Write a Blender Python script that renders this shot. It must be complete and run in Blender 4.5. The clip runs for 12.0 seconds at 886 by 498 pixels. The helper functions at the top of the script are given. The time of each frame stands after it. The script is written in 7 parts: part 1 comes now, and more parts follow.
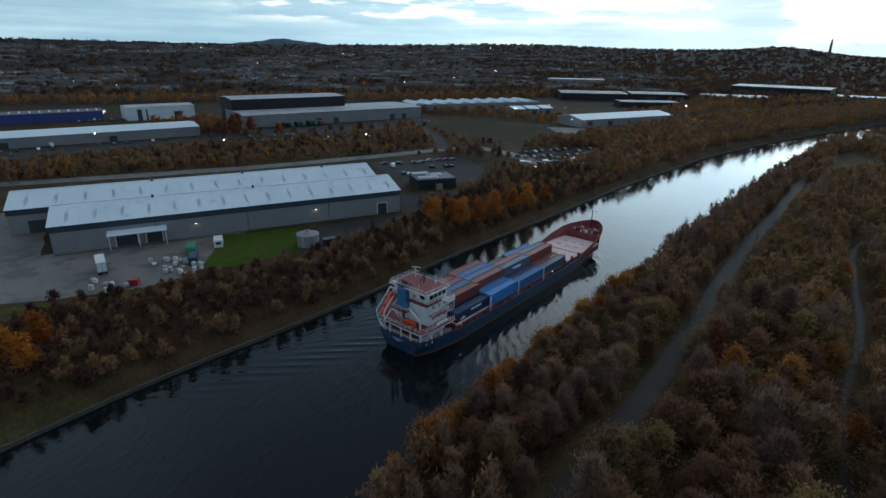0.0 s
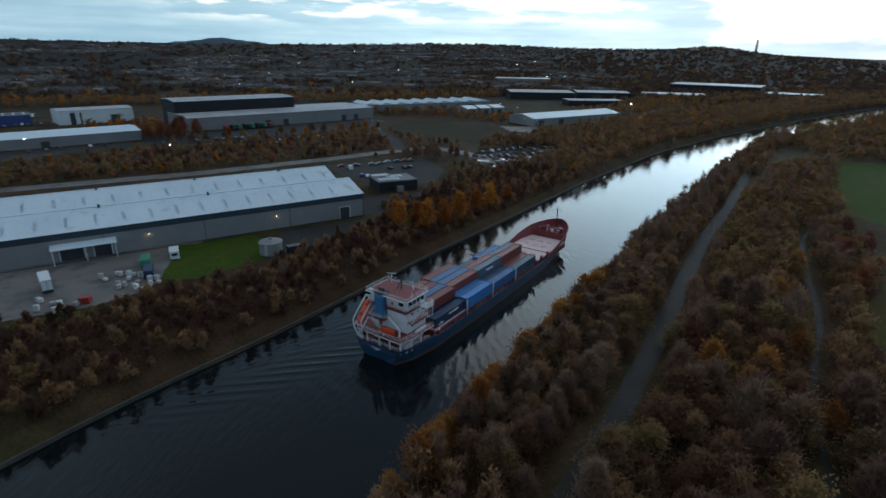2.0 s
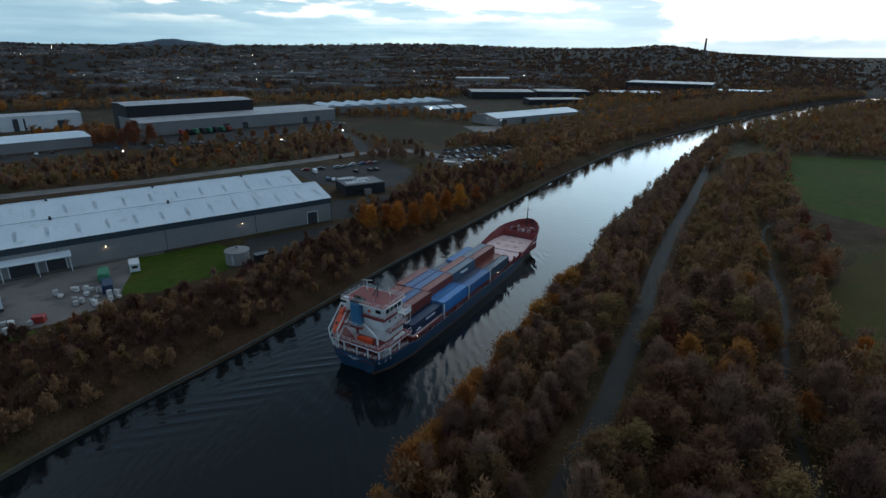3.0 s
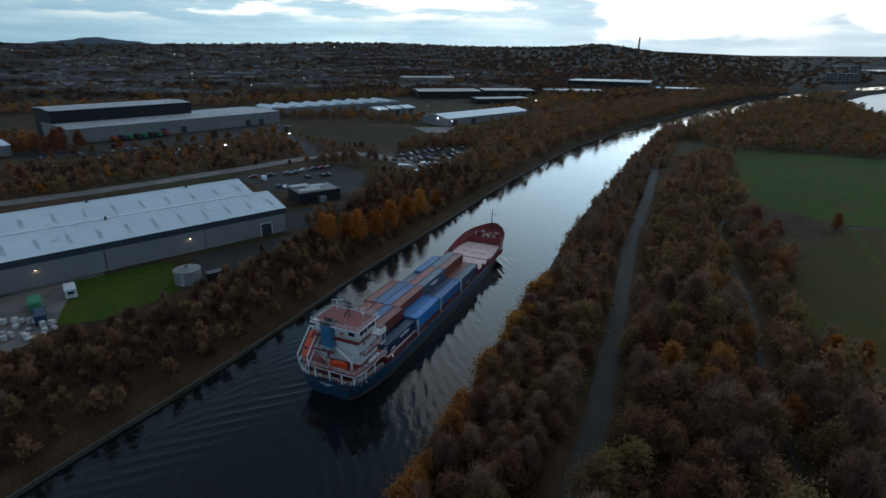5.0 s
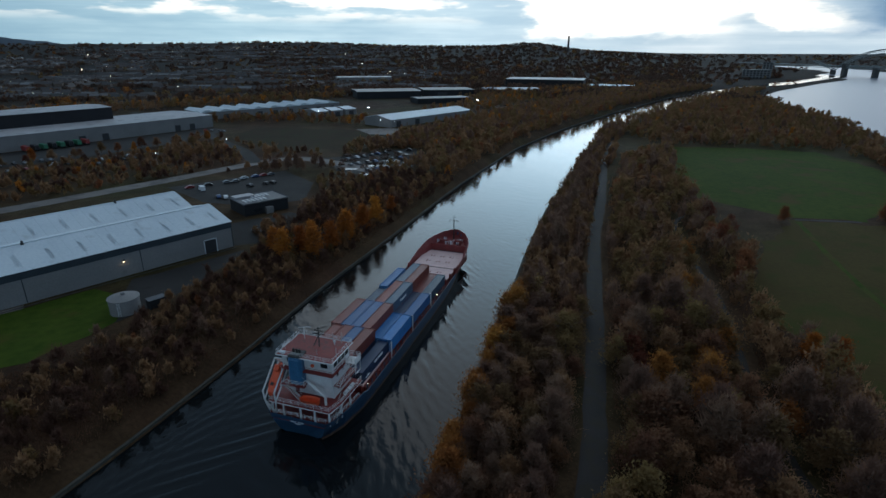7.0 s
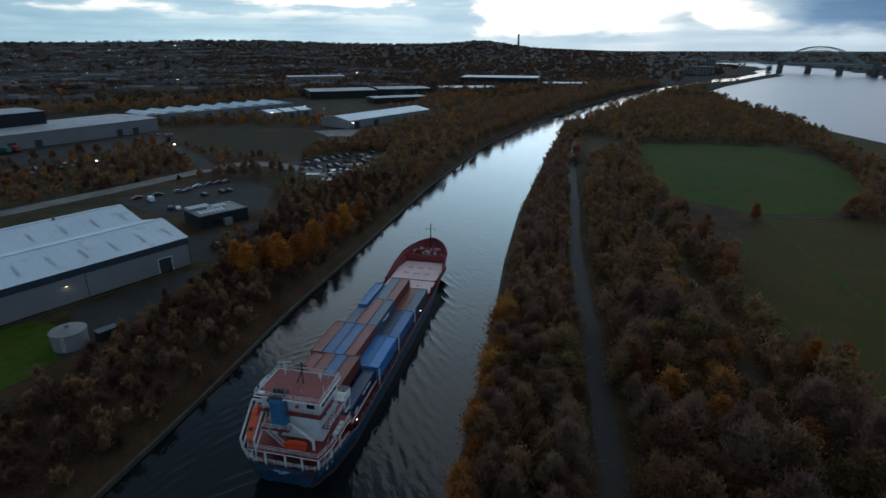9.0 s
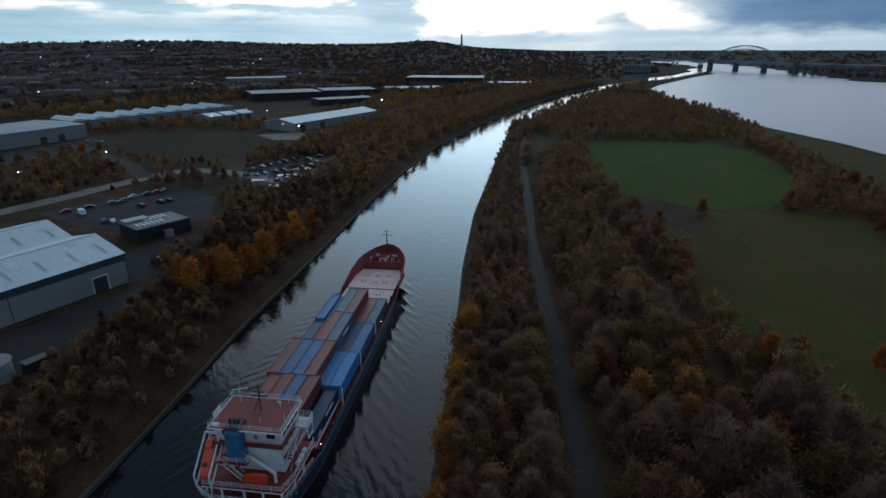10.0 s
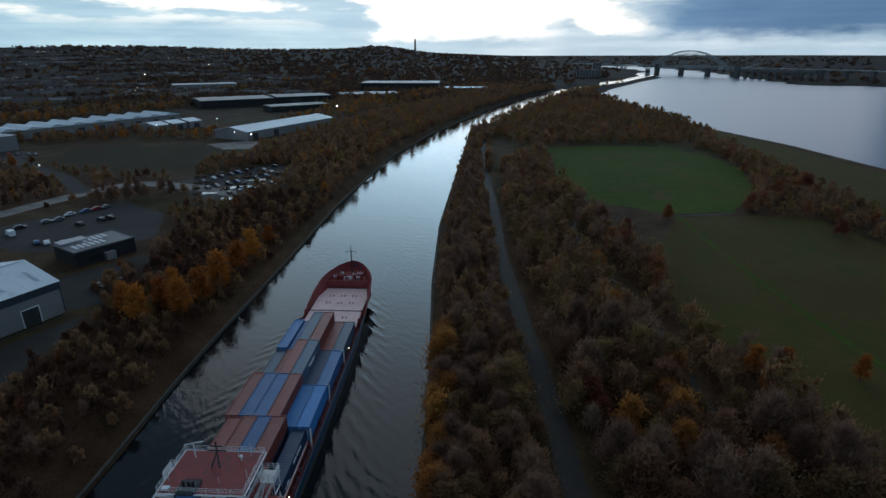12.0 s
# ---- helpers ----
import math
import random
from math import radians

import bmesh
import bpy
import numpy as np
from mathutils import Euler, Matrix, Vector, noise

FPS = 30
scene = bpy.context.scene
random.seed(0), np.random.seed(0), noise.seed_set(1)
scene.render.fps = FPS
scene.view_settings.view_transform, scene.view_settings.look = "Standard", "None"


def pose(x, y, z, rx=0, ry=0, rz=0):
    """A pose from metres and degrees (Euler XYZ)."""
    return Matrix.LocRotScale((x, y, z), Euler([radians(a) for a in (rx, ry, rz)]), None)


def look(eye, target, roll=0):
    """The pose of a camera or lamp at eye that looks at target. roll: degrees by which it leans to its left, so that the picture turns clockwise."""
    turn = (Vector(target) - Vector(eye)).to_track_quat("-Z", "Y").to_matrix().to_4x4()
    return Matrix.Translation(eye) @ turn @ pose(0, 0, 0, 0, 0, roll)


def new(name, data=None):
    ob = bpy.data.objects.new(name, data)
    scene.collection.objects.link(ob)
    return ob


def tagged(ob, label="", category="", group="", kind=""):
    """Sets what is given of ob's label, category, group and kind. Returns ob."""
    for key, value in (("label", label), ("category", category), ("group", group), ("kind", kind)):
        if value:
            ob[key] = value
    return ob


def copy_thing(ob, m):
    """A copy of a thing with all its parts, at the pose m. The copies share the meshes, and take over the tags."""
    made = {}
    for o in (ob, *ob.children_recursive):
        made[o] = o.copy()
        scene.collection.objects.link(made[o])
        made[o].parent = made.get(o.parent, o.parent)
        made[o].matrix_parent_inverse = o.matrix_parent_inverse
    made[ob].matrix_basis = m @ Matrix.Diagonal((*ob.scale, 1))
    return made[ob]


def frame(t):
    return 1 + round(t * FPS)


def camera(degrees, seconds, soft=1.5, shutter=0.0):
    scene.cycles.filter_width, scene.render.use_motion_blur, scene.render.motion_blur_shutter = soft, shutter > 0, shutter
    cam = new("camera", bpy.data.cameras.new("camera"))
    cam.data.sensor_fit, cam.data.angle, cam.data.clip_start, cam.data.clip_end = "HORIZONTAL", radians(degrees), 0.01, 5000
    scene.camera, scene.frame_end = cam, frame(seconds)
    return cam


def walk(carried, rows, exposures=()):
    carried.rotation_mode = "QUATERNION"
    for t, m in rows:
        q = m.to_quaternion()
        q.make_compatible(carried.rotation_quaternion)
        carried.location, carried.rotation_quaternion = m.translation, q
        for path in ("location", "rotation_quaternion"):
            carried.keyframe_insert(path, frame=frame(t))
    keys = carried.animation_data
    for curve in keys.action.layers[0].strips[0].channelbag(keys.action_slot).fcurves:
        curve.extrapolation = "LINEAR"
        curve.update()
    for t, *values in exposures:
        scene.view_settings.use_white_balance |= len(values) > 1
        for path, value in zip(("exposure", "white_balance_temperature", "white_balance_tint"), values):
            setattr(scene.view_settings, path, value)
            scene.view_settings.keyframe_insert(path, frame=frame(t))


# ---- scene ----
# ---- camera ----
PATH = [
    (0, (-0.02, 6.63, 66.79, 13.23, -20.18, 0.87)),
    (0.5, (-1.69, 6.82, 66.85, 12.60, -20.19, 1.18)),
    (1, (-3.33, 7.08, 66.88, 12.67, -20.25, 1.14)),
    (1.5, (-4.89, 7.51, 66.90, 11.49, -20.25, 0.85)),
    (2, (-6.39, 8.14, 66.96, 7.73, -20.15, 0.88)),
    (2.5, (-7.87, 8.89, 67.05, 4.94, -20.07, 0.66)),
    (4.5, (-13.67, 14.54, 68.14, 0.91, -20.21, 0.64)),
    (5, (-15.24, 16.63, 68.25, -2.11, -20.19, 0.47)),
    (5.5, (-16.80, 18.83, 68.33, -4.59, -20.18, 0.31)),
    (6, (-18.36, 21.18, 68.38, -5.67, -20.22, 0.28)),
    (6.5, (-19.91, 23.65, 68.41, -7.34, -20.21, 0.24)),
    (8.5, (-25.85, 35.35, 68.55, -11.48, -20.43, 0.18)),
    (9, (-26.57, 37.93, 68.63, -13.61, -20.41, 0.11)),
    (9.5, (-27.13, 40.43, 68.72, -17.53, -20.38, 0.10)),
    (10, (-27.46, 42.90, 68.81, -19.16, -20.41, -0.07)),
    (10.5, (-27.59, 45.28, 68.88, -20.07, -20.26, -0.02)),
    (11, (-27.53, 47.60, 68.94, -21.89, -20.00, -0.24)),
    (11.5, (-27.37, 49.86, 68.98, -23.22, -20.01, -0.30)),
    (12, (-27.16, 52.09, 69.01, -23.80, -19.94, -0.10)),
]


def eye_pose(x, y, z, yaw, pitch, roll):
    return pose(x, y, z, 0, 0, yaw) @ pose(0, 0, 0, 90 + pitch) @ pose(0, 0, 0, 0, 0, roll)


cam = camera(78.47, 12.0, soft=1.5, shutter=0.5)
walk(cam, [(t, eye_pose(*row)) for t, row in PATH], [(0, 0.88, 6850, 10), (2.5, 0.80, 6800, 10), (6, 0.52, 6600, 10), (12, 0.38, 6500, 10)])

# ---- world and sun ----
SUN_AZ, SUN_EL = 26.0, 5.0   # degrees clockwise from +y, degrees up
sky = bpy.data.worlds.new("dusk_sky")
scene.world = sky
sky.use_nodes = True


def build_sky():
    nt = sky.node_tree
    N, L = nt.nodes, nt.links
    N.clear()
    out = N.new("ShaderNodeOutputWorld")
    bg = N.new("ShaderNodeBackground")
    bg.inputs["Strength"].default_value = 0.1
    L.new(bg.outputs[0], out.inputs[0])
    tc = N.new("ShaderNodeTexCoord")
    sep = N.new("ShaderNodeSeparateXYZ")
    L.new(tc.outputs["Generated"], sep.inputs[0])

    def mth(op, a, b=None, c=None, clamp=False):
        n = N.new("ShaderNodeMath")
        n.operation = op
        n.use_clamp = clamp
        for i, v in enumerate((a, b, c)):
            if v is None:
                continue
            if isinstance(v, (int, float)):
                n.inputs[i].default_value = v
            else:
                L.new(v, n.inputs[i])
        return n.outputs[0]

    def ramp(fac, stops):
        n = N.new("ShaderNodeValToRGB")
        while len(n.color_ramp.elements) < len(stops):
            n.color_ramp.elements.new(0.5)
        top = max(1.0, max(max(c) for _, c in stops))
        for e, (p, c) in zip(n.color_ramp.elements, stops):
            e.position, e.color = p, (*[v / top for v in c], 1)
        L.new(fac, n.inputs[0])
        gain = N.new("ShaderNodeVectorMath")
        gain.operation = "SCALE"
        gain.inputs["Scale"].default_value = top
        L.new(n.outputs[0], gain.inputs[0])
        return gain.outputs[0]

    def mix(fac, a, b, kind="MIX"):
        n = N.new("ShaderNodeMix")
        n.data_type, n.blend_type = "RGBA", kind
        for s, v in ((0, fac), (6, a), (7, b)):
            if isinstance(v, (int, float)):
                n.inputs[s].default_value = v
            elif isinstance(v, tuple):
                n.inputs[s].default_value = (*v, 1)
            else:
                L.new(v, n.inputs[s])
        return n.outputs[2]

    x, y, z = sep.outputs
    up = mth("MAXIMUM", z, 0.0)
    nish = N.new("ShaderNodeTexSky")
    nish.sky_type, nish.sun_disc = "NISHITA", False
    nish.sun_elevation, nish.sun_rotation = radians(SUN_EL), radians(SUN_AZ)
    # cloud deck seen in perspective: direction over height
    k = mth("DIVIDE", 1.0, mth("ADD", up, 0.10))
    comb = N.new("ShaderNodeCombineXYZ")
    L.new(mth("MULTIPLY", x, k), comb.inputs[0])
    L.new(mth("MULTIPLY", y, k), comb.inputs[1])
    deck = N.new("ShaderNodeTexNoise")
    deck.inputs["Scale"].default_value, deck.inputs["Detail"].default_value, deck.inputs["Roughness"].default_value = 0.95, 4, 0.45
    L.new(comb.outputs[0], deck.inputs["Vector"])
    # large masses by bearing
    mass = N.new("ShaderNodeTexNoise")
    mass.inputs["Scale"].default_value, mass.inputs["Detail"].default_value = 2.6, 4
    stretch = N.new("ShaderNodeMapping")
    stretch.inputs["Scale"].default_value = (1, 1, 5)
    stretch.inputs["Location"].default_value = (0.35, 0.1, 0.2)
    L.new(tc.outputs["Generated"], stretch.inputs[0])
    L.new(stretch.outputs[0], mass.inputs["Vector"])
    # brightness by height: pale at the horizon, heavy overhead
    base = ramp(up, [(0.0, (3.7, 5.4, 7.0)), (0.03, (2.7, 4.7, 6.7)), (0.09, (2.5, 4.2, 6.2)), (0.3, (1.8, 3.0, 4.4)), (0.6, (1.05, 1.5, 2.1)), (1.0, (1.6, 2.0, 2.6))])
    shade = ramp(deck.outputs[0], [(0.36, (0.74, 0.84, 0.93)), (0.5, (1.0, 1.0, 1.0)), (0.62, (1.6, 1.6, 1.5))])
    cloud = mix(1.0, base, shade, "MULTIPLY")
    # glow round the hidden sun: bearing from the sun, then height
    sx, sy = math.sin(radians(SUN_AZ)), math.cos(radians(SUN_AZ))
    flat = mth("SQRT", mth("MAXIMUM", mth("SUBTRACT", 1.0, mth("MULTIPLY", z, z)), 0.0001))
    bearing = mth("MAXIMUM", mth("DIVIDE", mth("ADD", mth("MULTIPLY", x, sx), mth("MULTIPLY", y, sy)), flat), 0.0)
    gap = ramp(mass.outputs[0], [(0.42, (0.05, 0.05, 0.05)), (0.54, (1, 1, 1))])
    gap = mix(ramp(up, [(0.05, (0, 0, 0)), (0.10, (1, 1, 1))]), gap, (1.0, 1.0, 1.0))
    high = ramp(up, [(0.0, (3.6, 3.5, 3.3)), (0.05, (6.0, 7.4, 8.6)), (0.14, (4.4, 7.8, 10.0)), (0.26, (3.4, 8.0, 11.0)), (0.38, (2.8, 6.8, 9.6)), (0.54, (1.2, 2.5, 3.7)), (1.0, (0.0, 0.0, 0.0))])
    lit = mix(mth("POWER", bearing, 11.0), (0.0, 0.0, 0.0), high)
    lit = mix(1.0, lit, gap, "MULTIPLY")
    # dark rain cloud north of the sun
    nx, ny = math.sin(radians(SUN_AZ + 52)), math.cos(radians(SUN_AZ + 52))
    rain = mth("POWER", mth("MAXIMUM", mth("DIVIDE", mth("ADD", mth("MULTIPLY", x, nx), mth("MULTIPLY", y, ny)), flat), 0.0), 5.0)
    rain = mth("MULTIPLY", mth("MULTIPLY", rain, 1.25), ramp(up, [(0.0, (0.4, 0.4, 0.4)), (0.045, (1.0, 1.0, 1.0)), (0.12, (0.9, 0.9, 0.9)), (0.4, (0.3, 0.3, 0.3))]), clamp=True)
    total = mix(0.93, nish.outputs[0], cloud)
    total = mix(1.0, total, lit, "ADD")
    total = mix(rain, total, (0.95, 1.9, 3.5))
    # the low band above the horizon, in degrees of bearing and height
    az = mth("MULTIPLY", mth("ARCTAN2", x, y), 180 / math.pi)
    el = mth("MULTIPLY", up, 180 / math.pi)

    def puffs(sa, se, detail, shift, rough=0.55):
        c = N.new("ShaderNodeCombineXYZ")
        L.new(mth("MULTIPLY", az, sa), c.inputs[0])
        L.new(mth("MULTIPLY", el, se), c.inputs[1])
        c.inputs[2].default_value = shift
        n = N.new("ShaderNodeTexNoise")
        n.inputs["Scale"].default_value, n.inputs["Detail"].default_value, n.inputs["Roughness"].default_value = 1.0, detail, rough
        L.new(c.outputs[0], n.inputs["Vector"])
        return n.outputs[0]

    def rise(v, lo, hi):
        n = N.new("ShaderNodeMapRange")
        n.interpolation_type = "SMOOTHSTEP"
        n.inputs["From Min"].default_value, n.inputs["From Max"].default_value = lo, hi
        L.new(v, n.inputs[0])
        return n.outputs[0]

    def both(*vs):
        r = vs[0]
        for v in vs[1:]:
            r = mth("MULTIPLY", r, v)
        return r

    soft, fine, streak = puffs(0.10, 0.55, 4, 1.7), puffs(0.32, 1.1, 5, 6.1), puffs(0.05, 1.5, 3, 3.3)
    waz = mth("ADD", az, mth("MULTIPLY", mth("SUBTRACT", fine, 0.5), 5.0))
    wel = mth("ADD", el, mth("MULTIPLY", mth("SUBTRACT", fine, 0.5), 2.2))
    side = ramp(mth("DIVIDE", mth("ADD", az, 60.0), 120.0), [(0.0, (2.0, 3.2, 4.1)), (0.24, (2.4, 3.8, 4.7)), (0.40, (3.4, 5.0, 5.9)), (0.60, (4.3, 5.7, 6.6)), (0.76, (4.6, 5.6, 6.3)), (1.0, (3.6, 4.7, 5.6))])
    tone = ramp(mth("ADD", mth("MULTIPLY", soft, 0.6), mth("MULTIPLY", streak, 0.4)), [(0.38, (0.82, 0.87, 0.91)), (0.5, (1.0, 1.0, 1.0)), (0.62, (1.25, 1.17, 1.12))])
    band = mix(1.0, side, tone, "MULTIPLY")
    # thin white breaks high in the western cloud
    breaks = both(rise(mth("ADD", soft, mth("MULTIPLY", fine, 0.35)), 0.62, 0.76), rise(el, 1.9, 3.8), rise(az, -36.0, -28.0))
    band = mix(breaks, band, (9.0, 8.9, 8.4))
    # the bright opening before the hidden sun, and its smaller neighbour
    block = both(rise(waz, 16.2, 17.6), mth("SUBTRACT", 1.0, rise(waz, 32.5, 36.0)), rise(wel, 0.7, 1.9))
    band = mix(block, band, (10.5, 10.3, 9.6))
    tilt = mth("ADD", waz, mth("MULTIPLY", mth("SUBTRACT", el, 2.6), 1.6))
    wedge = both(rise(tilt, 36.4, 37.6), mth("SUBTRACT", 1.0, rise(tilt, 40.5, 43.5)), rise(wel, 1.4, 2.1))
    band = mix(wedge, band, (10.2, 9.9, 9.0))
    # heavy rain cloud over the estuary, paler under its foot
    heavy = both(rise(waz, 41.0, 47.0), rise(wel, 0.5, 2.2))
    murk = mix(1.0, ramp(mth("DIVIDE", mth("ADD", az, 60.0), 120.0), [(0.84, (1.7, 2.9, 4.2)), (0.92, (1.0, 1.8, 3.0)), (1.0, (0.85, 1.6, 2.7))]), tone, "MULTIPLY")
    band = mix(heavy, band, murk)
    total = mix(rise(el, 5.2, 8.5), band, total)
    L.new(total, bg.inputs["Color"])


build_sky()
sun = new("sun", bpy.data.lights.new("sun", "SUN"))
sun.data.energy, sun.data.angle, sun.data.color = 0.54, radians(72), (0.98, 0.96, 0.93)
sun.matrix_world = look((0, 0, 100), (-math.sin(radians(SUN_AZ)) * 100, -math.cos(radians(SUN_AZ)) * 100, 100 - 100 * math.tan(radians(11))))

# ---- materials ----
def nodes_of(name):
    m = bpy.data.materials.new(name)
    m.use_nodes = True
    nt = m.node_tree
    return m, nt.nodes, nt.links, nt.nodes["Principled BSDF"]


def surface(name, a, b, rough=0.8, metal=0.0, scale=1.0, fine=12.0, bump=0.2, piece=0.0, spec=0.5, dirt=None, dirt_at=0.55):
    """A worn surface: two colours mixed by large and fine noise, relief, and a shift from piece to piece."""
    m, N, L, bsdf = nodes_of(name)
    tc = N.new("ShaderNodeTexCoord")
    big = N.new("ShaderNodeTexNoise")
    big.inputs["Scale"].default_value, big.inputs["Detail"].default_value = scale, 5
    small = N.new("ShaderNodeTexNoise")
    small.inputs["Scale"].default_value, small.inputs["Detail"].default_value = fine, 3
    for n in (big, small):
        L.new(tc.outputs["Object"], n.inputs["Vector"])
    add = N.new("ShaderNodeMath")
    add.operation = "ADD"
    L.new(big.outputs[0], add.inputs[0])
    L.new(small.outputs[0], add.inputs[1])
    spread = N.new("ShaderNodeMapRange")
    spread.inputs["From Min"].default_value, spread.inputs["From Max"].default_value = 0.75, 1.25
    L.new(add.outputs[0], spread.inputs[0])
    mix = N.new("ShaderNodeMix")
    mix.data_type = "RGBA"
    mix.inputs[6].default_value, mix.inputs[7].default_value = (*a, 1), (*b, 1)
    L.new(spread.outputs[0], mix.inputs[0])
    colour = mix.outputs[2]
    if dirt:
        st = N.new("ShaderNodeTexNoise")
        st.inputs["Scale"].default_value, st.inputs["Detail"].default_value = scale * 2.7, 8
        L.new(tc.outputs["Object"], st.inputs["Vector"])
        rg = N.new("ShaderNodeMapRange")
        rg.inputs["From Min"].default_value, rg.inputs["From Max"].default_value = dirt_at, dirt_at + 0.12
        L.new(st.outputs[0], rg.inputs[0])
        mm = N.new("ShaderNodeMix")
        mm.data_type = "RGBA"
        mm.inputs[7].default_value = (*dirt, 1)
        L.new(rg.outputs[0], mm.inputs[0])
        L.new(colour, mm.inputs[6])
        colour = mm.outputs[2]
    if piece:
        info = N.new("ShaderNodeObjectInfo")
        hsv = N.new("ShaderNodeHueSaturation")
        val = N.new("ShaderNodeMapRange")
        val.inputs["To Min"].default_value, val.inputs["To Max"].default_value = 1 - piece, 1 + piece
        L.new(info.outputs["Random"], val.inputs[0])
        L.new(val.outputs[0], hsv.inputs["Value"])
        L.new(colour, hsv.inputs["Color"])
        colour = hsv.outputs[0]
    L.new(colour, bsdf.inputs["Base Color"])
    if bump:
        bp = N.new("ShaderNodeBump")
        bp.inputs["Strength"].default_value, bp.inputs["Distance"].default_value = bump, 0.05
        L.new(add.outputs[0], bp.inputs["Height"])
        L.new(bp.outputs[0], bsdf.inputs["Normal"])
    bsdf.inputs["Roughness"].default_value, bsdf.inputs["Metallic"].default_value = rough, metal
    bsdf.inputs["Specular IOR Level"].default_value = spec
    return m


def leafage(name, colours, thin=0.45):
    """Foliage: a colour for each leaf clump, and a shift from tree to tree."""
    m, N, L, bsdf = nodes_of(name)
    geo = N.new("ShaderNodeNewGeometry")
    info = N.new("ShaderNodeObjectInfo")
    ramp = N.new("ShaderNodeValToRGB")
    while len(ramp.color_ramp.elements) < len(colours):
        ramp.color_ramp.elements.new(0.5)
    mean = [sum(c[k] for c in colours) / len(colours) for k in range(3)]
    colours = [[0.45 * v + 0.55 * m0 for v, m0 in zip(c, mean)] for c in colours]
    for i, (e, c) in enumerate(zip(ramp.color_ramp.elements, colours)):
        e.position, e.color = i / (len(colours) - 1), (*c, 1)
    L.new(geo.outputs["Random Per Island"], ramp.inputs[0])
    hsv = N.new("ShaderNodeHueSaturation")
    val = N.new("ShaderNodeMapRange")
    val.inputs["To Min"].default_value, val.inputs["To Max"].default_value = 0.7, 1.25
    hue = N.new("ShaderNodeMapRange")
    hue.inputs["To Min"].default_value, hue.inputs["To Max"].default_value = 0.482, 0.503
    L.new(info.outputs["Random"], val.inputs[0])
    L.new(info.outputs["Random"], hue.inputs[0])
    L.new(val.outputs[0], hsv.inputs["Value"])
    L.new(hue.outputs[0], hsv.inputs["Hue"])
    L.new(ramp.outputs[0], hsv.inputs["Color"])
    L.new(hsv.outputs[0], bsdf.inputs["Base Color"])
    bsdf.inputs["Roughness"].default_value = 0.85
    bsdf.inputs["Specular IOR Level"].default_value = 0.15
    if thin:
        # thin leaves let light through
        tl, ms = N.new("ShaderNodeBsdfTranslucent"), N.new("ShaderNodeMixShader")
        ms.inputs[0].default_value = thin
        L.new(hsv.outputs[0], tl.inputs["Color"])
        L.new(bsdf.outputs[0], ms.inputs[1])
        L.new(tl.outputs[0], ms.inputs[2])
        L.new(ms.outputs[0], N["Material Output"].inputs["Surface"])
    return m


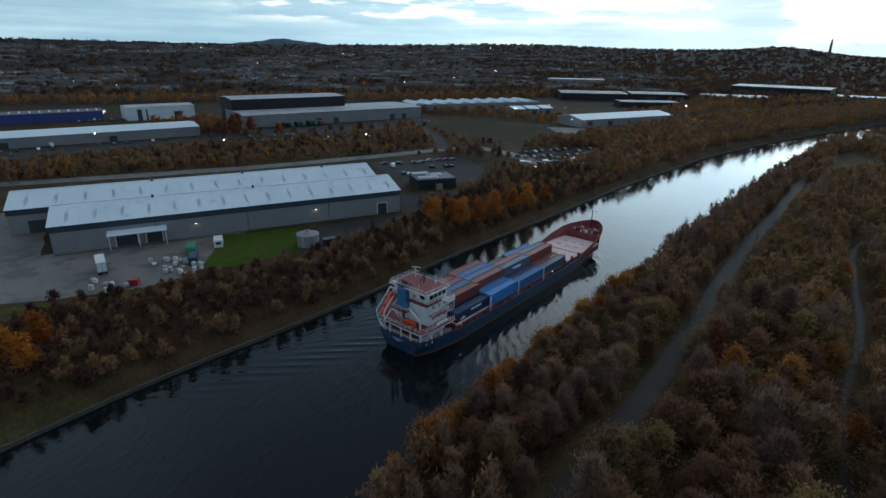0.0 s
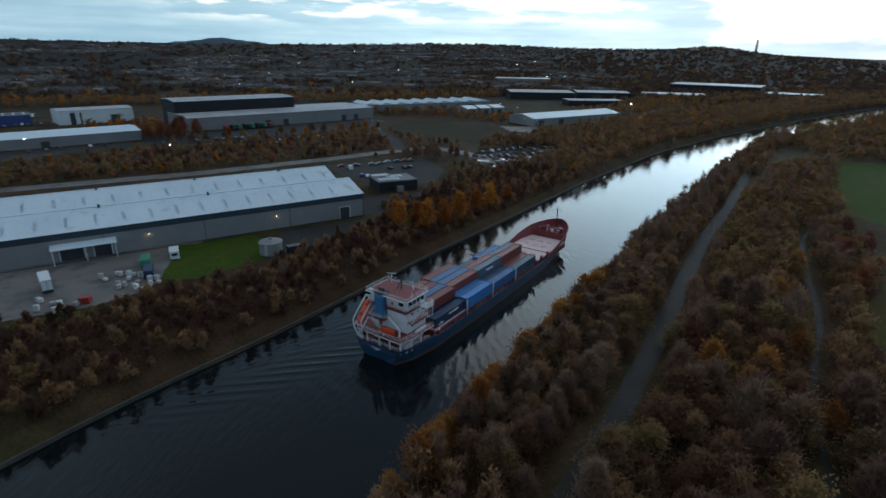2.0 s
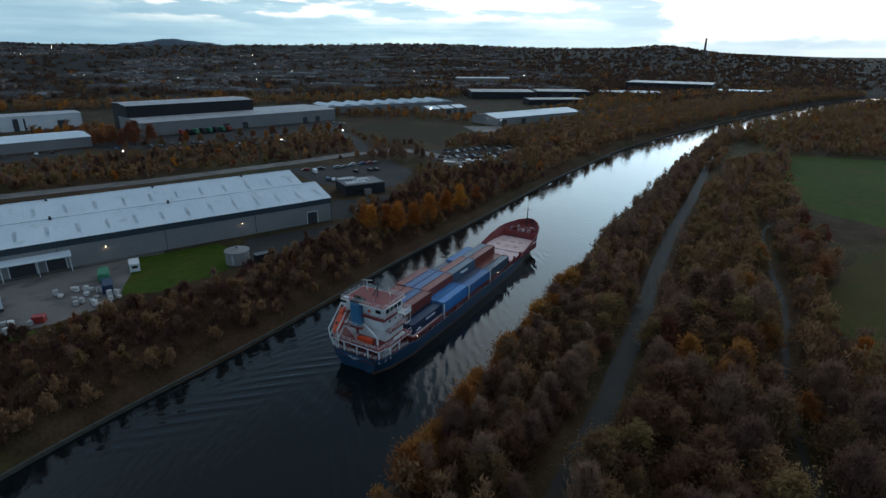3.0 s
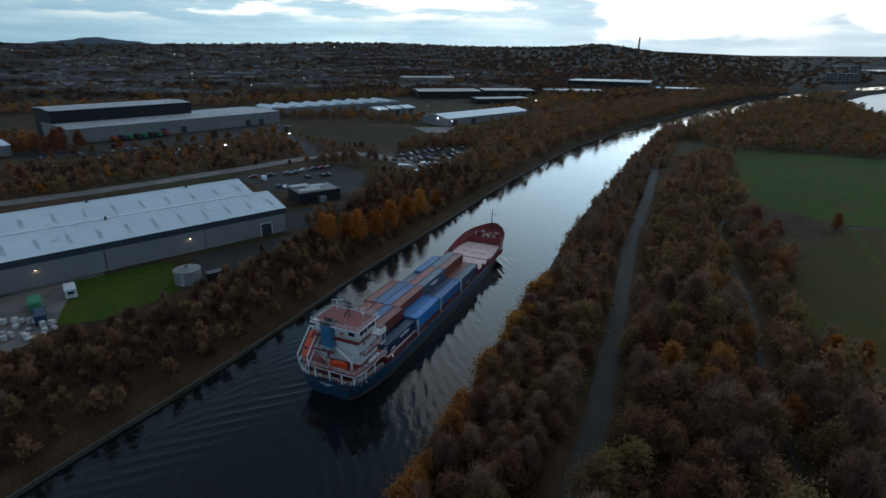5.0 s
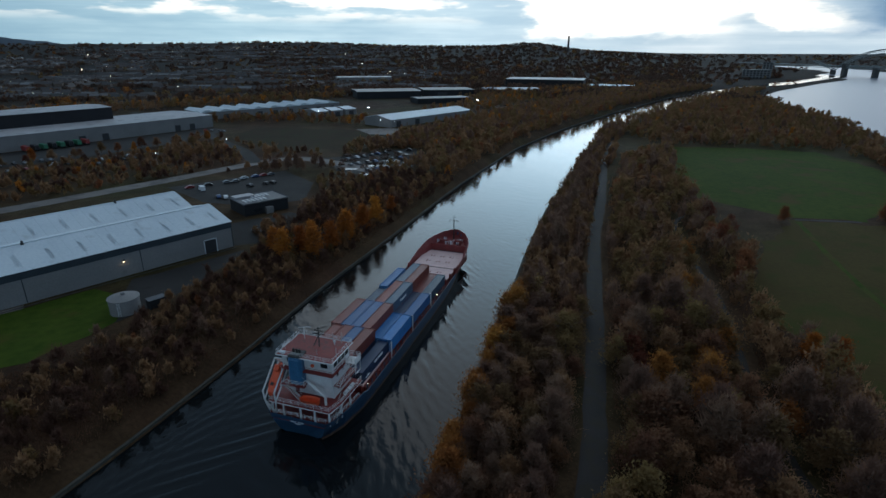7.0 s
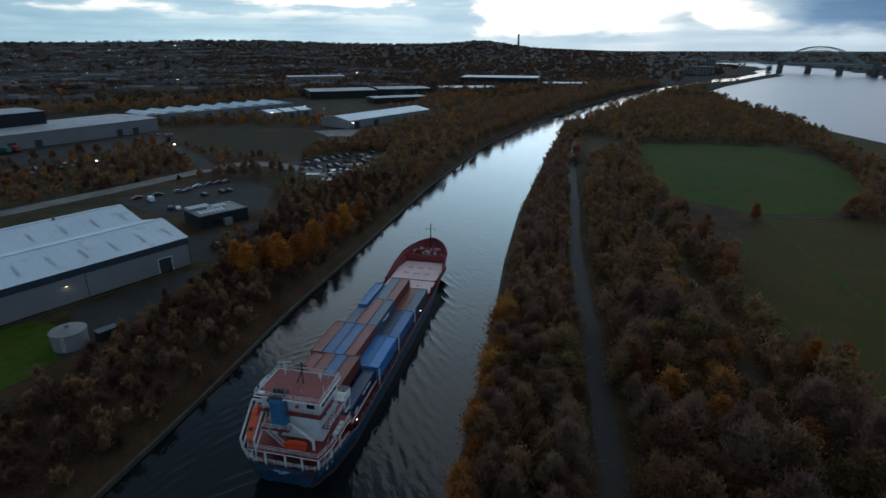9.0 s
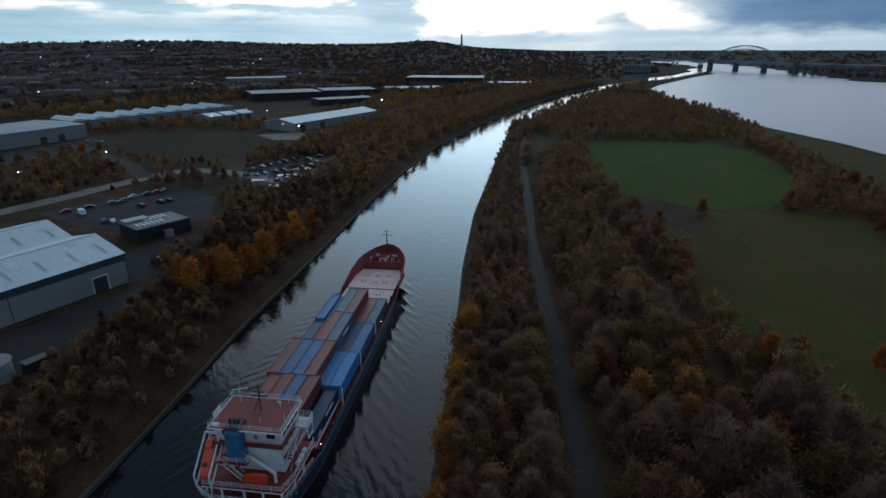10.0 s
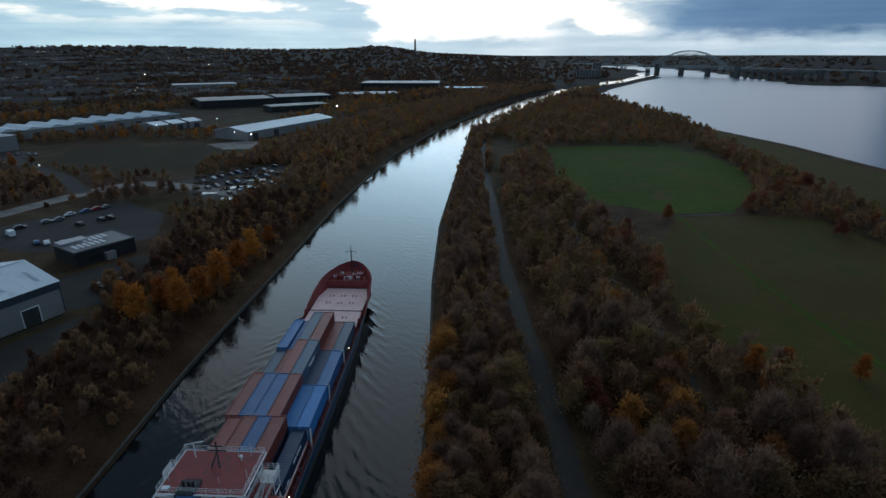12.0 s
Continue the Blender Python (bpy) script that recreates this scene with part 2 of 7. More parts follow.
def zoned_ground():
    """Rough winter ground: brown scrub, dull grass and bare earth in patches."""
    m, N, L, bsdf = nodes_of("scrub_ground")
    tc = N.new("ShaderNodeTexCoord")
    ns = []
    for sc, det in ((0.012, 6), (0.09, 6), (1.4, 5)):
        n = N.new("ShaderNodeTexNoise")
        n.inputs["Scale"].default_value, n.inputs["Detail"].default_value = sc, det
        L.new(tc.outputs["Object"], n.inputs["Vector"])
        ns.append(n)
    r1 = N.new("ShaderNodeValToRGB")
    for p, c in ((0.36, (0.090, 0.044, 0.024)), (0.5, (0.092, 0.056, 0.028)), (0.64, (0.070, 0.060, 0.022))):
        e = r1.color_ramp.elements.new(p)
        e.color = (*c, 1)
    els = r1.color_ramp.elements
    els[0].color, els[len(els) - 1].color = (0.072, 0.04, 0.024, 1), (0.06, 0.065, 0.024, 1)
    L.new(ns[0].outputs[0], r1.inputs[0])
    r2 = N.new("ShaderNodeValToRGB")
    r2.color_ramp.elements[0].position, r2.color_ramp.elements[0].color = 0.35, (0.5, 0.48, 0.45, 1)
    r2.color_ramp.elements[1].position, r2.color_ramp.elements[1].color = 0.68, (1, 1, 1, 1)
    L.new(ns[1].outputs[0], r2.inputs[0])
    r3 = N.new("ShaderNodeValToRGB")
    r3.color_ramp.elements[0].position, r3.color_ramp.elements[0].color = 0.3, (0.55, 0.55, 0.55, 1)
    r3.color_ramp.elements[1].position, r3.color_ramp.elements[1].color = 0.7, (1, 1, 1, 1)
    L.new(ns[2].outputs[0], r3.inputs[0])
    c = r1.outputs[0]
    for r in (r2, r3):
        mx = N.new("ShaderNodeMix")
        mx.data_type, mx.blend_type = "RGBA", "MULTIPLY"
        mx.inputs[0].default_value = 1.0
        L.new(c, mx.inputs[6])
        L.new(r.outputs[0], mx.inputs[7])
        c = mx.outputs[2]
    # the ground turns a darker mottled brown from 500 to 1100 m out
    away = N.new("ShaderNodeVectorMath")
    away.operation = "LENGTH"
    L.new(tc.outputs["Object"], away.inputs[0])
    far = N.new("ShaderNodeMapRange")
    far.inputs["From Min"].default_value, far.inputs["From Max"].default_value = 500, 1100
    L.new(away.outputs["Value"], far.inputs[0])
    far_brown = N.new("ShaderNodeValToRGB")
    far_brown.color_ramp.elements[0].position, far_brown.color_ramp.elements[0].color = 0.38, (0.010, 0.008, 0.006, 1)
    far_brown.color_ramp.elements[1].position, far_brown.color_ramp.elements[1].color = 0.66, (0.019, 0.014, 0.010, 1)
    L.new(ns[1].outputs[0], far_brown.inputs[0])
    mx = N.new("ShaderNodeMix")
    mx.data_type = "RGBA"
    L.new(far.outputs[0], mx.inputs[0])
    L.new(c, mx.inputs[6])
    L.new(far_brown.outputs[0], mx.inputs[7])
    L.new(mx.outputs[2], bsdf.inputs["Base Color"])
    bsdf.inputs["Roughness"].default_value = 0.95
    bsdf.inputs["Specular IOR Level"].default_value = 0.1
    bp = N.new("ShaderNodeBump")
    bp.inputs["Strength"].default_value, bp.inputs["Distance"].default_value = 0.7, 0.3
    L.new(ns[2].outputs[0], bp.inputs["Height"])
    L.new(bp.outputs[0], bsdf.inputs["Normal"])
    return m


def water_material(name, deep, ripple=0.3, scale=0.9, rough=0.08, spec=0.5):
    m, N, L, bsdf = nodes_of(name)
    tc = N.new("ShaderNodeTexCoord")
    mp = N.new("ShaderNodeMapping")
    mp.inputs["Rotation"].default_value = (0, 0, radians(30))
    mp.inputs["Scale"].default_value = (1.0, 0.45, 1.0)
    L.new(tc.outputs["Object"], mp.inputs[0])
    a = N.new("ShaderNodeTexNoise")
    a.inputs["Scale"].default_value, a.inputs["Detail"].default_value = scale, 5
    b = N.new("ShaderNodeTexNoise")
    b.inputs["Scale"].default_value, b.inputs["Detail"].default_value = scale * 0.12, 3
    for n in (a, b):
        L.new(mp.outputs[0], n.inputs["Vector"])
    calm = N.new("ShaderNodeMapRange")
    calm.inputs["From Min"].default_value, calm.inputs["From Max"].default_value = 0.35, 0.65
    calm.inputs["To Min"].default_value, calm.inputs["To Max"].default_value = ripple * 0.4, ripple
    L.new(b.outputs[0], calm.inputs[0])
    bp = N.new("ShaderNodeBump")
    bp.inputs["Distance"].default_value = 0.12
    L.new(calm.outputs[0], bp.inputs["Strength"])
    L.new(a.outputs[0], bp.inputs["Height"])
    L.new(bp.outputs[0], bsdf.inputs["Normal"])
    bsdf.inputs["Base Color"].default_value = (*deep, 1)
    bsdf.inputs["Roughness"].default_value, bsdf.inputs["IOR"].default_value = rough, 1.33
    bsdf.inputs["Specular IOR Level"].default_value = spec
    return m


def glow(name, colour, strength):
    m, N, L, bsdf = nodes_of(name)
    bsdf.inputs["Base Color"].default_value = (*colour, 1)
    bsdf.inputs["Emission Color"].default_value = (*colour, 1)
    bsdf.inputs["Emission Strength"].default_value = strength
    return m


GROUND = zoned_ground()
WATER = water_material("canal_water", (0.005, 0.007, 0.008), 0.85, 0.75, 0.08)
TIDE = water_material("estuary_water", (0.090, 0.112, 0.150), 0.45, 0.35, 0.28, 0.16)
STONE = surface("bank_stone", (0.0300, 0.0270, 0.0216), (0.0600, 0.0540, 0.0420), 0.9, scale=0.4, fine=6, dirt=(0.0240, 0.0270, 0.0150))
GREEN = surface("mown_grass", (0.028, 0.052, 0.005), (0.052, 0.074, 0.008), 0.95, scale=0.025, fine=0.4, spec=0.08, dirt=(0.070, 0.054, 0.014), dirt_at=0.54)
WASTE = surface("waste_ground", (0.027, 0.018, 0.010), (0.044, 0.030, 0.014), 0.95, scale=0.05, fine=0.8, spec=0.08, dirt=(0.030, 0.030, 0.012), dirt_at=0.5)
MEADOW = surface("rough_meadow", (0.056, 0.040, 0.012), (0.068, 0.052, 0.014), 0.95, scale=0.035, fine=0.8, spec=0.08, dirt=(0.048, 0.048, 0.010), dirt_at=0.52)
ASPHALT = surface("damp_asphalt", (0.020, 0.0185, 0.017), (0.034, 0.031, 0.029), 0.85, scale=0.08, fine=5, spec=0.2, dirt=(0.022, 0.02, 0.018))
YARD = surface("concrete_yard", (0.105, 0.088, 0.078), (0.165, 0.142, 0.125), 0.75, scale=0.06, fine=2, dirt=(0.085, 0.075, 0.068), dirt_at=0.5)
TRACK = surface("gravel_path", (0.016, 0.0125, 0.0115), (0.029, 0.023, 0.021), 0.75, scale=0.12, fine=6, spec=0.2, dirt=(0.026, 0.020, 0.013), dirt_at=0.5)
PUDDLE = surface("standing_water", (0.010, 0.010, 0.010), (0.018, 0.017, 0.016), 0.22, scale=0.3, fine=2, bump=0.02)
BARK = surface("bark", (0.05, 0.04, 0.03), (0.10, 0.085, 0.07), 0.95, scale=3, fine=20, bump=0.5)
LEAF_BROWN = leafage("brown_leaves", [(0.171, 0.090, 0.048), (0.218, 0.113, 0.061), (0.253, 0.134, 0.069), (0.188, 0.103, 0.055)])
LEAF_OLIVE = leafage("olive_leaves", [(0.159, 0.102, 0.044), (0.200, 0.126, 0.053), (0.240, 0.148, 0.061), (0.176, 0.115, 0.048)])
LEAF_GOLD = leafage("gold_leaves", [(0.324, 0.119, 0.019), (0.432, 0.159, 0.024), (0.497, 0.198, 0.032), (0.259, 0.104, 0.024)])
LEAF_AMBER = leafage("amber_leaves", [(0.302, 0.132, 0.031), (0.381, 0.168, 0.038), (0.426, 0.195, 0.045), (0.246, 0.114, 0.034)])
LEAF_RUST = leafage("rust_leaves", [(0.205, 0.072, 0.034), (0.270, 0.094, 0.040), (0.240, 0.100, 0.046), (0.150, 0.066, 0.034)])
LEAF_BARE = leafage("bare_twigs", [(0.176, 0.105, 0.069), (0.212, 0.127, 0.085), (0.247, 0.150, 0.103), (0.188, 0.115, 0.076)])
LEAF_SCRUB = leafage("scrub_leaves", [(0.089, 0.045, 0.031), (0.113, 0.057, 0.037), (0.134, 0.069, 0.044), (0.081, 0.045, 0.031)])
LEAF_BRUSH = leafage("brush_stems", [(0.128, 0.076, 0.043), (0.166, 0.095, 0.051), (0.192, 0.106, 0.052), (0.139, 0.089, 0.045)])
LEAF_FAR = leafage("far_leaves", [(0.086, 0.054, 0.039), (0.100, 0.062, 0.043), (0.114, 0.067, 0.044), (0.091, 0.059, 0.041)], 0.55)
# the blue-grey of distance haze is mixed into the hills' base colour
FAR_HILL = surface("far_hill_haze", (0.07, 0.09, 0.11), (0.09, 0.11, 0.13), 0.95, scale=0.004, fine=0.03, spec=0.05, bump=0)

# ---- helpers for building ----
def part(name, bm, material, parent=None, label=""):
    """Links a bmesh as one mesh object, under a thing or a part."""
    me = bpy.data.meshes.new(name)
    bm.to_mesh(me)
    bm.free()
    me.materials.append(material)
    ob = new(name, me)
    if parent is not None:
        ob.parent = parent
    if label:
        ob["label"] = label
    return ob


def empty(name, m=None, label="", category="", group="", kind=""):
    ob = new(name)
    if m is not None:
        ob.matrix_world = m
    return tagged(ob, label, category, group, kind)


def arrays_mesh(name, verts, quads, material, smooth=False):
    me = bpy.data.meshes.new(name)
    verts, quads = np.asarray(verts, np.float32), np.asarray(quads, np.int32)
    n = quads.shape[1]
    me.vertices.add(len(verts))
    me.vertices.foreach_set("co", verts.ravel())
    me.loops.add(quads.size)
    me.loops.foreach_set("vertex_index", quads.ravel())
    me.polygons.add(len(quads))
    me.polygons.foreach_set("loop_start", np.arange(0, quads.size, n, dtype=np.int32))
    me.update(calc_edges=True)
    if smooth:
        me.polygons.foreach_set("use_smooth", np.ones(len(quads), bool))
    me.materials.append(material)
    return me


def add_box(bm, x0, y0, z0, x1, y1, z1, bevel=0.0, m=None):
    g = bmesh.ops.create_cube(bm, size=1.0)
    vs = g["verts"]
    for v in vs:
        v.co = Vector((x0 + (v.co.x + 0.5) * (x1 - x0), y0 + (v.co.y + 0.5) * (y1 - y0), z0 + (v.co.z + 0.5) * (z1 - z0)))
    if m is not None:
        bmesh.ops.transform(bm, matrix=m, verts=vs)
    if bevel:
        es = list({e for v in vs for e in v.link_edges})
        bmesh.ops.bevel(bm, geom=es, offset=bevel, segments=1, affect="EDGES")
    return vs


def box(x0, y0, z0, x1, y1, z1, bevel=0.0):
    bm = bmesh.new()
    add_box(bm, x0, y0, z0, x1, y1, z1, bevel)
    return bm


def add_rod(bm, a, b, r, r2=None, sides=6):
    a, b = Vector(a), Vector(b)
    d = b - a
    g = bmesh.ops.create_cone(bm, cap_ends=True, segments=sides, radius1=r, radius2=r if r2 is None else r2, depth=d.length)
    bmesh.ops.transform(bm, matrix=Matrix.Translation((a + b) / 2) @ d.to_track_quat("Z", "Y").to_matrix().to_4x4(), verts=g["verts"])
    return g["verts"]


def rods(pairs, r, sides=5):
    bm = bmesh.new()
    for a, b in pairs:
        add_rod(bm, a, b, r, sides=sides)
    return bm


def prism(profile, x0, x1):
    """A profile in (y, z) drawn out along x, closed at both ends."""
    bm = bmesh.new()
    a = [bm.verts.new((x0, y, z)) for y, z in profile]
    b = [bm.verts.new((x1, y, z)) for y, z in profile]
    n = len(profile)
    for i in range(n):
        bm.faces.new((a[i], a[(i + 1) % n], b[(i + 1) % n], b[i]))
    bm.faces.new(a[::-1])
    bm.faces.new(b)
    bmesh.ops.recalc_face_normals(bm, faces=bm.faces)
    return bm


# ---- plan of the land ----
LAND = 4.0
LEFT_BANK = [(-360, -700), (-155, -100), (-118, 0), (-92, 63), (-82, 87), (-66, 115), (-50, 147), (-37.5, 176), (-15, 218), (30, 306), (91, 411), (157, 500), (286, 650), (445, 818), (620, 965), (796, 1085), (1050, 1280), (1360, 1540)]
RIGHT_BANK = [(-305, -700), (-104, -100), (-58, 0), (-26, 68), (-2, 119), (9.7, 143), (34, 199), (60, 253), (95, 316), (189, 485), (310, 617), (505, 800), (665, 950), (840, 1075), (1060, 1232), (1335, 1450)]
SHORE = [(230, -1000), (270, -100), (310, 100), (352, 234), (384, 315), (404, 397), (447, 490), (507, 637), (594, 817), (736, 945), (900, 1065), (1076, 1196), (1345, 1425)]
SOUTH_COAST = [(1360, 1540), (1500, 1680), (1660, 1950), (1850, 2500)]
NORTH_COAST = [(2150, 2450), (1900, 1950), (1640, 1500), (1380, 1130), (1215, 900), (1262, 740), (1330, 560), (1300, 0), (1300, -1000)]
CANAL = LEFT_BANK + RIGHT_BANK[::-1]
ESTUARY = SHORE + [(1335, 1450)] + SOUTH_COAST + NORTH_COAST


def seg_dist(px, py, pts, closed=False):
    d = np.full(px.shape, 1e9)
    n = len(pts)
    for i in range(n if closed else n - 1):
        (ax, ay), (bx, by) = pts[i], pts[(i + 1) % n]
        vx, vy = bx - ax, by - ay
        t = np.clip(((px - ax) * vx + (py - ay) * vy) / (vx * vx + vy * vy + 1e-9), 0, 1)
        d = np.minimum(d, np.hypot(px - ax - t * vx, py - ay - t * vy))
    return d


def inside(px, py, pts):
    r = np.zeros(px.shape, bool)
    for i in range(len(pts)):
        (ax, ay), (bx, by) = pts[i], pts[i - 1]
        if ay == by:
            continue
        r ^= ((ay > py) != (by > py)) & (px < (bx - ax) * (py - ay) / (by - ay) + ax)
    return r


def wave(px, py, s, seed):
    """Smooth pseudo noise in -1..1 from a few sines."""
    rng = np.random.RandomState(seed)
    v = np.zeros(np.shape(px))
    for i in range(5):
        a, f, ph = rng.uniform(0, 6.28), s * (0.6 + 0.5 * i), rng.uniform(0, 6.28)
        v = v + np.sin((px * math.cos(a) + py * math.sin(a)) * f + ph) / (1 + 0.5 * i)
    return v / 2.4


def land_height(px, py):
    px, py = np.asarray(px, float), np.asarray(py, float)
    dc = seg_dist(px, py, CANAL, True) * np.where(inside(px, py, CANAL), -1, 1)
    de = seg_dist(px, py, ESTUARY, True) * np.where(inside(px, py, ESTUARY), -1, 1)
    z = np.minimum(np.clip(dc * 0.75 + 0.3, -3, LAND), np.clip(de * 0.3, -3, LAND))
    r = np.hypot(px, py - 20)
    az = np.degrees(np.arctan2(px, py))
    # the land climbs towards a wooded ridge in the south and west, and stays low round the estuary
    side = np.clip((30 - az) / 14, 0, 1)
    hill = np.clip((r - 1300) / 2700, 0, 1) ** 1.5 * (84 + 16 * wave(px, py, 0.0022, 4))
    hill = hill + 48 * np.exp(-((az - 18) / 5.0) ** 2) * np.exp(-((r - 3200) / 800) ** 2)
    low = np.clip((r - 2600) / 1900, 0, 1) * 34
    rise = hill * side + low * (1 - side)
    wet = np.clip(np.minimum(dc, de) / 150, 0, 1)
    return z + rise * wet


def lines(fine0, fine1, step, lo, hi, grow=1.12):
    a = list(np.arange(fine0, fine1 + 0.1, step))
    s, p = step, a[-1]
    while p < hi:
        s *= grow
        p += s
        a.append(p)
    s, p = step, a[0]
    while p > lo:
        s *= grow
        p -= s
        a.insert(0, p)
    return np.array(a)


def build_ground():
    xs, ys = lines(-180, 420, 3.5, -5200, 5200, 1.09), lines(30, 640, 3.5, -1500, 5400, 1.07)
    X, Y = np.meshgrid(xs, ys)
    Z = land_height(X, Y)
    w, h = len(xs), len(ys)
    i = np.arange(w * h).reshape(h, w)
    q = np.stack([i[:-1, :-1], i[:-1, 1:], i[1:, 1:], i[1:, :-1]], -1).reshape(-1, 4)
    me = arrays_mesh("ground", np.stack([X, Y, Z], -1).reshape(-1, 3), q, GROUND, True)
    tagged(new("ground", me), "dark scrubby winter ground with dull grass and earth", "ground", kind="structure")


def sheet(name, pts, z, material, label, category, kind="structure", rag=0.0, seed=1):
    """A flat area with an outline that is drawn finer and ragged; lies just above the ground."""
    rng = random.Random(seed)
    fine = []
    for i in range(len(pts)):
        a, b = Vector(pts[i]), Vector(pts[(i + 1) % len(pts)])
        n = max(1, int((b - a).length / 6)) if rag else 1
        for j in range(n):
            p = a.lerp(b, j / n)
            fine.append((p.x + rng.uniform(-rag, rag), p.y + rng.uniform(-rag, rag)))
    bm = bmesh.new()
    top = [bm.verts.new((x, y, z)) for x, y in fine]
    f = bm.faces.new(top)
    bmesh.ops.triangulate(bm, faces=[f])
    bmesh.ops.recalc_face_normals(bm, faces=bm.faces)
    if bm.faces and sum(f.normal.z for f in bm.faces) < 0:
        bmesh.ops.reverse_faces(bm, faces=bm.faces)
    return tagged(part(name, bm, material), label, category, kind=kind)


def ribbon(name, pts, width, z, material, label, category, wobble=0.0, seed=2):
    rng = random.Random(seed)
    fine = []
    for i in range(len(pts) - 1):
        a, b = Vector(pts[i]), Vector(pts[i + 1])
        n = max(1, int((b - a).length / 5))
        fine += [a.lerp(b, j / n) for j in range(n)]
    fine.append(Vector(pts[-1]))
    for _ in range(6):
        fine = [fine[0]] + [(fine[i - 1] + fine[i] * 2 + fine[i + 1]) / 4 for i in range(1, len(fine) - 1)] + [fine[-1]]
    bm = bmesh.new()
    prev = None
    for i, p in enumerate(fine):
        d = (fine[min(i + 1, len(fine) - 1)] - fine[max(i - 1, 0)]).normalized()
        n = Vector((-d.y, d.x))
        l, r = p + n * (width / 2 + rng.uniform(-wobble, wobble)), p - n * (width / 2 + rng.uniform(-wobble, wobble))
        cur = (bm.verts.new((l.x, l.y, z)), bm.verts.new((r.x, r.y, z)))
        if prev:
            bm.faces.new((prev[0], prev[1], cur[1], cur[0]))
        prev = cur
    return tagged(part(name, bm, material), label, category, kind="structure")


def bank_wall(name, pts, side):
    """A low stone edge along the canal: face, coping and back."""
    fine = []
    for i in range(1, len(pts) - 4):
        a, b = Vector(pts[i]), Vector(pts[i + 1])
        n = max(1, int((b - a).length / 8))
        fine += [a.lerp(b, j / n) for j in range(n)]
    for _ in range(4):
        fine = [fine[0]] + [(fine[i - 1] + fine[i] * 2 + fine[i + 1]) / 4 for i in range(1, len(fine) - 1)] + [fine[-1]]
    prof = [(-0.5, -1.0), (-0.2, 0.6), (-0.26, 0.6), (-0.26, 0.75), (0.35, 0.77), (0.6, 0.1)]
    bm = bmesh.new()
    rows = []
    for i, p in enumerate(fine):
        d = (fine[min(i + 1, len(fine) - 1)] - fine[max(i - 1, 0)]).normalized()
        n = Vector((-d.y, d.x)) * side
        rows.append([bm.verts.new((p.x + n.x * o, p.y + n.y * o, z)) for o, z in prof])
    for a, b in zip(rows, rows[1:]):
        for j in range(len(prof) - 1):
            bm.faces.new((a[j], b[j], b[j + 1], a[j + 1]))
    bmesh.ops.recalc_face_normals(bm, faces=bm.faces)
    return tagged(part(name, bm, STONE), "weathered stone canal edge with a low coping", "canal wall", kind="structure")


build_ground()


def build_water():
    for name, pts, z, mat, label in (
            ("water_canal", [(-4000, -1500), (-4000, -1400), *[(x - 9, y + 5) for x, y in LEFT_BANK[1:]], *[(x + 6, y - 4) for x, y in RIGHT_BANK[:0:-1]], (-300, -1500)], 0.0, WATER, "dark rippled canal water reflecting a pale sky"),
            ("water_estuary", [(x - 12, y + 0) for x, y in SHORE] + [(1340, 1465), (1352, 1560)] + [(x - 20, y) for x, y in SOUTH_COAST[1:]] + [(4300, 5300), (5200, 5200), (5200, -1000)], -0.12, TIDE, "wide grey tidal estuary water, nearly calm")):
        sheet(name, pts, z, mat, label, "water")


build_water()
bank_wall("bank_wall_south", LEFT_BANK, 1)
bank_wall("bank_wall_north", RIGHT_BANK, -1)
sheet("yard_concrete", [(-215, 120), (-175, 95), (-150, 96), (-128, 108), (-112, 120), (-106, 130), (-104, 150), (-112, 172), (-160, 133), (-188, 160), (-200, 175), (-240, 150)], LAND + 0.03, YARD, "pale stained concrete yard with damp patches", "yard", rag=0.6)
sheet("lawn", [(-117, 165), (-98, 181), (-86, 172), (-84, 158), (-96, 141), (-105, 138)], LAND + 0.04, GREEN, "bright green mown lawn beside the warehouse", "lawn", rag=0.5)
sheet("field_green", [(196, 385), (240, 372), (282, 350), (275, 300), (262, 272), (215, 224), (176, 207), (152, 216), (132, 250), (150, 300), (178, 350)], LAND + 0.04, GREEN, "open green playing field edged by trees", "field", rag=1.5)
sheet("meadow", [(150, 212), (174, 204), (200, 190), (190, 150), (150, 100), (120, 66), (80, 60), (74, 90), (78, 120), (80, 145), (98, 165), (120, 190)], LAND + 0.03, MEADOW, "rough olive meadow with worn tracks", "meadow", rag=2.0)
PATH_A = [(-30, 0), (-8, 48), (3.7, 74), (13.5, 92), (27, 123), (43, 160), (60, 201), (86, 253), (107, 298), (127, 342), (175, 428)]
PATH_B = [(40, 60), (46, 87), (57, 115), (72, 142), (82, 172), (96, 208), (103, 222), (114, 228)]
ribbon("path_main", PATH_A, 4.2, LAND + 0.03, TRACK, "pale gravel path running along the canal", "path", 0.3)
ribbon("path_side", PATH_B, 1.4, LAND + 0.03, TRACK, "narrow gravel footpath between trees", "path", 0.3)
sheet("marsh", [(224, 170), (245, 202), (270, 247), (296, 284), (323, 332), (334, 362), (384, 394), (362, 317), (330, 240), (298, 120), (230, 110)], LAND + 0.03, MEADOW, "flat salt marsh grass along the shore", "marsh", rag=1.0)
ribbon("track_meadow", [(150, 210), (132, 176), (114, 136), (102, 106), (94, 80)], 1.8, LAND + 0.06, GREEN, "faint mown track across the rough meadow", "path", 0.3)
ribbon("path_meadow", [(151, 213), (175, 206)], 1.6, LAND + 0.07, TRACK, "worn pale path across the meadow edge", "path", 0.2)


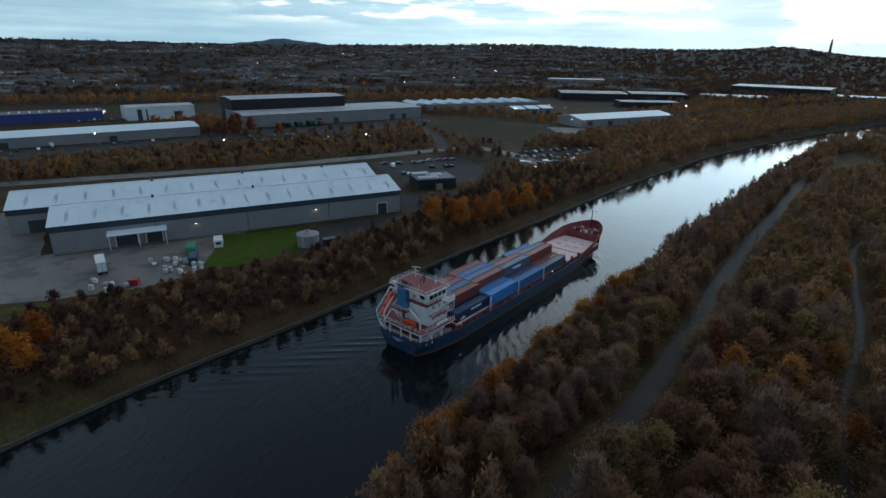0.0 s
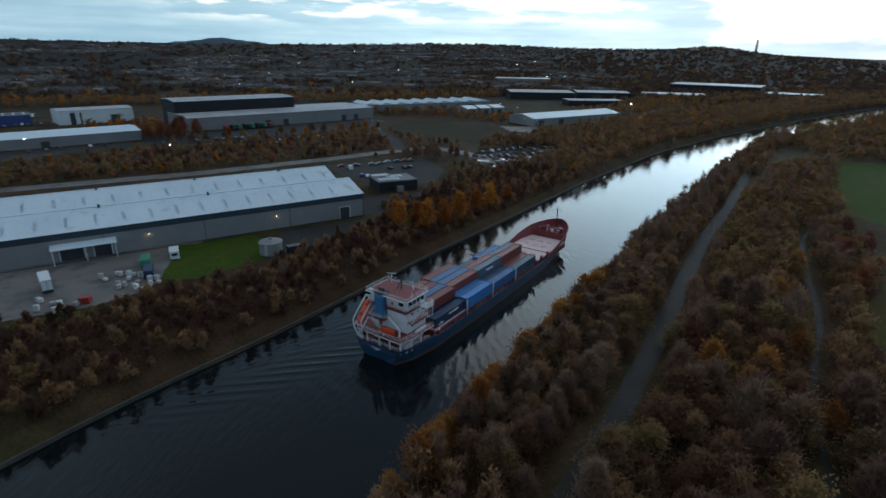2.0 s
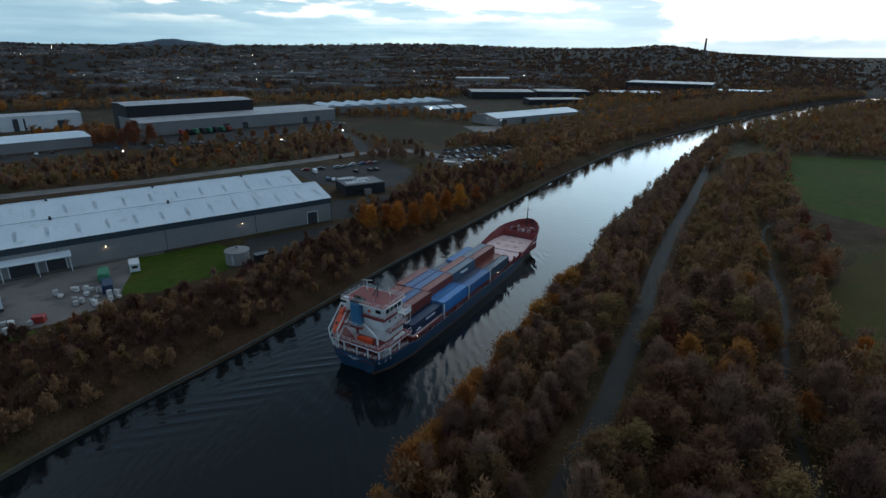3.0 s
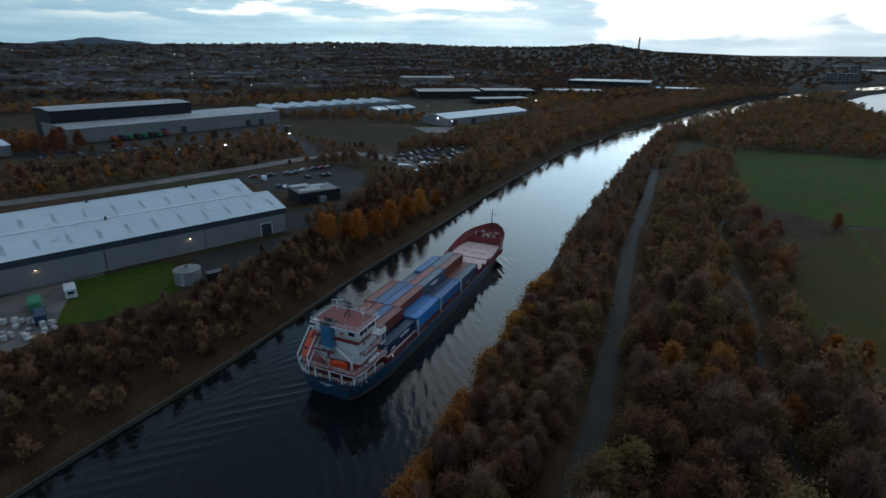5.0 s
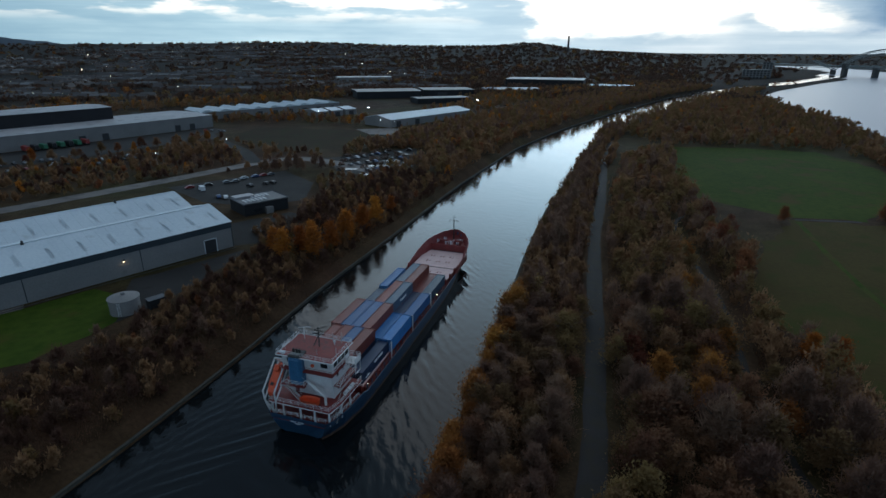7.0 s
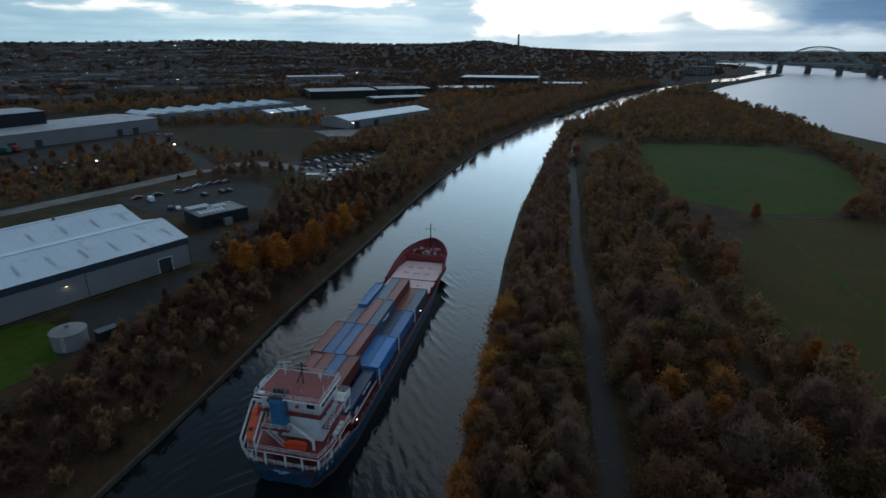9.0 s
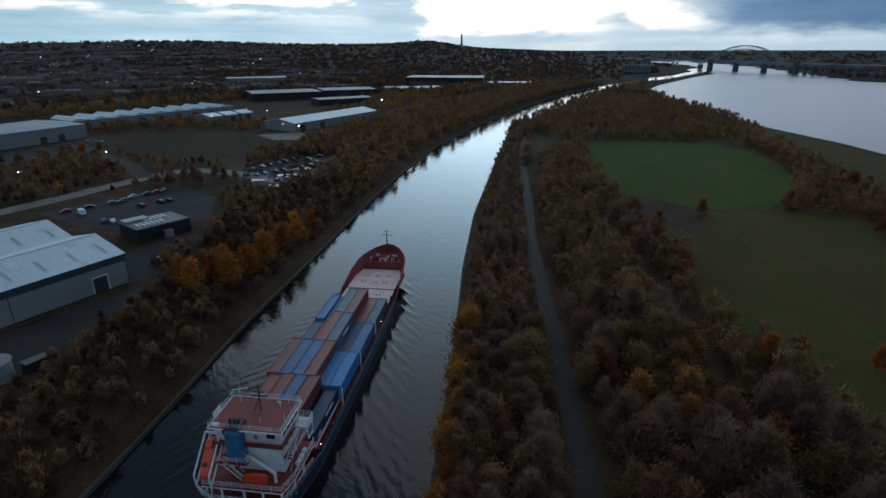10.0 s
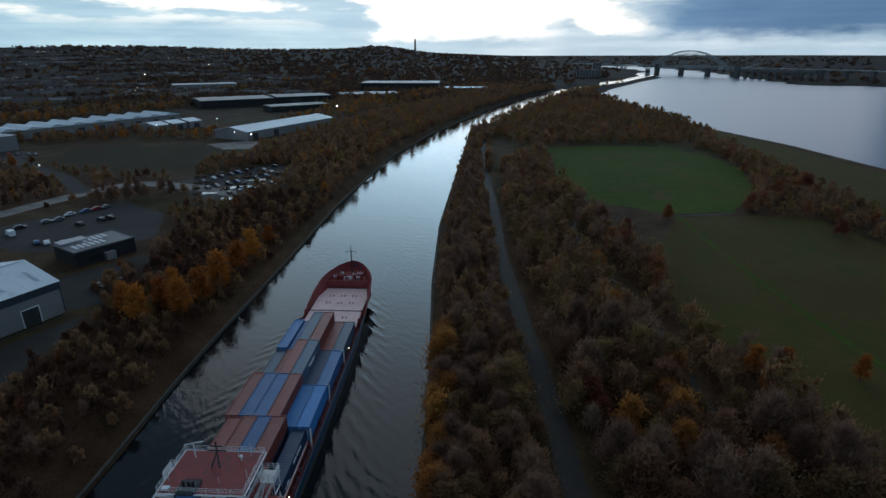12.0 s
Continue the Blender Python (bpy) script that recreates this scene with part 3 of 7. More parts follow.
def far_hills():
    """A low ridge beyond the town, against the sky, in a haze-tinted colour."""
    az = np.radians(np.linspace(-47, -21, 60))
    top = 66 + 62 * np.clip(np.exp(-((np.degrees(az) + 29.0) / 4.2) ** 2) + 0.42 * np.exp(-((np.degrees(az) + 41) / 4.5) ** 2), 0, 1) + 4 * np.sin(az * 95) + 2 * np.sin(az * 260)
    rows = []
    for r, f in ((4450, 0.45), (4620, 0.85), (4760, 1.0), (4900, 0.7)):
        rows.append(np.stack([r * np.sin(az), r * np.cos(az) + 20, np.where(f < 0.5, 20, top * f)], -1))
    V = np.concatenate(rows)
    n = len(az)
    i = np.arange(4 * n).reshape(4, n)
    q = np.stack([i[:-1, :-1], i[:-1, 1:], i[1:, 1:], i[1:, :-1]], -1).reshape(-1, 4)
    tagged(new("backdrop_hills", arrays_mesh("backdrop_hills", V, q, FAR_HILL, True)), "low far hills on the skyline, tinted with blue haze", "hills", kind="structure")


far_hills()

# ---- the ship ----
HULL_BLUE = surface("hull_blue_paint", (0.010, 0.042, 0.085), (0.018, 0.064, 0.120), 0.5, scale=0.3, fine=3, bump=0.05, dirt=(0.05, 0.05, 0.055), dirt_at=0.62)
HULL_DARK = surface("boot_paint", (0.10, 0.055, 0.04), (0.15, 0.085, 0.06), 0.6, scale=0.5, fine=4, dirt=(0.05, 0.04, 0.03))
DECK_RED = surface("deck_red_paint", (0.15, 0.014, 0.013), (0.23, 0.024, 0.020), 0.6, scale=0.5, fine=4, dirt=(0.10, 0.022, 0.02))
HATCH_PINK = surface("faded_hatch_paint", (0.52, 0.33, 0.31), (0.66, 0.44, 0.41), 0.6, scale=0.35, fine=3, dirt=(0.40, 0.20, 0.17), dirt_at=0.6)
SHIP_WHITE = surface("ship_white_paint", (0.56, 0.55, 0.54), (0.72, 0.71, 0.70), 0.45, scale=0.6, fine=5, bump=0.04, dirt=(0.42, 0.36, 0.31), dirt_at=0.68)
FUNNEL_BLUE = surface("funnel_blue", (0.02, 0.10, 0.20), (0.035, 0.15, 0.28), 0.45, scale=1, fine=6, bump=0.03)
BOAT_ORANGE = surface("lifeboat_orange", (0.58, 0.065, 0.022), (0.74, 0.105, 0.032), 0.4, scale=1.5, fine=8, bump=0.03)
BLACK = surface("black_fittings", (0.012, 0.012, 0.013), (0.03, 0.03, 0.03), 0.6, scale=2, fine=10)
DARK_GLASS = surface("dark_window_glass", (0.012, 0.014, 0.017), (0.02, 0.022, 0.025), 0.08, scale=1, fine=4, bump=0)
MARK_WHITE = surface("white_markings", (0.6, 0.62, 0.64), (0.75, 0.76, 0.78), 0.6, scale=2, fine=9, bump=0)
BOX_MARK = surface("grey_lettering", (0.3, 0.33, 0.36), (0.4, 0.43, 0.46), 0.6, scale=2, fine=9, bump=0)
SHIP_LONG = 1.055
SHIP_AT = pose(-33.1, 117.6, 0, 0, 0, -26.4) @ pose(0, 98.4 * (1 - SHIP_LONG), 0) @ Matrix.Diagonal((1, SHIP_LONG, 1, 1))

# station: distance from the stern, half breadth at deck, at the waterline, at the keel, height of the rail
STATIONS = [(0.0, 6.0, 4.4, 0.6, 4.3), (1.5, 6.7, 5.4, 2.0, 4.2), (5, 7.4, 6.6, 4.2, 4.1), (11, 7.9, 7.6, 6.2, 4.0), (12.5, 8.0, 7.7, 6.4, 3.5), (30, 8.0, 8.0, 7.2, 3.4),
            (50, 8.0, 8.0, 7.2, 3.4), (64, 8.0, 7.8, 6.6, 3.6), (72, 8.0, 7.2, 5.2, 4.0), (76, 8.0, 6.7, 4.4, 5.2), (82, 7.9, 5.6, 3.2, 6.4), (88, 7.3, 3.9, 1.8, 7.4), (89.3, 6.95, 3.4, 1.5, 7.55), (92, 6.0, 2.4, 0.9, 7.9), (95.5, 4.0, 1.0, 0.35, 8.3), (97.6, 1.8, 0.3, 0.15, 8.6), (98.4, 0.15, 0.05, 0.05, 8.7)]


def deck_level(y, z):
    """The working deck: low along the hold, raised on the forecastle."""
    return z - 1.1 if y < 70 else (min(z - 1.4, 2.7) if y < 88.5 else z - 2.0)


def loft(rows, close_ends=True):
    bm = bmesh.new()
    vs = [[bm.verts.new(p) for p in r] for r in rows]
    for a, b in zip(vs, vs[1:]):
        for i in range(len(a) - 1):
            bm.faces.new((a[i], a[i + 1], b[i + 1], b[i]))
    if close_ends:
        bm.faces.new(vs[0])
        bm.faces.new(vs[-1][::-1])
    bmesh.ops.recalc_face_normals(bm, faces=bm.faces)
    return bm


def station_rows(fn):
    return [fn(*s) for s in STATIONS]


def railing(parent, pts, height=1.05, gap=1.5, name="railing", r=0.035, mat=None):
    """Posts and three rails along a line of points."""
    bm = bmesh.new()
    for a, b in zip(pts, pts[1:]):
        a, b = Vector(a), Vector(b)
        n = max(1, round((b - a).length / gap))
        for i in range(n + 1):
            p = a.lerp(b, i / n)
            add_rod(bm, p, p + Vector((0, 0, height)), r, sides=4)
        for f in (0.4, 0.7, 1.0):
            add_rod(bm, a + Vector((0, 0, height * f)), b + Vector((0, 0, height * f)), r, sides=4)
    return part(name, bm, mat or SHIP_WHITE, parent)


def stairs(parent, a, b, width, name="stair"):
    a, b = Vector(a), Vector(b)
    bm = bmesh.new()
    side = (b - a).cross(Vector((0, 0, 1))).normalized() * width / 2
    for s in (side, -side):
        add_rod(bm, a + s, b + s, 0.06, sides=4)
        add_rod(bm, a + s + Vector((0, 0, 0.95)), b + s + Vector((0, 0, 0.95)), 0.035, sides=4)
    n = max(3, int(abs(b.z - a.z) / 0.25))
    for i in range(n):
        p = a.lerp(b, (i + 0.5) / n)
        add_rod(bm, p - side, p + side, 0.06, sides=4)
    return part(name, bm, SHIP_WHITE, parent)


def deck_half(y, d, w, z):
    """Half the deck's width inside the flared plating."""
    return max(0.02, d - 0.1 - (d - w) * (z - deck_level(y, z)) / z)


def build_ship():
    ship = empty("cargo_ship", SHIP_AT, "blue-hulled container ship with white superstructure, under way in the canal", "ship")
    hull = part("hull", loft(station_rows(lambda y, d, w, k, z: [(-d, y, z), (-d * 0.5 - w * 0.5, y + (0.25 if y < 2 else 0), z * 0.5), (-w, y + (0.6 if y < 2 else 0), 0.55), (-k, y + (1.4 if y < 2 else 0), -1.8),
                                                                 (k, y + (1.4 if y < 2 else 0), -1.8), (w, y + (0.6 if y < 2 else 0), 0.55), (d * 0.5 + w * 0.5, y + (0.25 if y < 2 else 0), z * 0.5), (d, y, z)])), HULL_BLUE, ship)
    for s in (-1, 1):
        rows = station_rows(lambda y, d, w, k, z: [(s * (w + 0.03), y + (0.57 if y < 2 else 0), 0.62), (s * (w * 0.97 + k * 0.03 + 0.03), y + (0.6 if y < 2 else 0), -0.3)])
        part("boot_band", loft(rows, False), HULL_DARK, hull, "brown boot-topping band at the waterline")
        part("rail_cap", loft([(lambda y, d, w, k, z: [(s * (d - 0.16), y, z + 0.1), (s * (d + 0.1), y, z + 0.1), (s * (d + 0.06 - (d - w) * 0.1), y, z - 1.3)])(*q) for q in STATIONS if q[0] >= 72], False), DECK_RED, ship, "red painted bow bulwark and rail")
        part("rubbing_strake", loft([(lambda y, d, w, k, z: [(s * (d + 0.02), y, z + 0.05), (s * (d + 0.12), y, z), (s * (d + 0.1), y, z - 0.28), (s * (d - 0.02), y, z - 0.3)])(*q) for q in STATIONS if q[0] <= 72], False), HULL_BLUE, hull)
        part("bulwark", loft(station_rows(lambda y, d, w, k, z: [(s * (d - 0.12), y, z + 0.02), (s * max(0.02, d - 0.2 - (d - w) * (z - deck_level(y, z)) / z), y, deck_level(y, z))]), False), DECK_RED, ship, "red inner face of the bulwark")
    part("main_deck", loft(station_rows(lambda y, d, w, k, z: [(-deck_half(y, d, w, z), y, deck_level(y, z)), (0, y, deck_level(y, z) + 0.1), (deck_half(y, d, w, z), y, deck_level(y, z))]), False), DECK_RED, ship, "worn red deck plating")
    # forecastle deck, breakwater and gear
    part("breakwater", prism([(88.6, 4.2), (88.9, 4.2), (89.2, 6.3), (89.0, 6.3)], -6.6, 6.6), DECK_RED, ship)
    for x in (-2.6, 2.6):
        bm = bmesh.new()
        add_rod(bm, (x - 1.0, 91.8, 6.6), (x + 1.0, 91.8, 6.6), 0.55, sides=10)
        add_box(bm, x - 1.25, 91.2, 5.6, x - 1.0, 92.4, 7.2)
        add_box(bm, x + 1.0, 91.2, 5.6, x + 1.25, 92.4, 7.2)
        part("windlass", bm, DECK_RED, ship)
    rng = random.Random(4)
    for i in range(16):
        x, y = rng.uniform(-5.0, 5.0), rng.uniform(89.6, 94.6)
        bm = bmesh.new()
        for o in (-0.3, 0.3):
            add_rod(bm, (x + o, y, 5.8), (x + o, y, 6.9), 0.16, sides=7)
        part("bollard", bm, MARK_WHITE if i % 3 else DECK_RED, ship)
    bm = bmesh.new()
    add_rod(bm, (0, 95.2, 6.0), (0, 95.2, 13.5), 0.26, 0.14, 8)
    add_rod(bm, (0, 95.2, 13.4), (0, 95.2, 15.2), 0.07, 0.04, 5)
    add_rod(bm, (-1.5, 95.2, 13.0), (1.5, 95.2, 13.0), 0.06, sides=5)
    add_rod(bm, (-0.9, 95.2, 14.1), (0.9, 95.2, 14.1), 0.04, sides=5)
    for x in (-1.5, 1.5):
        add_rod(bm, (x, 95.2, 13.0), (x * 1.02, 95.2, 12.5), 0.1, sides=5)
    part("foremast", bm, BLACK, ship, "dark foremast with crosstrees")
    # hold: coaming and hatch covers
    bm = bmesh.new()
    for s in (-1, 1):
        add_box(bm, s * 6.6 - 0.25, 12.2, 2.0, s * 6.6 + 0.25, 88.2, 4.05)
    for y in (12.2, 88.0):
        add_box(bm, -6.6, y, 2.0, 6.6, y + 0.3, 4.05)
    part("hatch_coaming", bm, DECK_RED, ship)
    post = None
    for i in range(25):
        y = 13.2 + i * 2.05
        for sd in (-1, 1):
            ob = part("side_stanchion", box(-0.12, 0, 2.2, 0.12, 0.35, 4.1), HULL_BLUE, ship) if post is None else new("side_stanchion", post.data)
            post = post or ob
            ob.parent = ship
            ob.location = (sd * 7.55, y, 0)
            if i % 3 == 0:
                part("deck_locker", box(sd * 7.3 - 0.5, y, 2.2, sd * 7.3 + 0.5, y + 0.9, 3.4, 0.04), DECK_RED, ship)
    for i, (y0, y1) in enumerate(((12.6, 25.4), (25.6, 37.8), (38.0, 50.4), (50.6, 63.8), (64.0, 74.2), (74.5, 88.0))):
        cover = part("hatch_cover", box(-6.95, y0, 3.85, 6.95, y1, 4.35, 0.06), HATCH_PINK, ship, "faded pink steel hatch cover")
        if i > 3:
            for x in (-3.2, 0.0, 3.2):
                for fy in (0.3, 0.62):
                    bm = bmesh.new()
                    y = y0 + (y1 - y0) * fy
                    for dx in (-0.45, 0.45):
                        add_box(bm, x + dx - 0.16, y - 0.5, 4.36, x + dx + 0.16, y + 0.5, 4.42)
                    part("lashing_socket", bm, DECK_RED, cover)
            part("cover_joint", box(-6.9, y1 - 0.28, 4.36, 6.9, y1 - 0.05, 4.45), BLACK, cover)
    for s in (-1, 1):
        for y in (63.4, 67.5, 72.0):
            part("vent_post", box(s * 7.5 - 0.25, y, 2.6, s * 7.5 + 0.25, y + 0.5, 5.6, 0.05), DECK_RED, ship)
        railing(ship, [(s * 7.9, 12.8, 3.5), (s * 7.9, 30, 3.4), (s * 7.9, 50, 3.4), (s * 7.9, 64, 3.6)], 0.9, 2.4, "side_railing", 0.03, DECK_RED)
    # poop: open gallery under the boat deck
    for x, y in ((-6.0, 1.2), (-3.4, 0.9), (0.2, 0.9), (3.2, 0.9), (6.0, 1.2), (6.9, 4.0), (7.1, 7.0), (-7.1, 7.0), (-6.9, 4.0)):
        part("deck_post", box(x - 0.15, y - 0.15, 3.0, x + 0.15, y + 0.15, 6.2, 0.03), SHIP_WHITE, ship)
    bm = bmesh.new()
    vs = [(-6.4, 0.6), (6.4, 0.6), (7.2, 4.0), (7.4, 11.6), (-7.4, 11.6), (-7.2, 4.0)]
    lo, hi = [bm.verts.new((x, y, 6.1)) for x, y in vs], [bm.verts.new((x, y, 6.35)) for x, y in vs]
    for i in range(6):
        bm.faces.new((lo[i], lo[(i + 1) % 6], hi[(i + 1) % 6], hi[i]))
    bm.faces.new(lo[::-1])
    bm.faces.new(hi)
    part("boat_deck", bm, DECK_RED, ship, "red boat deck with white edge")
    bm = bmesh.new()
    for i in range(6):
        if i != 3:
            a, b = vs[i], vs[(i + 1) % 6]
            add_rod(bm, (a[0], a[1], 6.2), (b[0], b[1], 6.2), 0.08, sides=4)
    part("deck_edge", bm, SHIP_WHITE, ship)
    railing(ship, [(-7.1, 4.0, 6.35), (-6.3, 0.7, 6.35), (6.3, 0.7, 6.35), (7.1, 4.0, 6.35), (7.3, 11.4, 6.35)], name="boat_deck_railing")
    railing(ship, [(-7.3, 8.0, 4.1), (-6.9, 2.5, 4.2), (-5.8, 0.2, 4.3), (5.8, 0.2, 4.3), (6.9, 2.5, 4.2), (7.7, 9.5, 4.1)], 0.9, name="poop_railing")
    part("poop_house", box(-4.6, 4.2, 3.0, 4.6, 11.0, 6.1, 0.05), SHIP_WHITE, ship)
    # accommodation block, stepped
    house = part("accommodation", box(-4.0, 4.6, 6.35, 5.2, 11.2, 9.2, 0.06), SHIP_WHITE, ship, "white painted accommodation block")
    upper = part("upper_house", box(-4.0, 4.2, 9.2, 5.2, 11.0, 12.0, 0.06), SHIP_WHITE, ship)
    part("bridge_deck", box(-5.2, 3.2, 11.95, 6.0, 11.2, 12.15, 0.03), DECK_RED, ship)
    wheel = part("wheelhouse", box(-5.0, 4.0, 12.15, 5.6, 10.4, 14.9, 0.08), SHIP_WHITE, ship, "white wheelhouse with dark windows")
    roof = part("wheelhouse_roof", box(-5.5, 3.0, 14.9, 6.2, 10.8, 15.1, 0.04), DECK_RED, ship, "dull red wheelhouse roof")
    bm = bmesh.new()
    for a, b in (((-5.5, 3.0), (6.2, 3.0)), ((6.2, 3.0), (6.2, 10.8)), ((6.2, 10.8), (-5.5, 10.8)), ((-5.5, 10.8), (-5.5, 3.0))):
        add_rod(bm, (*a, 15.05), (*b, 15.05), 0.14, sides=4)
    part("roof_edge", bm, SHIP_WHITE, roof)
    railing(roof, [(-5.4, 3.1, 15.1), (6.1, 3.1, 15.1), (6.1, 10.7, 15.1), (-5.4, 10.7, 15.1), (-5.4, 3.1, 15.1)], 0.95, 1.7, "roof_railing", 0.03)
    for x in (-3.9, 3.2):
        f = part("window", box(x, 3.93, 13.2, x + 1.5, 4.02, 14.2), DARK_GLASS, wheel, "dark wheelhouse window")
        part("window_frame", rods([((x, 3.93, 13.2), (x + 1.5, 3.93, 13.2)), ((x, 3.93, 14.2), (x + 1.5, 3.93, 14.2)), ((x, 3.93, 13.2), (x, 3.93, 14.2)), ((x + 1.5, 3.93, 13.2), (x + 1.5, 3.93, 14.2))], 0.05, 4), SHIP_WHITE, f)
    for y in (4.6, 6.0, 7.4, 8.8):
        part("window", box(5.56, y, 13.3, 5.66, y + 1.1, 14.3), DARK_GLASS, wheel, "dark wheelhouse window")
        part("window", box(-5.06, y, 13.3, -4.96, y + 1.1, 14.3), DARK_GLASS, wheel, "dark wheelhouse window")
    for i in range(6):
        part("window", box(-4.4 + i * 1.65, 10.35, 13.3, -3.1 + i * 1.65, 10.46, 14.4), DARK_GLASS, wheel, "dark wheelhouse window")
    for z, p in ((7.6, house), (10.4, upper)):
        for y in (6.0, 8.0, 9.8):
            part("porthole", box(5.17, y, z, 5.26, y + 0.55, z + 0.65), DARK_GLASS, p, "small dark cabin window")
        for x in (-3.0, 2.4):
            part("door", box(x, 4.1 if p is upper else 4.5, z - 1.1, x + 0.8, 4.62, z + 0.85), DECK_RED if x < 0 else SHIP_WHITE, p)
    part("lifebuoy", box(1.2, 3.9, 13.0, 1.9, 4.0, 13.7, 0.2), BOAT_ORANGE, wheel, "orange lifebuoy")
    # wings and galleries
    for s, x0 in ((1, 5.6), (-1, -5.0)):
        part("bridge_wing", box(min(x0, s * 8.0), 8.2, 12.0, max(x0, s * 8.0), 10.6, 12.2, 0.03), SHIP_WHITE, ship)
        railing(ship, [(x0, 8.3, 12.2), (s * 7.9, 8.3, 12.2), (s * 7.9, 10.5, 12.2), (x0, 10.5, 12.2)], 1.25, 0.8, "wing_railing", 0.045)
        part("wing_screen", box(s * 7.95 - 0.06, 8.3, 12.3, s * 7.95 + 0.06, 10.5, 13.2), SHIP_WHITE, ship)
        part("wing_brace", rods([((s * 7.8, 9.4, 12.0), (s * 5.0, 9.4, 9.4)), ((s * 7.8, 8.4, 12.0), (s * 7.8, 8.4, 9.8)), ((s * 7.8, 10.4, 12.0), (s * 7.8, 10.4, 9.8)), ((s * 7.8, 8.4, 9.8), (s * 7.8, 10.4, 9.8))], 0.09, 5), SHIP_WHITE, ship)
    railing(ship, [(-5.1, 3.3, 12.15), (5.9, 3.3, 12.15), (5.9, 8.2, 12.15)], 0.95, 1.4, "bridge_deck_railing", 0.035, DECK_RED)
    part("gallery_deck", box(-4.6, 2.4, 9.1, 0.4, 4.4, 9.25, 0.03), DECK_RED, ship)
    railing(ship, [(-4.5, 2.5, 9.25), (0.3, 2.5, 9.25), (0.3, 4.3, 9.25)], name="gallery_railing")
    stairs(ship, (0.6, 3.4, 9.25), (-2.6, 3.4, 12.1), 0.8)
    stairs(ship, (-0.6, 2.6, 6.35), (-3.6, 2.6, 9.2), 0.8)
    stairs(ship, (6.4, 2.2, 3.1), (6.4, 5.8, 6.3), 0.8)
    stairs(ship, (6.2, 4.6, 9.3), (6.2, 8.4, 12.1), 0.8)
    part("side_gallery", box(5.2, 4.6, 9.1, 6.8, 11.0, 9.25, 0.03), DECK_RED, ship)
    railing(ship, [(6.7, 4.7, 9.25), (6.7, 10.9, 9.25)], name="side_gallery_railing")
    # funnel
    bm = bmesh.new()
    add_box(bm, -3.0, 2.6, 9.2, -0.2, 5.4, 15.0, 0.45)
    funnel = part("funnel", bm, FUNNEL_BLUE, ship, "blue funnel casing with sooty black top")
    part("funnel_top", box(-2.95, 2.65, 15.0, -0.25, 5.35, 15.5, 0.3), BLACK, funnel)
    for x in (-2.2, -1.5, -0.9):
        bm = bmesh.new()
        add_rod(bm, (x, 4.0, 15.3), (x, 3.9, 16.4), 0.2, sides=8)
        part("exhaust_pipe", bm, BLACK, funnel)
    # free-fall lifeboat in its slanting frame on the port quarter
    frame_bm = rods([((-7.0, 0.4, 6.6), (-7.0, 5.6, 11.8)), ((-4.6, 0.4, 6.6), (-4.6, 5.6, 11.8)), ((-7.0, 5.6, 11.8), (-4.6, 5.6, 11.8)), ((-7.0, 5.4, 6.3), (-7.0, 5.6, 11.8)), ((-4.6, 5.4, 6.3), (-4.6, 5.6, 11.8)),
                     ((-7.0, 0.4, 6.6), (-6.6, 1.2, 3.4)), ((-4.6, 0.4, 6.6), (-5.4, 1.2, 3.4)), ((-7.0, 0.4, 6.6), (-5.4, 1.2, 3.4)), ((-7.0, 2.6, 8.8), (-7.0, 5.4, 6.3)), ((-4.6, 2.6, 8.8), (-4.6, 5.4, 6.3)), ((-7.0, 0.2, 8.6), (-7.0, 4.6, 13.0)), ((-4.6, 0.2, 8.6), (-4.6, 4.6, 13.0)), ((-7.0, 4.6, 13.0), (-4.6, 4.6, 13.0)), ((-7.0, 4.6, 13.0), (-7.0, 5.6, 11.8)), ((-4.6, 4.6, 13.0), (-4.6, 5.6, 11.8)), ((-7.0, 0.2, 8.6), (-7.0, 0.4, 6.6)), ((-4.6, 0.2, 8.6), (-4.6, 0.4, 6.6))], 0.16, 5)
    davit = part("lifeboat_frame", frame_bm, SHIP_WHITE, ship, "white slanting lifeboat launching frame")
    tilt = pose(-5.8, 2.9, 9.7, 45, 0, 0)
    rows = []
    for y, w, h0, h1 in ((-3.2, 0.15, 0.0, 0.25), (-2.6, 0.75, -0.5, 0.7), (-1.2, 1.05, -0.75, 0.95), (1.0, 1.05, -0.75, 1.0), (2.3, 0.8, -0.5, 0.9), (3.0, 0.25, 0.0, 0.4)):
        m0 = (h0 + h1) / 2
        ring = [(-w, y, m0), (-w * 0.7, y, h1 * 0.9), (0, y, h1), (w * 0.7, y, h1 * 0.9), (w, y, m0), (w * 0.65, y, h0 * 0.8), (0, y, h0), (-w * 0.65, y, h0 * 0.8), (-w, y, m0 + 0.001)]
        rows.append([tuple(tilt @ Vector(p)) for p in ring])
    boat = part("lifeboat", loft(rows), BOAT_ORANGE, ship, "orange enclosed free-fall lifeboat")
    bm = bmesh.new()
    add_box(bm, -0.55, 1.2, 0.8, 0.55, 2.4, 1.5, 0.12, tilt)
    part("lifeboat_cabin", bm, BOAT_ORANGE, boat)
    bm = bmesh.new()
    add_box(bm, -0.3, -1.4, 0.9, 0.3, -0.8, 1.05, 0.0, tilt)
    part("lifeboat_hatch", bm, BLACK, boat)
    # rescue boat with its slewing arm
    rows = []
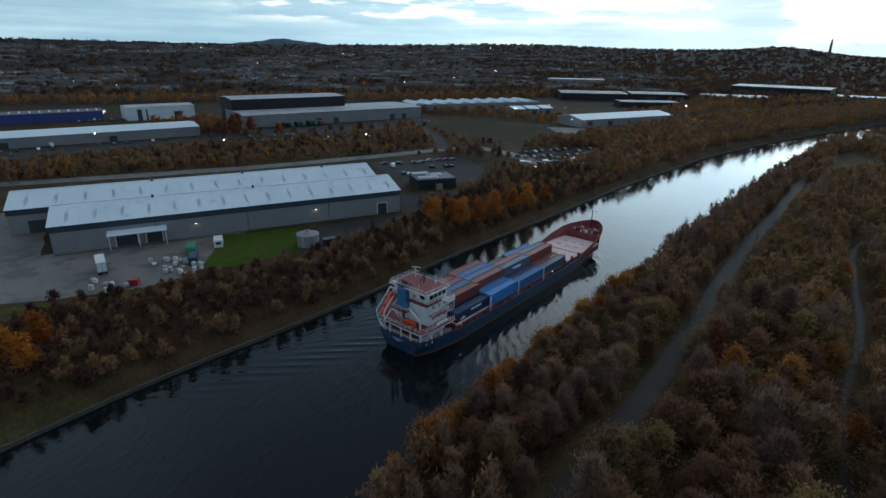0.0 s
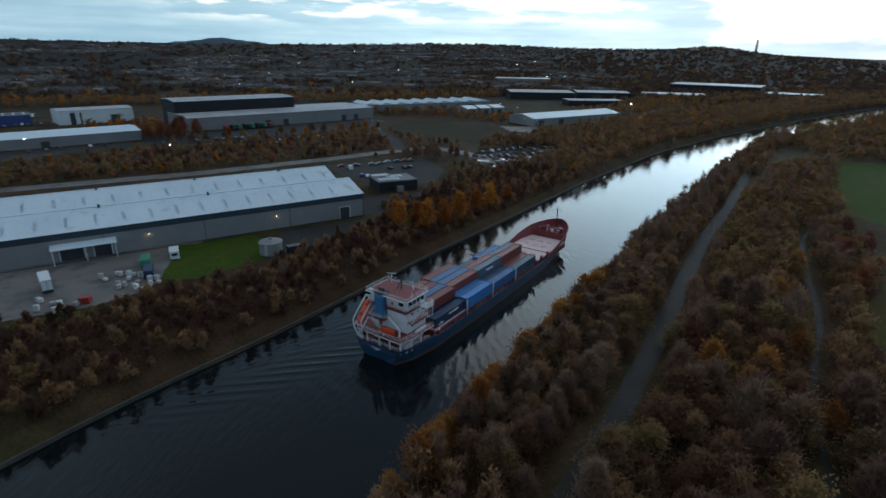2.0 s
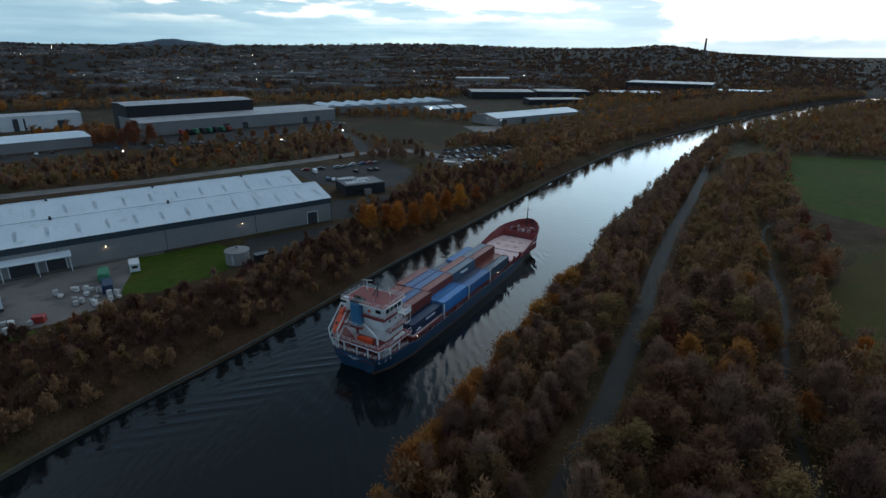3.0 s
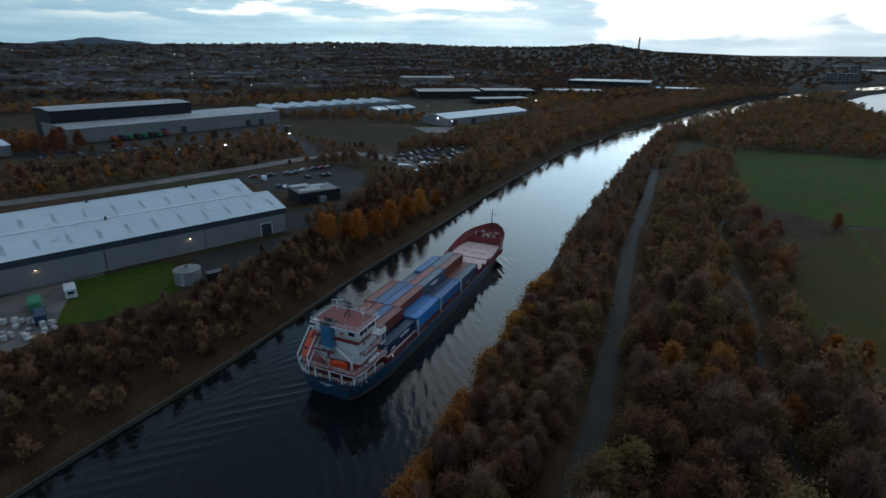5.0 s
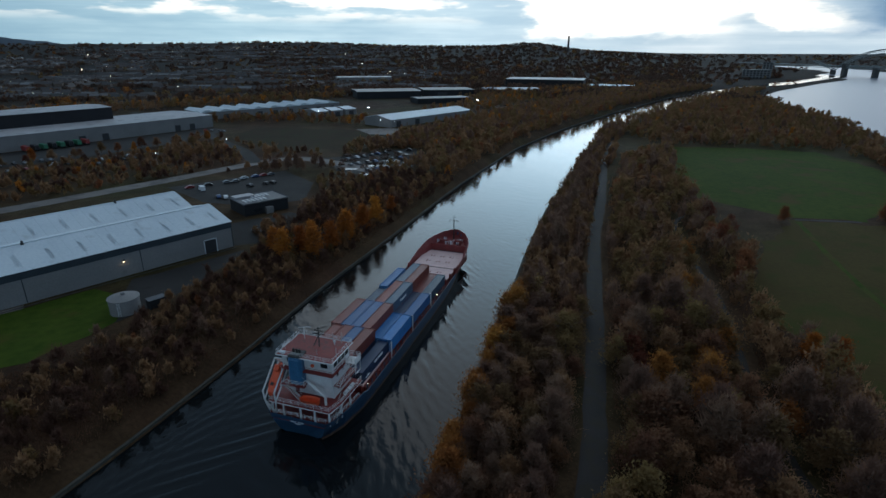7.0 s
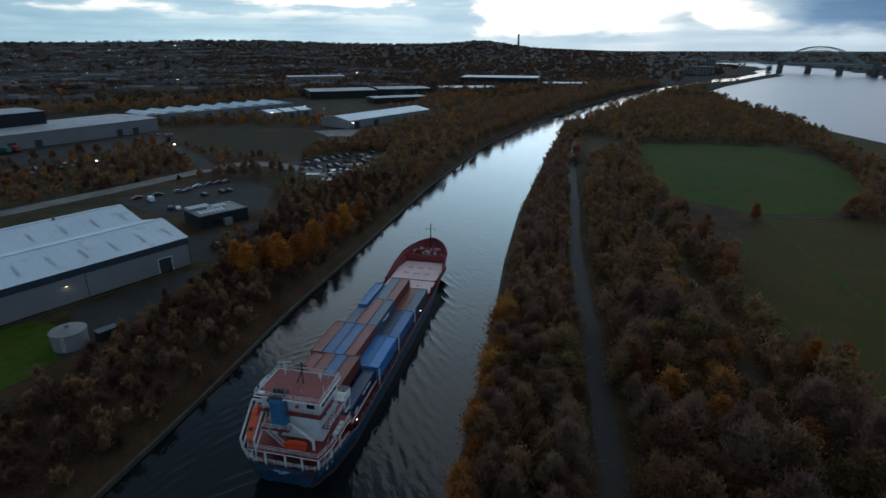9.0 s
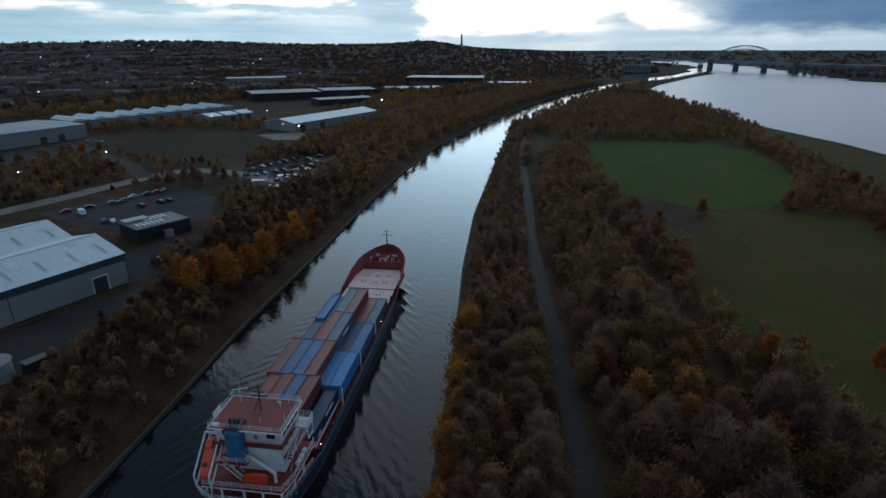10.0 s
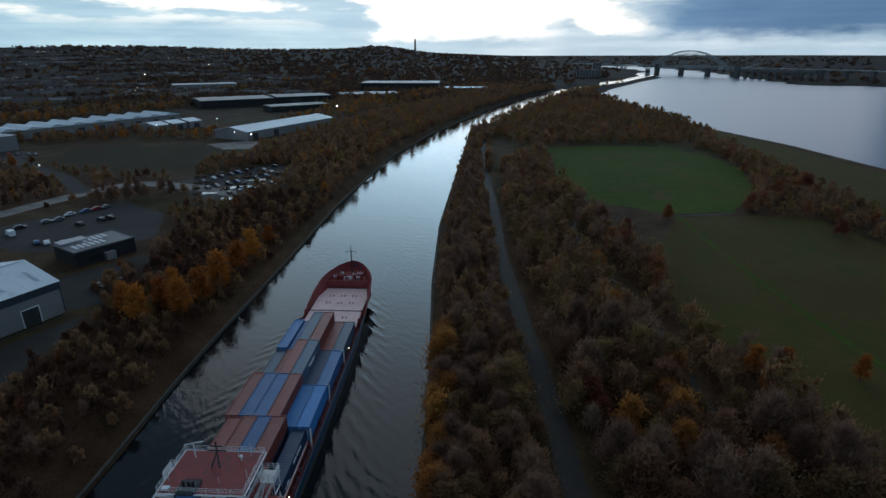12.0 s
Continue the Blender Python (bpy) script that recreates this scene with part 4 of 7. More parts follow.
    for x, w, h in ((-2.0, 0.1, 0.2), (-1.5, 0.6, 0.45), (0, 0.85, 0.5), (1.4, 0.8, 0.5), (2.0, 0.6, 0.45)):
        rows.append([(1.6 + x, 1.8 - w, 7.2 + h), (1.6 + x, 1.8 - w * 0.6, 7.2 - h), (1.6 + x, 1.8 + w * 0.6, 7.2 - h), (1.6 + x, 1.8 + w, 7.2 + h)])
    part("rescue_boat", loft(rows), BOAT_ORANGE, ship, "small open orange rescue boat")
    part("boat_crane", rods([((4.6, 2.6, 6.3), (4.6, 2.6, 8.2)), ((4.6, 2.6, 8.1), (0.6, 3.4, 9.9))], 0.24, 6), SHIP_WHITE, ship, "white slewing boat crane")
    for y in (6.0, 7.2, 8.4):
        bm = bmesh.new()
        add_rod(bm, (6.6, y, 6.9), (6.6, y + 0.9, 6.9), 0.35, sides=10)
        part("liferaft_drum", bm, SHIP_WHITE, ship, "white liferaft canister")
    # masts and aerials on the roof
    bm = rods([((-3.4, 9.4, 15.1), (-3.4, 9.4, 17.4)), ((-4.6, 9.2, 17.4), (-2.2, 9.8, 17.6))], 0.09, 5)
    part("radar", bm, SHIP_WHITE, ship, "white radar scanner bar on its post")
    bm = rods([((0.3, 8.6, 15.1), (0.3, 8.6, 18.6)), ((-1.0, 8.6, 17.2), (1.6, 8.6, 17.2)), ((-0.6, 8.6, 17.9), (1.2, 8.6, 17.9)), ((0.3, 8.6, 17.0), (0.9, 7.6, 15.1)), ((0.3, 8.6, 17.0), (-0.3, 7.6, 15.1))], 0.11, 5)
    part("signal_mast", bm, BLACK, ship, "dark signal mast")
    for x, y, h in ((2.6, 9.8, 2.0), (4.4, 9.9, 2.4), (5.4, 6.0, 1.4), (-4.8, 5.0, 1.8), (2.0, 5.0, 1.0)):
        part("aerial", rods([((x, y, 15.1), (x, y, 15.1 + h))], 0.05, 4), SHIP_WHITE, ship)
    for x, y in ((3.4, 9.0),):
        bm = bmesh.new()
        bmesh.ops.create_uvsphere(bm, u_segments=10, v_segments=7, radius=0.26)
        bmesh.ops.translate(bm, verts=bm.verts, vec=(x, y, 15.9))
        add_rod(bm, (x, y, 15.1), (x, y, 15.6), 0.1, sides=5)
        part("satellite_dome", bm, SHIP_WHITE, ship)
    part("roof_locker", box(-5.0, 3.4, 15.1, -4.0, 4.0, 15.5, 0.04), MARK_WHITE, roof)
    # name across the transom, unreadable at this distance
    for x0, x1, z in ((-1.5, -0.4, 3.2), (0.0, 1.2, 3.2), (-0.7, 0.5, 2.8)):
        part("name_bar", box(x0, -0.06 + (4.3 - z) * 0.12 - 0.12, z, x1, 0.12, z + 0.2), BOX_MARK, hull)
    # lamps burning on deck
    for p in ((7.6, 13.4, 4.3), (-2.6, 4.5, 8.9), (7.6, 56.0, 4.4)):
        bm = bmesh.new()
        bmesh.ops.create_icosphere(bm, subdivisions=1, radius=0.09)
        bmesh.ops.translate(bm, verts=bm.verts, vec=p)
        part("deck_lamp", bm, LAMP_WARM, ship, "small lit deck lamp")
    return ship


LAMP_WARM = glow("warm_lamp", (1.0, 0.83, 0.6), 5.0)
build_ship()

BOX_COLOURS = {
    "red": ((0.16, 0.030, 0.022), (0.22, 0.048, 0.035), "rust red"),
    "blue": ((0.022, 0.085, 0.215), (0.035, 0.12, 0.27), "mid blue"),
    "sky": ((0.022, 0.14, 0.36), (0.036, 0.19, 0.43), "bright blue"),
    "navy": ((0.012, 0.028, 0.068), (0.020, 0.040, 0.085), "dark navy blue"),
    "slate": ((0.040, 0.075, 0.115), (0.060, 0.10, 0.15), "faded slate blue"),
}
BOX_MATS = {k: surface("container_" + k, a, b, 0.5, scale=0.4, fine=4, bump=0.05, piece=0.18, dirt=tuple(v * 0.55 + 0.02 for v in a), dirt_at=0.63) for k, (a, b, _) in BOX_COLOURS.items()}


def container_proto(key):
    """A forty-foot box: corrugated sides and roof, posts and rails, doors with bars at the aft end."""
    a = empty("shipping_container", None, BOX_COLOURS[key][2] + " corrugated steel shipping container stowed on the ship", "container", "containers on the ship")
    L, W2, Ht = 12.15, 1.2, 2.55
    mat = BOX_MATS[key]
    n = 21
    ys = []
    for i in range(n):
        y = 0.2 + (L - 0.4) * i / n
        p = (L - 0.4) / n
        ys += [(y, 0.0), (y + p * 0.35, 0.0), (y + p * 0.5, 0.07), (y + p * 0.85, 0.07)]
    ys.append((L - 0.2, 0.0))
    rows = [[(-W2 + d, y, 0.12), (-W2 + d, y, Ht - 0.1 - d * 0.3), (W2 - d, y, Ht - 0.1 - d * 0.3), (W2 - d, y, 0.12)] for y, d in ys]
    part("body", loft(rows), mat, a)
    bm = bmesh.new()
    for x in (-W2, W2 - 0.14):
        for y in (0.0, L - 0.16):
            add_box(bm, x, y, 0, x + 0.14, y + 0.16, Ht)
        for z in (0.0, Ht - 0.12):
            add_box(bm, x, 0.16, z, x + 0.12, L - 0.16, z + 0.12)
    for y in (0.0, L - 0.14):
        for z in (0.0, Ht - 0.12):
            add_box(bm, -W2 + 0.14, y, z, W2 - 0.14, y + 0.12, z + 0.12)
    part("corner_frame", bm, mat, a)
    for s in (-1, 1):
        d = part("door", box(min(0.02 * s, s * 1.05), 0.04, 0.14, max(0.02 * s, s * 1.05), 0.12, Ht - 0.14), mat, a)
        part("lock_bar", rods([((s * 0.35, 0.02, 0.1), (s * 0.35, 0.02, Ht - 0.1)), ((s * 0.8, 0.02, 0.1), (s * 0.8, 0.02, Ht - 0.1))], 0.025, 4), MARK_WHITE, d)
    return a


def stow_containers():
    protos = {k: container_proto(k) for k in BOX_COLOURS}
    used = set()

    def put(key, x, y, z):
        m = SHIP_AT @ pose(x, y, z)
        if key not in used:
            used.add(key)
            protos[key].matrix_world = m
            return protos[key]
        return copy_thing(protos[key], m)

    low, high = 4.36, 6.93
    five, six = [-5.2, -2.7, -0.2, 2.35, 5.6], [-6.2, -3.72, -1.24, 1.24, 3.72, 6.2]
    bays = [
        (12.9, five, ["navy", "red", "blue", "navy", "navy"], ["red", "red", "blue", "red", None]),
        (25.5, six, ["red", "navy", "blue", "red", "sky", "sky"], ["red", "blue", "blue", "red", None, None]),
        (38.1, six, ["slate", "red", "navy", "red", "navy", "blue"], [None, None, "red", "slate", None, None]),
        (50.9, six, ["sky", "blue", "navy", "red", "red", "slate"], [None, None, "slate", "red", None, None]),
    ]
    for y, xs, bottom, top in bays:
        for i, x in enumerate(xs):
            lift = 0.45 if bottom[i] == "sky" and x > 0 else 0.0
            b = put(bottom[i], x, y, low)
            if lift:
                b.scale = (1, SHIP_LONG, 1.18)
            if top[i]:
                put(top[i], x, y, high)
    # carrier's lettering on the outer navy box, drawn as plain bars
    marks = empty("container_marking", SHIP_AT @ pose(6.83, 12.9, low), "pale lettering bars on a navy container side", "marking")
    for y0, y1, z0, z1 in ((5.4, 6.8, 1.55, 2.0), (7.1, 9.4, 1.55, 2.0), (1.2, 3.2, 0.5, 0.72), (2.0, 2.6, 0.8, 1.05)):
        part("mark_bar", box(-0.02, y0, z0, 0.03, y1, z1), MARK_WHITE, marks)
    marks = empty("container_marking", SHIP_AT @ pose(2.46, 38.1, high), "pale lettering bars on a slate container side", "marking")
    for y0, y1, z0, z1 in ((5.0, 8.2, 0.9, 1.5), (4.2, 4.8, 1.2, 1.7)):
        part("mark_bar", box(-0.02, y0, z0, 0.03, y1, z1), MARK_WHITE, marks)
    # white lashing frames between the bays
    for y in (25.2, 37.85, 50.65):
        for x in (7.65,):
            lash = empty("lashing_post", SHIP_AT @ pose(x, y, 3.0), "white lashing post beside the container stacks", "post")
            part("post", box(-0.14, -0.12, 0, 0.14, 0.12, 4.2, 0.02), SHIP_WHITE, lash)


stow_containers()

# ---- buildings ----
OPEN_GROUND = [
    [(196, 385), (240, 372), (282, 350), (275, 300), (262, 272), (215, 224), (176, 207), (152, 216), (132, 250), (150, 300), (178, 350)],
    [(150, 212), (174, 204), (200, 190), (190, 150), (150, 100), (120, 66), (80, 60), (74, 90), (78, 120), (80, 145), (98, 165), (120, 190)],
    [(-240, 60), (-150, 90), (-128, 102), (-106, 118), (-103, 132), (-88, 140), (-80, 152), (-70, 176), (-56, 210), (-66, 232), (-120, 300), (-260, 200)],
    [(-120, 300), (-62, 340), (-44, 304), (-48, 244), (-66, 236), (-95, 268)],
]
ROOF_PALE = surface("pale_roof_sheet", (0.50, 0.56, 0.59), (0.60, 0.65, 0.67), 0.5, scale=0.08, fine=1.5, bump=0.05, dirt=(0.45, 0.49, 0.50), dirt_at=0.6)
ROOF_LIGHT = surface("rooflight_sheet", (0.58, 0.64, 0.67), (0.68, 0.73, 0.75), 0.5, scale=0.3, fine=2, bump=0.03)
FASCIA = surface("dark_fascia", (0.016, 0.026, 0.033), (0.028, 0.04, 0.048), 0.75, scale=0.2, fine=3, bump=0.04)
CLAD = surface("grey_cladding", (0.165, 0.155, 0.148), (0.215, 0.20, 0.19), 0.75, scale=0.1, fine=2, bump=0.08, dirt=(0.17, 0.16, 0.15), dirt_at=0.6)
CLAD_DARK = surface("black_cladding", (0.010, 0.010, 0.012), (0.018, 0.018, 0.020), 0.9, scale=0.1, fine=2, bump=0.05)
CLAD_BLUE = surface("blue_cladding", (0.02, 0.03, 0.12), (0.03, 0.045, 0.17), 0.5, scale=0.1, fine=2, bump=0.05)
CLAD_TEAL = surface("teal_cladding", (0.02, 0.09, 0.11), (0.03, 0.13, 0.15), 0.5, scale=0.1, fine=2, bump=0.05)
CLAD_WHITE = surface("white_cladding", (0.5, 0.5, 0.5), (0.62, 0.62, 0.61), 0.6, scale=0.1, fine=2, bump=0.05)
ROOF_GREY = surface("grey_roof", (0.30, 0.29, 0.29), (0.40, 0.38, 0.38), 0.55, scale=0.06, fine=1, bump=0.05, dirt=(0.22, 0.21, 0.21))
ROOF_DARK = surface("dark_roof", (0.06, 0.06, 0.065), (0.10, 0.10, 0.105), 0.55, scale=0.06, fine=1, bump=0.05)
BRICK_FAR = surface("town_brick", (0.11, 0.07, 0.052), (0.20, 0.145, 0.115), 0.9, scale=0.02, fine=0.3, bump=0)
SLATE_FAR = leafage("town_slates", [(0.012, 0.020, 0.019), (0.040, 0.029, 0.026), (0.055, 0.046, 0.044), (0.070, 0.046, 0.036), (0.28, 0.28, 0.28)], 0)
DOOR_DARK = surface("dark_door_opening", (0.02, 0.02, 0.022), (0.035, 0.035, 0.036), 0.6, scale=1, fine=6)
LAMP_COLD = glow("cold_lamp", (0.92, 0.97, 1.0), 40.0)
LAMP_TOWN = glow("town_lamp", (1.0, 0.78, 0.5), 10.0)


def turned(m, x, y):
    p = m @ Vector((x, y, 0))
    return (p.x, p.y)


def reserve(m, x0, y0, x1, y1, gap=3):
    OPEN_GROUND.append([turned(m, x0 - gap, y0 - gap), turned(m, x1 + gap, y0 - gap), turned(m, x1 + gap, y1 + gap), turned(m, x0 - gap, y1 + gap)])


def wall_ribs(L, D, h, step, t=0.06):
    """Upright cladding ribs on the long front and the ends."""
    bm = bmesh.new()
    n = int(L / step)
    for i in range(n + 1):
        x = L * i / n
        add_box(bm, x - t, -t, 0.2, x + t, 0, h)
    for i in range(int(D / step) + 1):
        y = D * i / max(1, int(D / step))
        add_box(bm, L, y - t, 0.2, L + t, y + t, h)
    return bm


def shed(name, label, x, y, deg, L, D, h, pitch, wall, roof, eave=0.4, doors=(), fascia=None, rib=3.0, lights=0, z=LAND):
    """An industrial building with a shallow gabled roof: x along its front, y into its depth."""
    m = pose(x, y, z, 0, 0, deg)
    b = empty(name, m, label, "building")
    part("wall", box(0, 0, -0.5, L, D, h), wall, b)
    if rib:
        part("wall_ribs", wall_ribs(L, D, h, rib), wall, b)["kind"] = "stuff"
    t = 0.25
    prof = [(-eave, h), (D / 2, h + pitch), (D + eave, h), (D + eave, h + t), (D / 2, h + pitch + t), (-eave, h + t)]
    r = part("roof", prism(prof, -eave, L + eave), roof, b)
    for s in (0, L):
        bm = bmesh.new()
        bm.faces.new([bm.verts.new(p) for p in ((s, 0, h), (s, D, h), (s, D / 2, h + pitch))])
        part("gable", bm, wall, b)
    for i in range(lights):
        cx = L * (i + 0.5) / lights
        bm = bmesh.new()
        zz = [h + t + 0.03 + pitch * (f * 2) for f in (0.12, 0.42)]
        vs = [bm.verts.new(p) for p in ((cx - 0.6, D * 0.06 * 2, zz[0]), (cx + 0.6, D * 0.06 * 2, zz[0]), (cx + 0.6, D * 0.42, zz[1]), (cx - 0.6, D * 0.42, zz[1]))]
        f = bm.faces.new(vs)
        bmesh.ops.solidify(bm, geom=[f], thickness=0.05)
        part("rooflight", bm, ROOF_LIGHT, r, "dull translucent rooflight strip")
    if fascia:
        part("fascia", box(-0.25, -0.3, h - 1.6, L + 0.25, -0.02, h + 0.1), fascia, b, "dark fascia band under the eaves")
        part("fascia", box(L + 0.02, -0.25, h - 1.6, L + 0.3, D, h + 0.1), fascia, b, "dark fascia band under the eaves")
    for dx, w, dh in doors:
        d = part("door", box(dx, -0.12, 0, dx + w, -0.02, dh), DOOR_DARK, b, "dark roller door")
        part("door_frame", rods([((dx, -0.12, 0), (dx, -0.12, dh)), ((dx + w, -0.12, 0), (dx + w, -0.12, dh)), ((dx, -0.12, dh), (dx + w, -0.12, dh))], 0.12, 4), wall, d)
    reserve(m, 0, 0, L, D)
    return b


def big_warehouse():
    m = pose(-157, 134.5, LAND, 0, 0, 40.6)
    b = empty("warehouse", m, "long grey twin-bay warehouse with pale sheet roofs", "building")
    L, D, h, p = 119.0, 27.5, 9.0, 3.6
    for i, (x0, y0) in enumerate(((0, 0), (-15.5, D))):
        part("wall", box(x0, y0, -0.5, L, y0 + D, h - 2.1), CLAD, b)
        part("fascia", box(x0 - 0.15, y0 - 0.15, h - 2.1, L + 0.15, y0 + D + (0.15 if i else 0), h + 0.05), FASCIA, b, "dark blue-grey fascia under the eaves")
        prof = [(y0 - 0.4, h), (y0 + D * 0.5, h + p), (y0 + D - 0.05, h + 0.4), (y0 + D - 0.05, h)]
        roof = part("roof", prism(prof, x0 - 0.4, L + 0.4), ROOF_PALE, b, "pale weathered sheet roof")
        bm = bmesh.new()
        for k in range(20):
            x = x0 + 3 + (L - x0 - 6) * k / 19
            add_box(bm, x - 0.06, y0 - 0.3, h + 0.02, x + 0.06, y0 - 0.24, h + 0.2)
        part("gutter_brackets", bm, FASCIA, roof)["kind"] = "stuff"
        n = 15
        for k in range(n):
            cx = x0 + (L - x0) * (k + 0.6) / n
            bm = bmesh.new()
            za, zb = h + p * 0.22, h + p * 0.62
            ya, yb = y0 - 0.4 + (D * 0.5 + 0.4) * 0.22, y0 - 0.4 + (D * 0.5 + 0.4) * 0.62
            f = bm.faces.new([bm.verts.new(q) for q in ((cx - 0.5, ya, za + 0.06), (cx + 0.5, ya, za + 0.06), (cx + 0.5, yb, zb + 0.06), (cx - 0.5, yb, zb + 0.06))])
            bmesh.ops.solidify(bm, geom=[f], thickness=0.05)
            part("rooflight", bm, ROOF_LIGHT, roof, "dull translucent rooflight strip")
        bm = bmesh.new()
        for k in range(40):
            x = x0 + (L - x0) * k / 40 + 1.5
            ya, yb = y0 - 0.4, y0 + D * 0.5
            add_rod(bm, (x, ya, h + 0.0), (x, yb, h + p + 0.0), 0.03, sides=3)
        part("roof_seams", bm, ROOF_PALE, roof)["kind"] = "stuff"
        bm = bmesh.new()
        add_box(bm, x0, y0 + D * 0.5 - 0.35, h + p - 0.02, L, y0 + D * 0.5 + 0.35, h + p + 0.12)
        part("ridge_cap", bm, ROOF_PALE, roof)
        for k in range(2 + i):
            bm = bmesh.new()
            add_rod(bm, (30 + k * 34, y0 + D * 0.47, h + p - 0.2), (30 + k * 34, y0 + D * 0.47, h + p + 0.9), 0.45, 0.3, 8)
            part("roof_vent", bm, DOOR_DARK, roof)
    part("wall_ribs", wall_ribs(L, D, h - 2.1, 24.0, 0.10), FASCIA, b)["kind"] = "stuff"
    part("wall_joint", box(0, -0.05, 3.2, L, 0, 3.3), CLAD, b)
    for dx, w, dh in ((17.5, 6.5, 4.6), (26.5, 5.0, 4.2), (109, 4.2, 4.6)):
        d = part("roller_door", box(dx, -0.14, 0, dx + w, -0.02, dh), DOOR_DARK, b, "dark roller shutter door")
        part("door_frame", rods([((dx, -0.14, 0), (dx, -0.14, dh)), ((dx + w, -0.14, 0), (dx + w, -0.14, dh)), ((dx, -0.14, dh), (dx + w, -0.14, dh))], 0.14, 4), CLAD_WHITE, d)
    part("roller_door", box(-10, D - 0.14, 0, -4, D - 0.02, 4.6), DOOR_DARK, b, "dark roller shutter door")
    part("canopy", prism([(-4.0, 4.7), (0, 5.3), (0, 5.6), (-4.1, 5.0)], 15.5, 33), ROOF_PALE, b, "pale loading canopy")
    for x in (16, 24.5, 32.5):
        part("canopy_post", box(x - 0.12, -3.8, 0, x + 0.12, -3.56, 4.75), CLAD_WHITE, b)
    for x in (42, 84):
        lamp = part("wall_lamp", box(x, -0.8, 5.0, x + 0.6, -0.05, 5.25), FASCIA, b)
        part("lamp_lens", box(x + 0.05, -0.78, 4.94, x + 0.55, -0.4, 5.0), LAMP_TOWN, lamp, "lit cold white lamp lens")
    part("apron_kerb", box(0, -2.2, 0.0, L, -1.9, 0.16), STONE, b)
    reserve(m, -15.5, 0, L, 55)


big_warehouse()


def dark_hut():
    m = pose(-69.2, 248.0, LAND, 0, 0, 33)
    b = empty("flat_roofed_building", m, "dark flat-roofed brick building with rooflights", "building")
    L, D, h = 19, 15, 4.6
    part("wall", box(0, 0, -0.5, L, D, h), CLAD_DARK, b)
    roof = part("roof", box(-0.3, -0.3, h, L + 0.3, D + 0.3, h + 0.3, 0.05), ROOF_DARK, b)
    part("parapet", rods([((-0.3, -0.3, h + 0.45), (L + 0.3, -0.3, h + 0.45)), ((L + 0.3, -0.3, h + 0.45), (L + 0.3, D + 0.3, h + 0.45)), ((-0.3, -0.3, h + 0.45), (-0.3, D + 0.3, h + 0.45)), ((-0.3, D + 0.3, h + 0.45), (L + 0.3, D + 0.3, h + 0.45))], 0.18, 4), ROOF_DARK, roof)
    for row, n in ((3.2, 6), (8.6, 5)):
        for i in range(n):
            x = 2.0 + i * 1.7 + (row > 5) * 5
            part("rooflight", box(x, row, h + 0.3, x + 1.0, row + 4.2, h + 0.5, 0.04), CLAD_WHITE, roof, "white rooflight")
    part("plant_roof", box(0.5, 10.5, h + 0.3, 9, D, h + 1.0, 0.05), ROOF_GREY, roof)
    part("window", box(4, -0.1, 1.2, 7.5, -0.01, 2.4), DARK_GLASS, b)
    part("porch", box(8.5, -2.0, 0, 11.5, -0.01, 2.7, 0.05), CLAD, b)
    reserve(m, 0, 0, L, D)


dark_hut()
shed("storage_shed", "long low shed with a pale green-grey roof", 6, 506, 41, 112, 34, 6.5, 3.0, CLAD, ROOF_PALE, 0.5, ((6, 6, 5), (30, 6, 5)), None, 4.0, 0)
shed("distribution_hall", "wide grey distribution hall with loading doors", -262, 406, 47.6, 170, 58, 10, 0.9, CLAD, ROOF_GREY, 0.4, ((62, 5, 5), (78, 5, 5), (135, 5, 5), (148, 5, 5)), None, 5.0, 0)
shed("black_hall", "tall black-clad warehouse hall with pale roof", -286, 428, 47.6, 104, 40, 20.0, 1.0, CLAD_DARK, ROOF_GREY, 0.4, (), None, 6.0, 0)
shed("office_warehouse", "white clad office building with dark tall windows", -381, 414, 52, 56, 28, 11, 1.0, CLAD_WHITE, ROOF_GREY, 0.3, ((8, 4, 9.5), (15, 1.6, 9.5), (38, 6, 6.5), (24, 2, 2.6)), None, 6.0, 0)
shed("long_factory", "long low factory with a pale vented roof", -408, 205, 49.2, 209, 36, 6.5, 1.6, CLAD, ROOF_PALE, 0.4, ((40, 5, 4), (90, 5, 4), (150, 5, 4)), None, 6.0, 0)
shed("blue_shed", "dark blue clad shed with pale rooflights", -466, 338, 50, 96, 24, 8, 1.4, CLAD_BLUE, ROOF_DARK, 0.3, (), None, 6.0, 14)
shed("teal_shed", "teal clad industrial shed", -560, 330, 50, 60, 30, 9, 1.6, CLAD_TEAL, CLAD_TEAL, 0.3, (), None, 6.0, 0)
shed("dark_store", "dark flat retail shed with wide eaves", -22, 800, 8, 90, 60, 9, 0.8, CLAD_DARK, ROOF_DARK, 0.4, (), None, 0, 0)
shed("dark_store", "dark flat retail shed with wide eaves", 72, 826, 4, 74, 55, 9, 0.8, CLAD_DARK, ROOF_DARK, 0.4, ((20, 14, 6),), None, 0, 0)
shed("dark_store", "lower dark shed in front of the stores", 52, 720, 12, 70, 30, 6, 0.6, CLAD_DARK, ROOF_DARK, 0.4, (), None, 0, 0)
shed("pale_depot", "pale roofed depot beside a wet yard", 178, 890, -4, 90, 50, 5, 0.6, CLAD, ROOF_GREY, 0.4, (), None, 0, 0)
shed("big_depot", "large depot with dark walls and a pale flat roof", 250, 1046, -26, 140, 80, 13, 0.8, CLAD_DARK, ROOF_GREY, 0.5, (), None, 0, 0)
shed("low_depot", "low pale roofed depot", 372, 960, -26, 80, 40, 6, 0.6, CLAD, ROOF_PALE, 0.5, (), None, 0, 0)
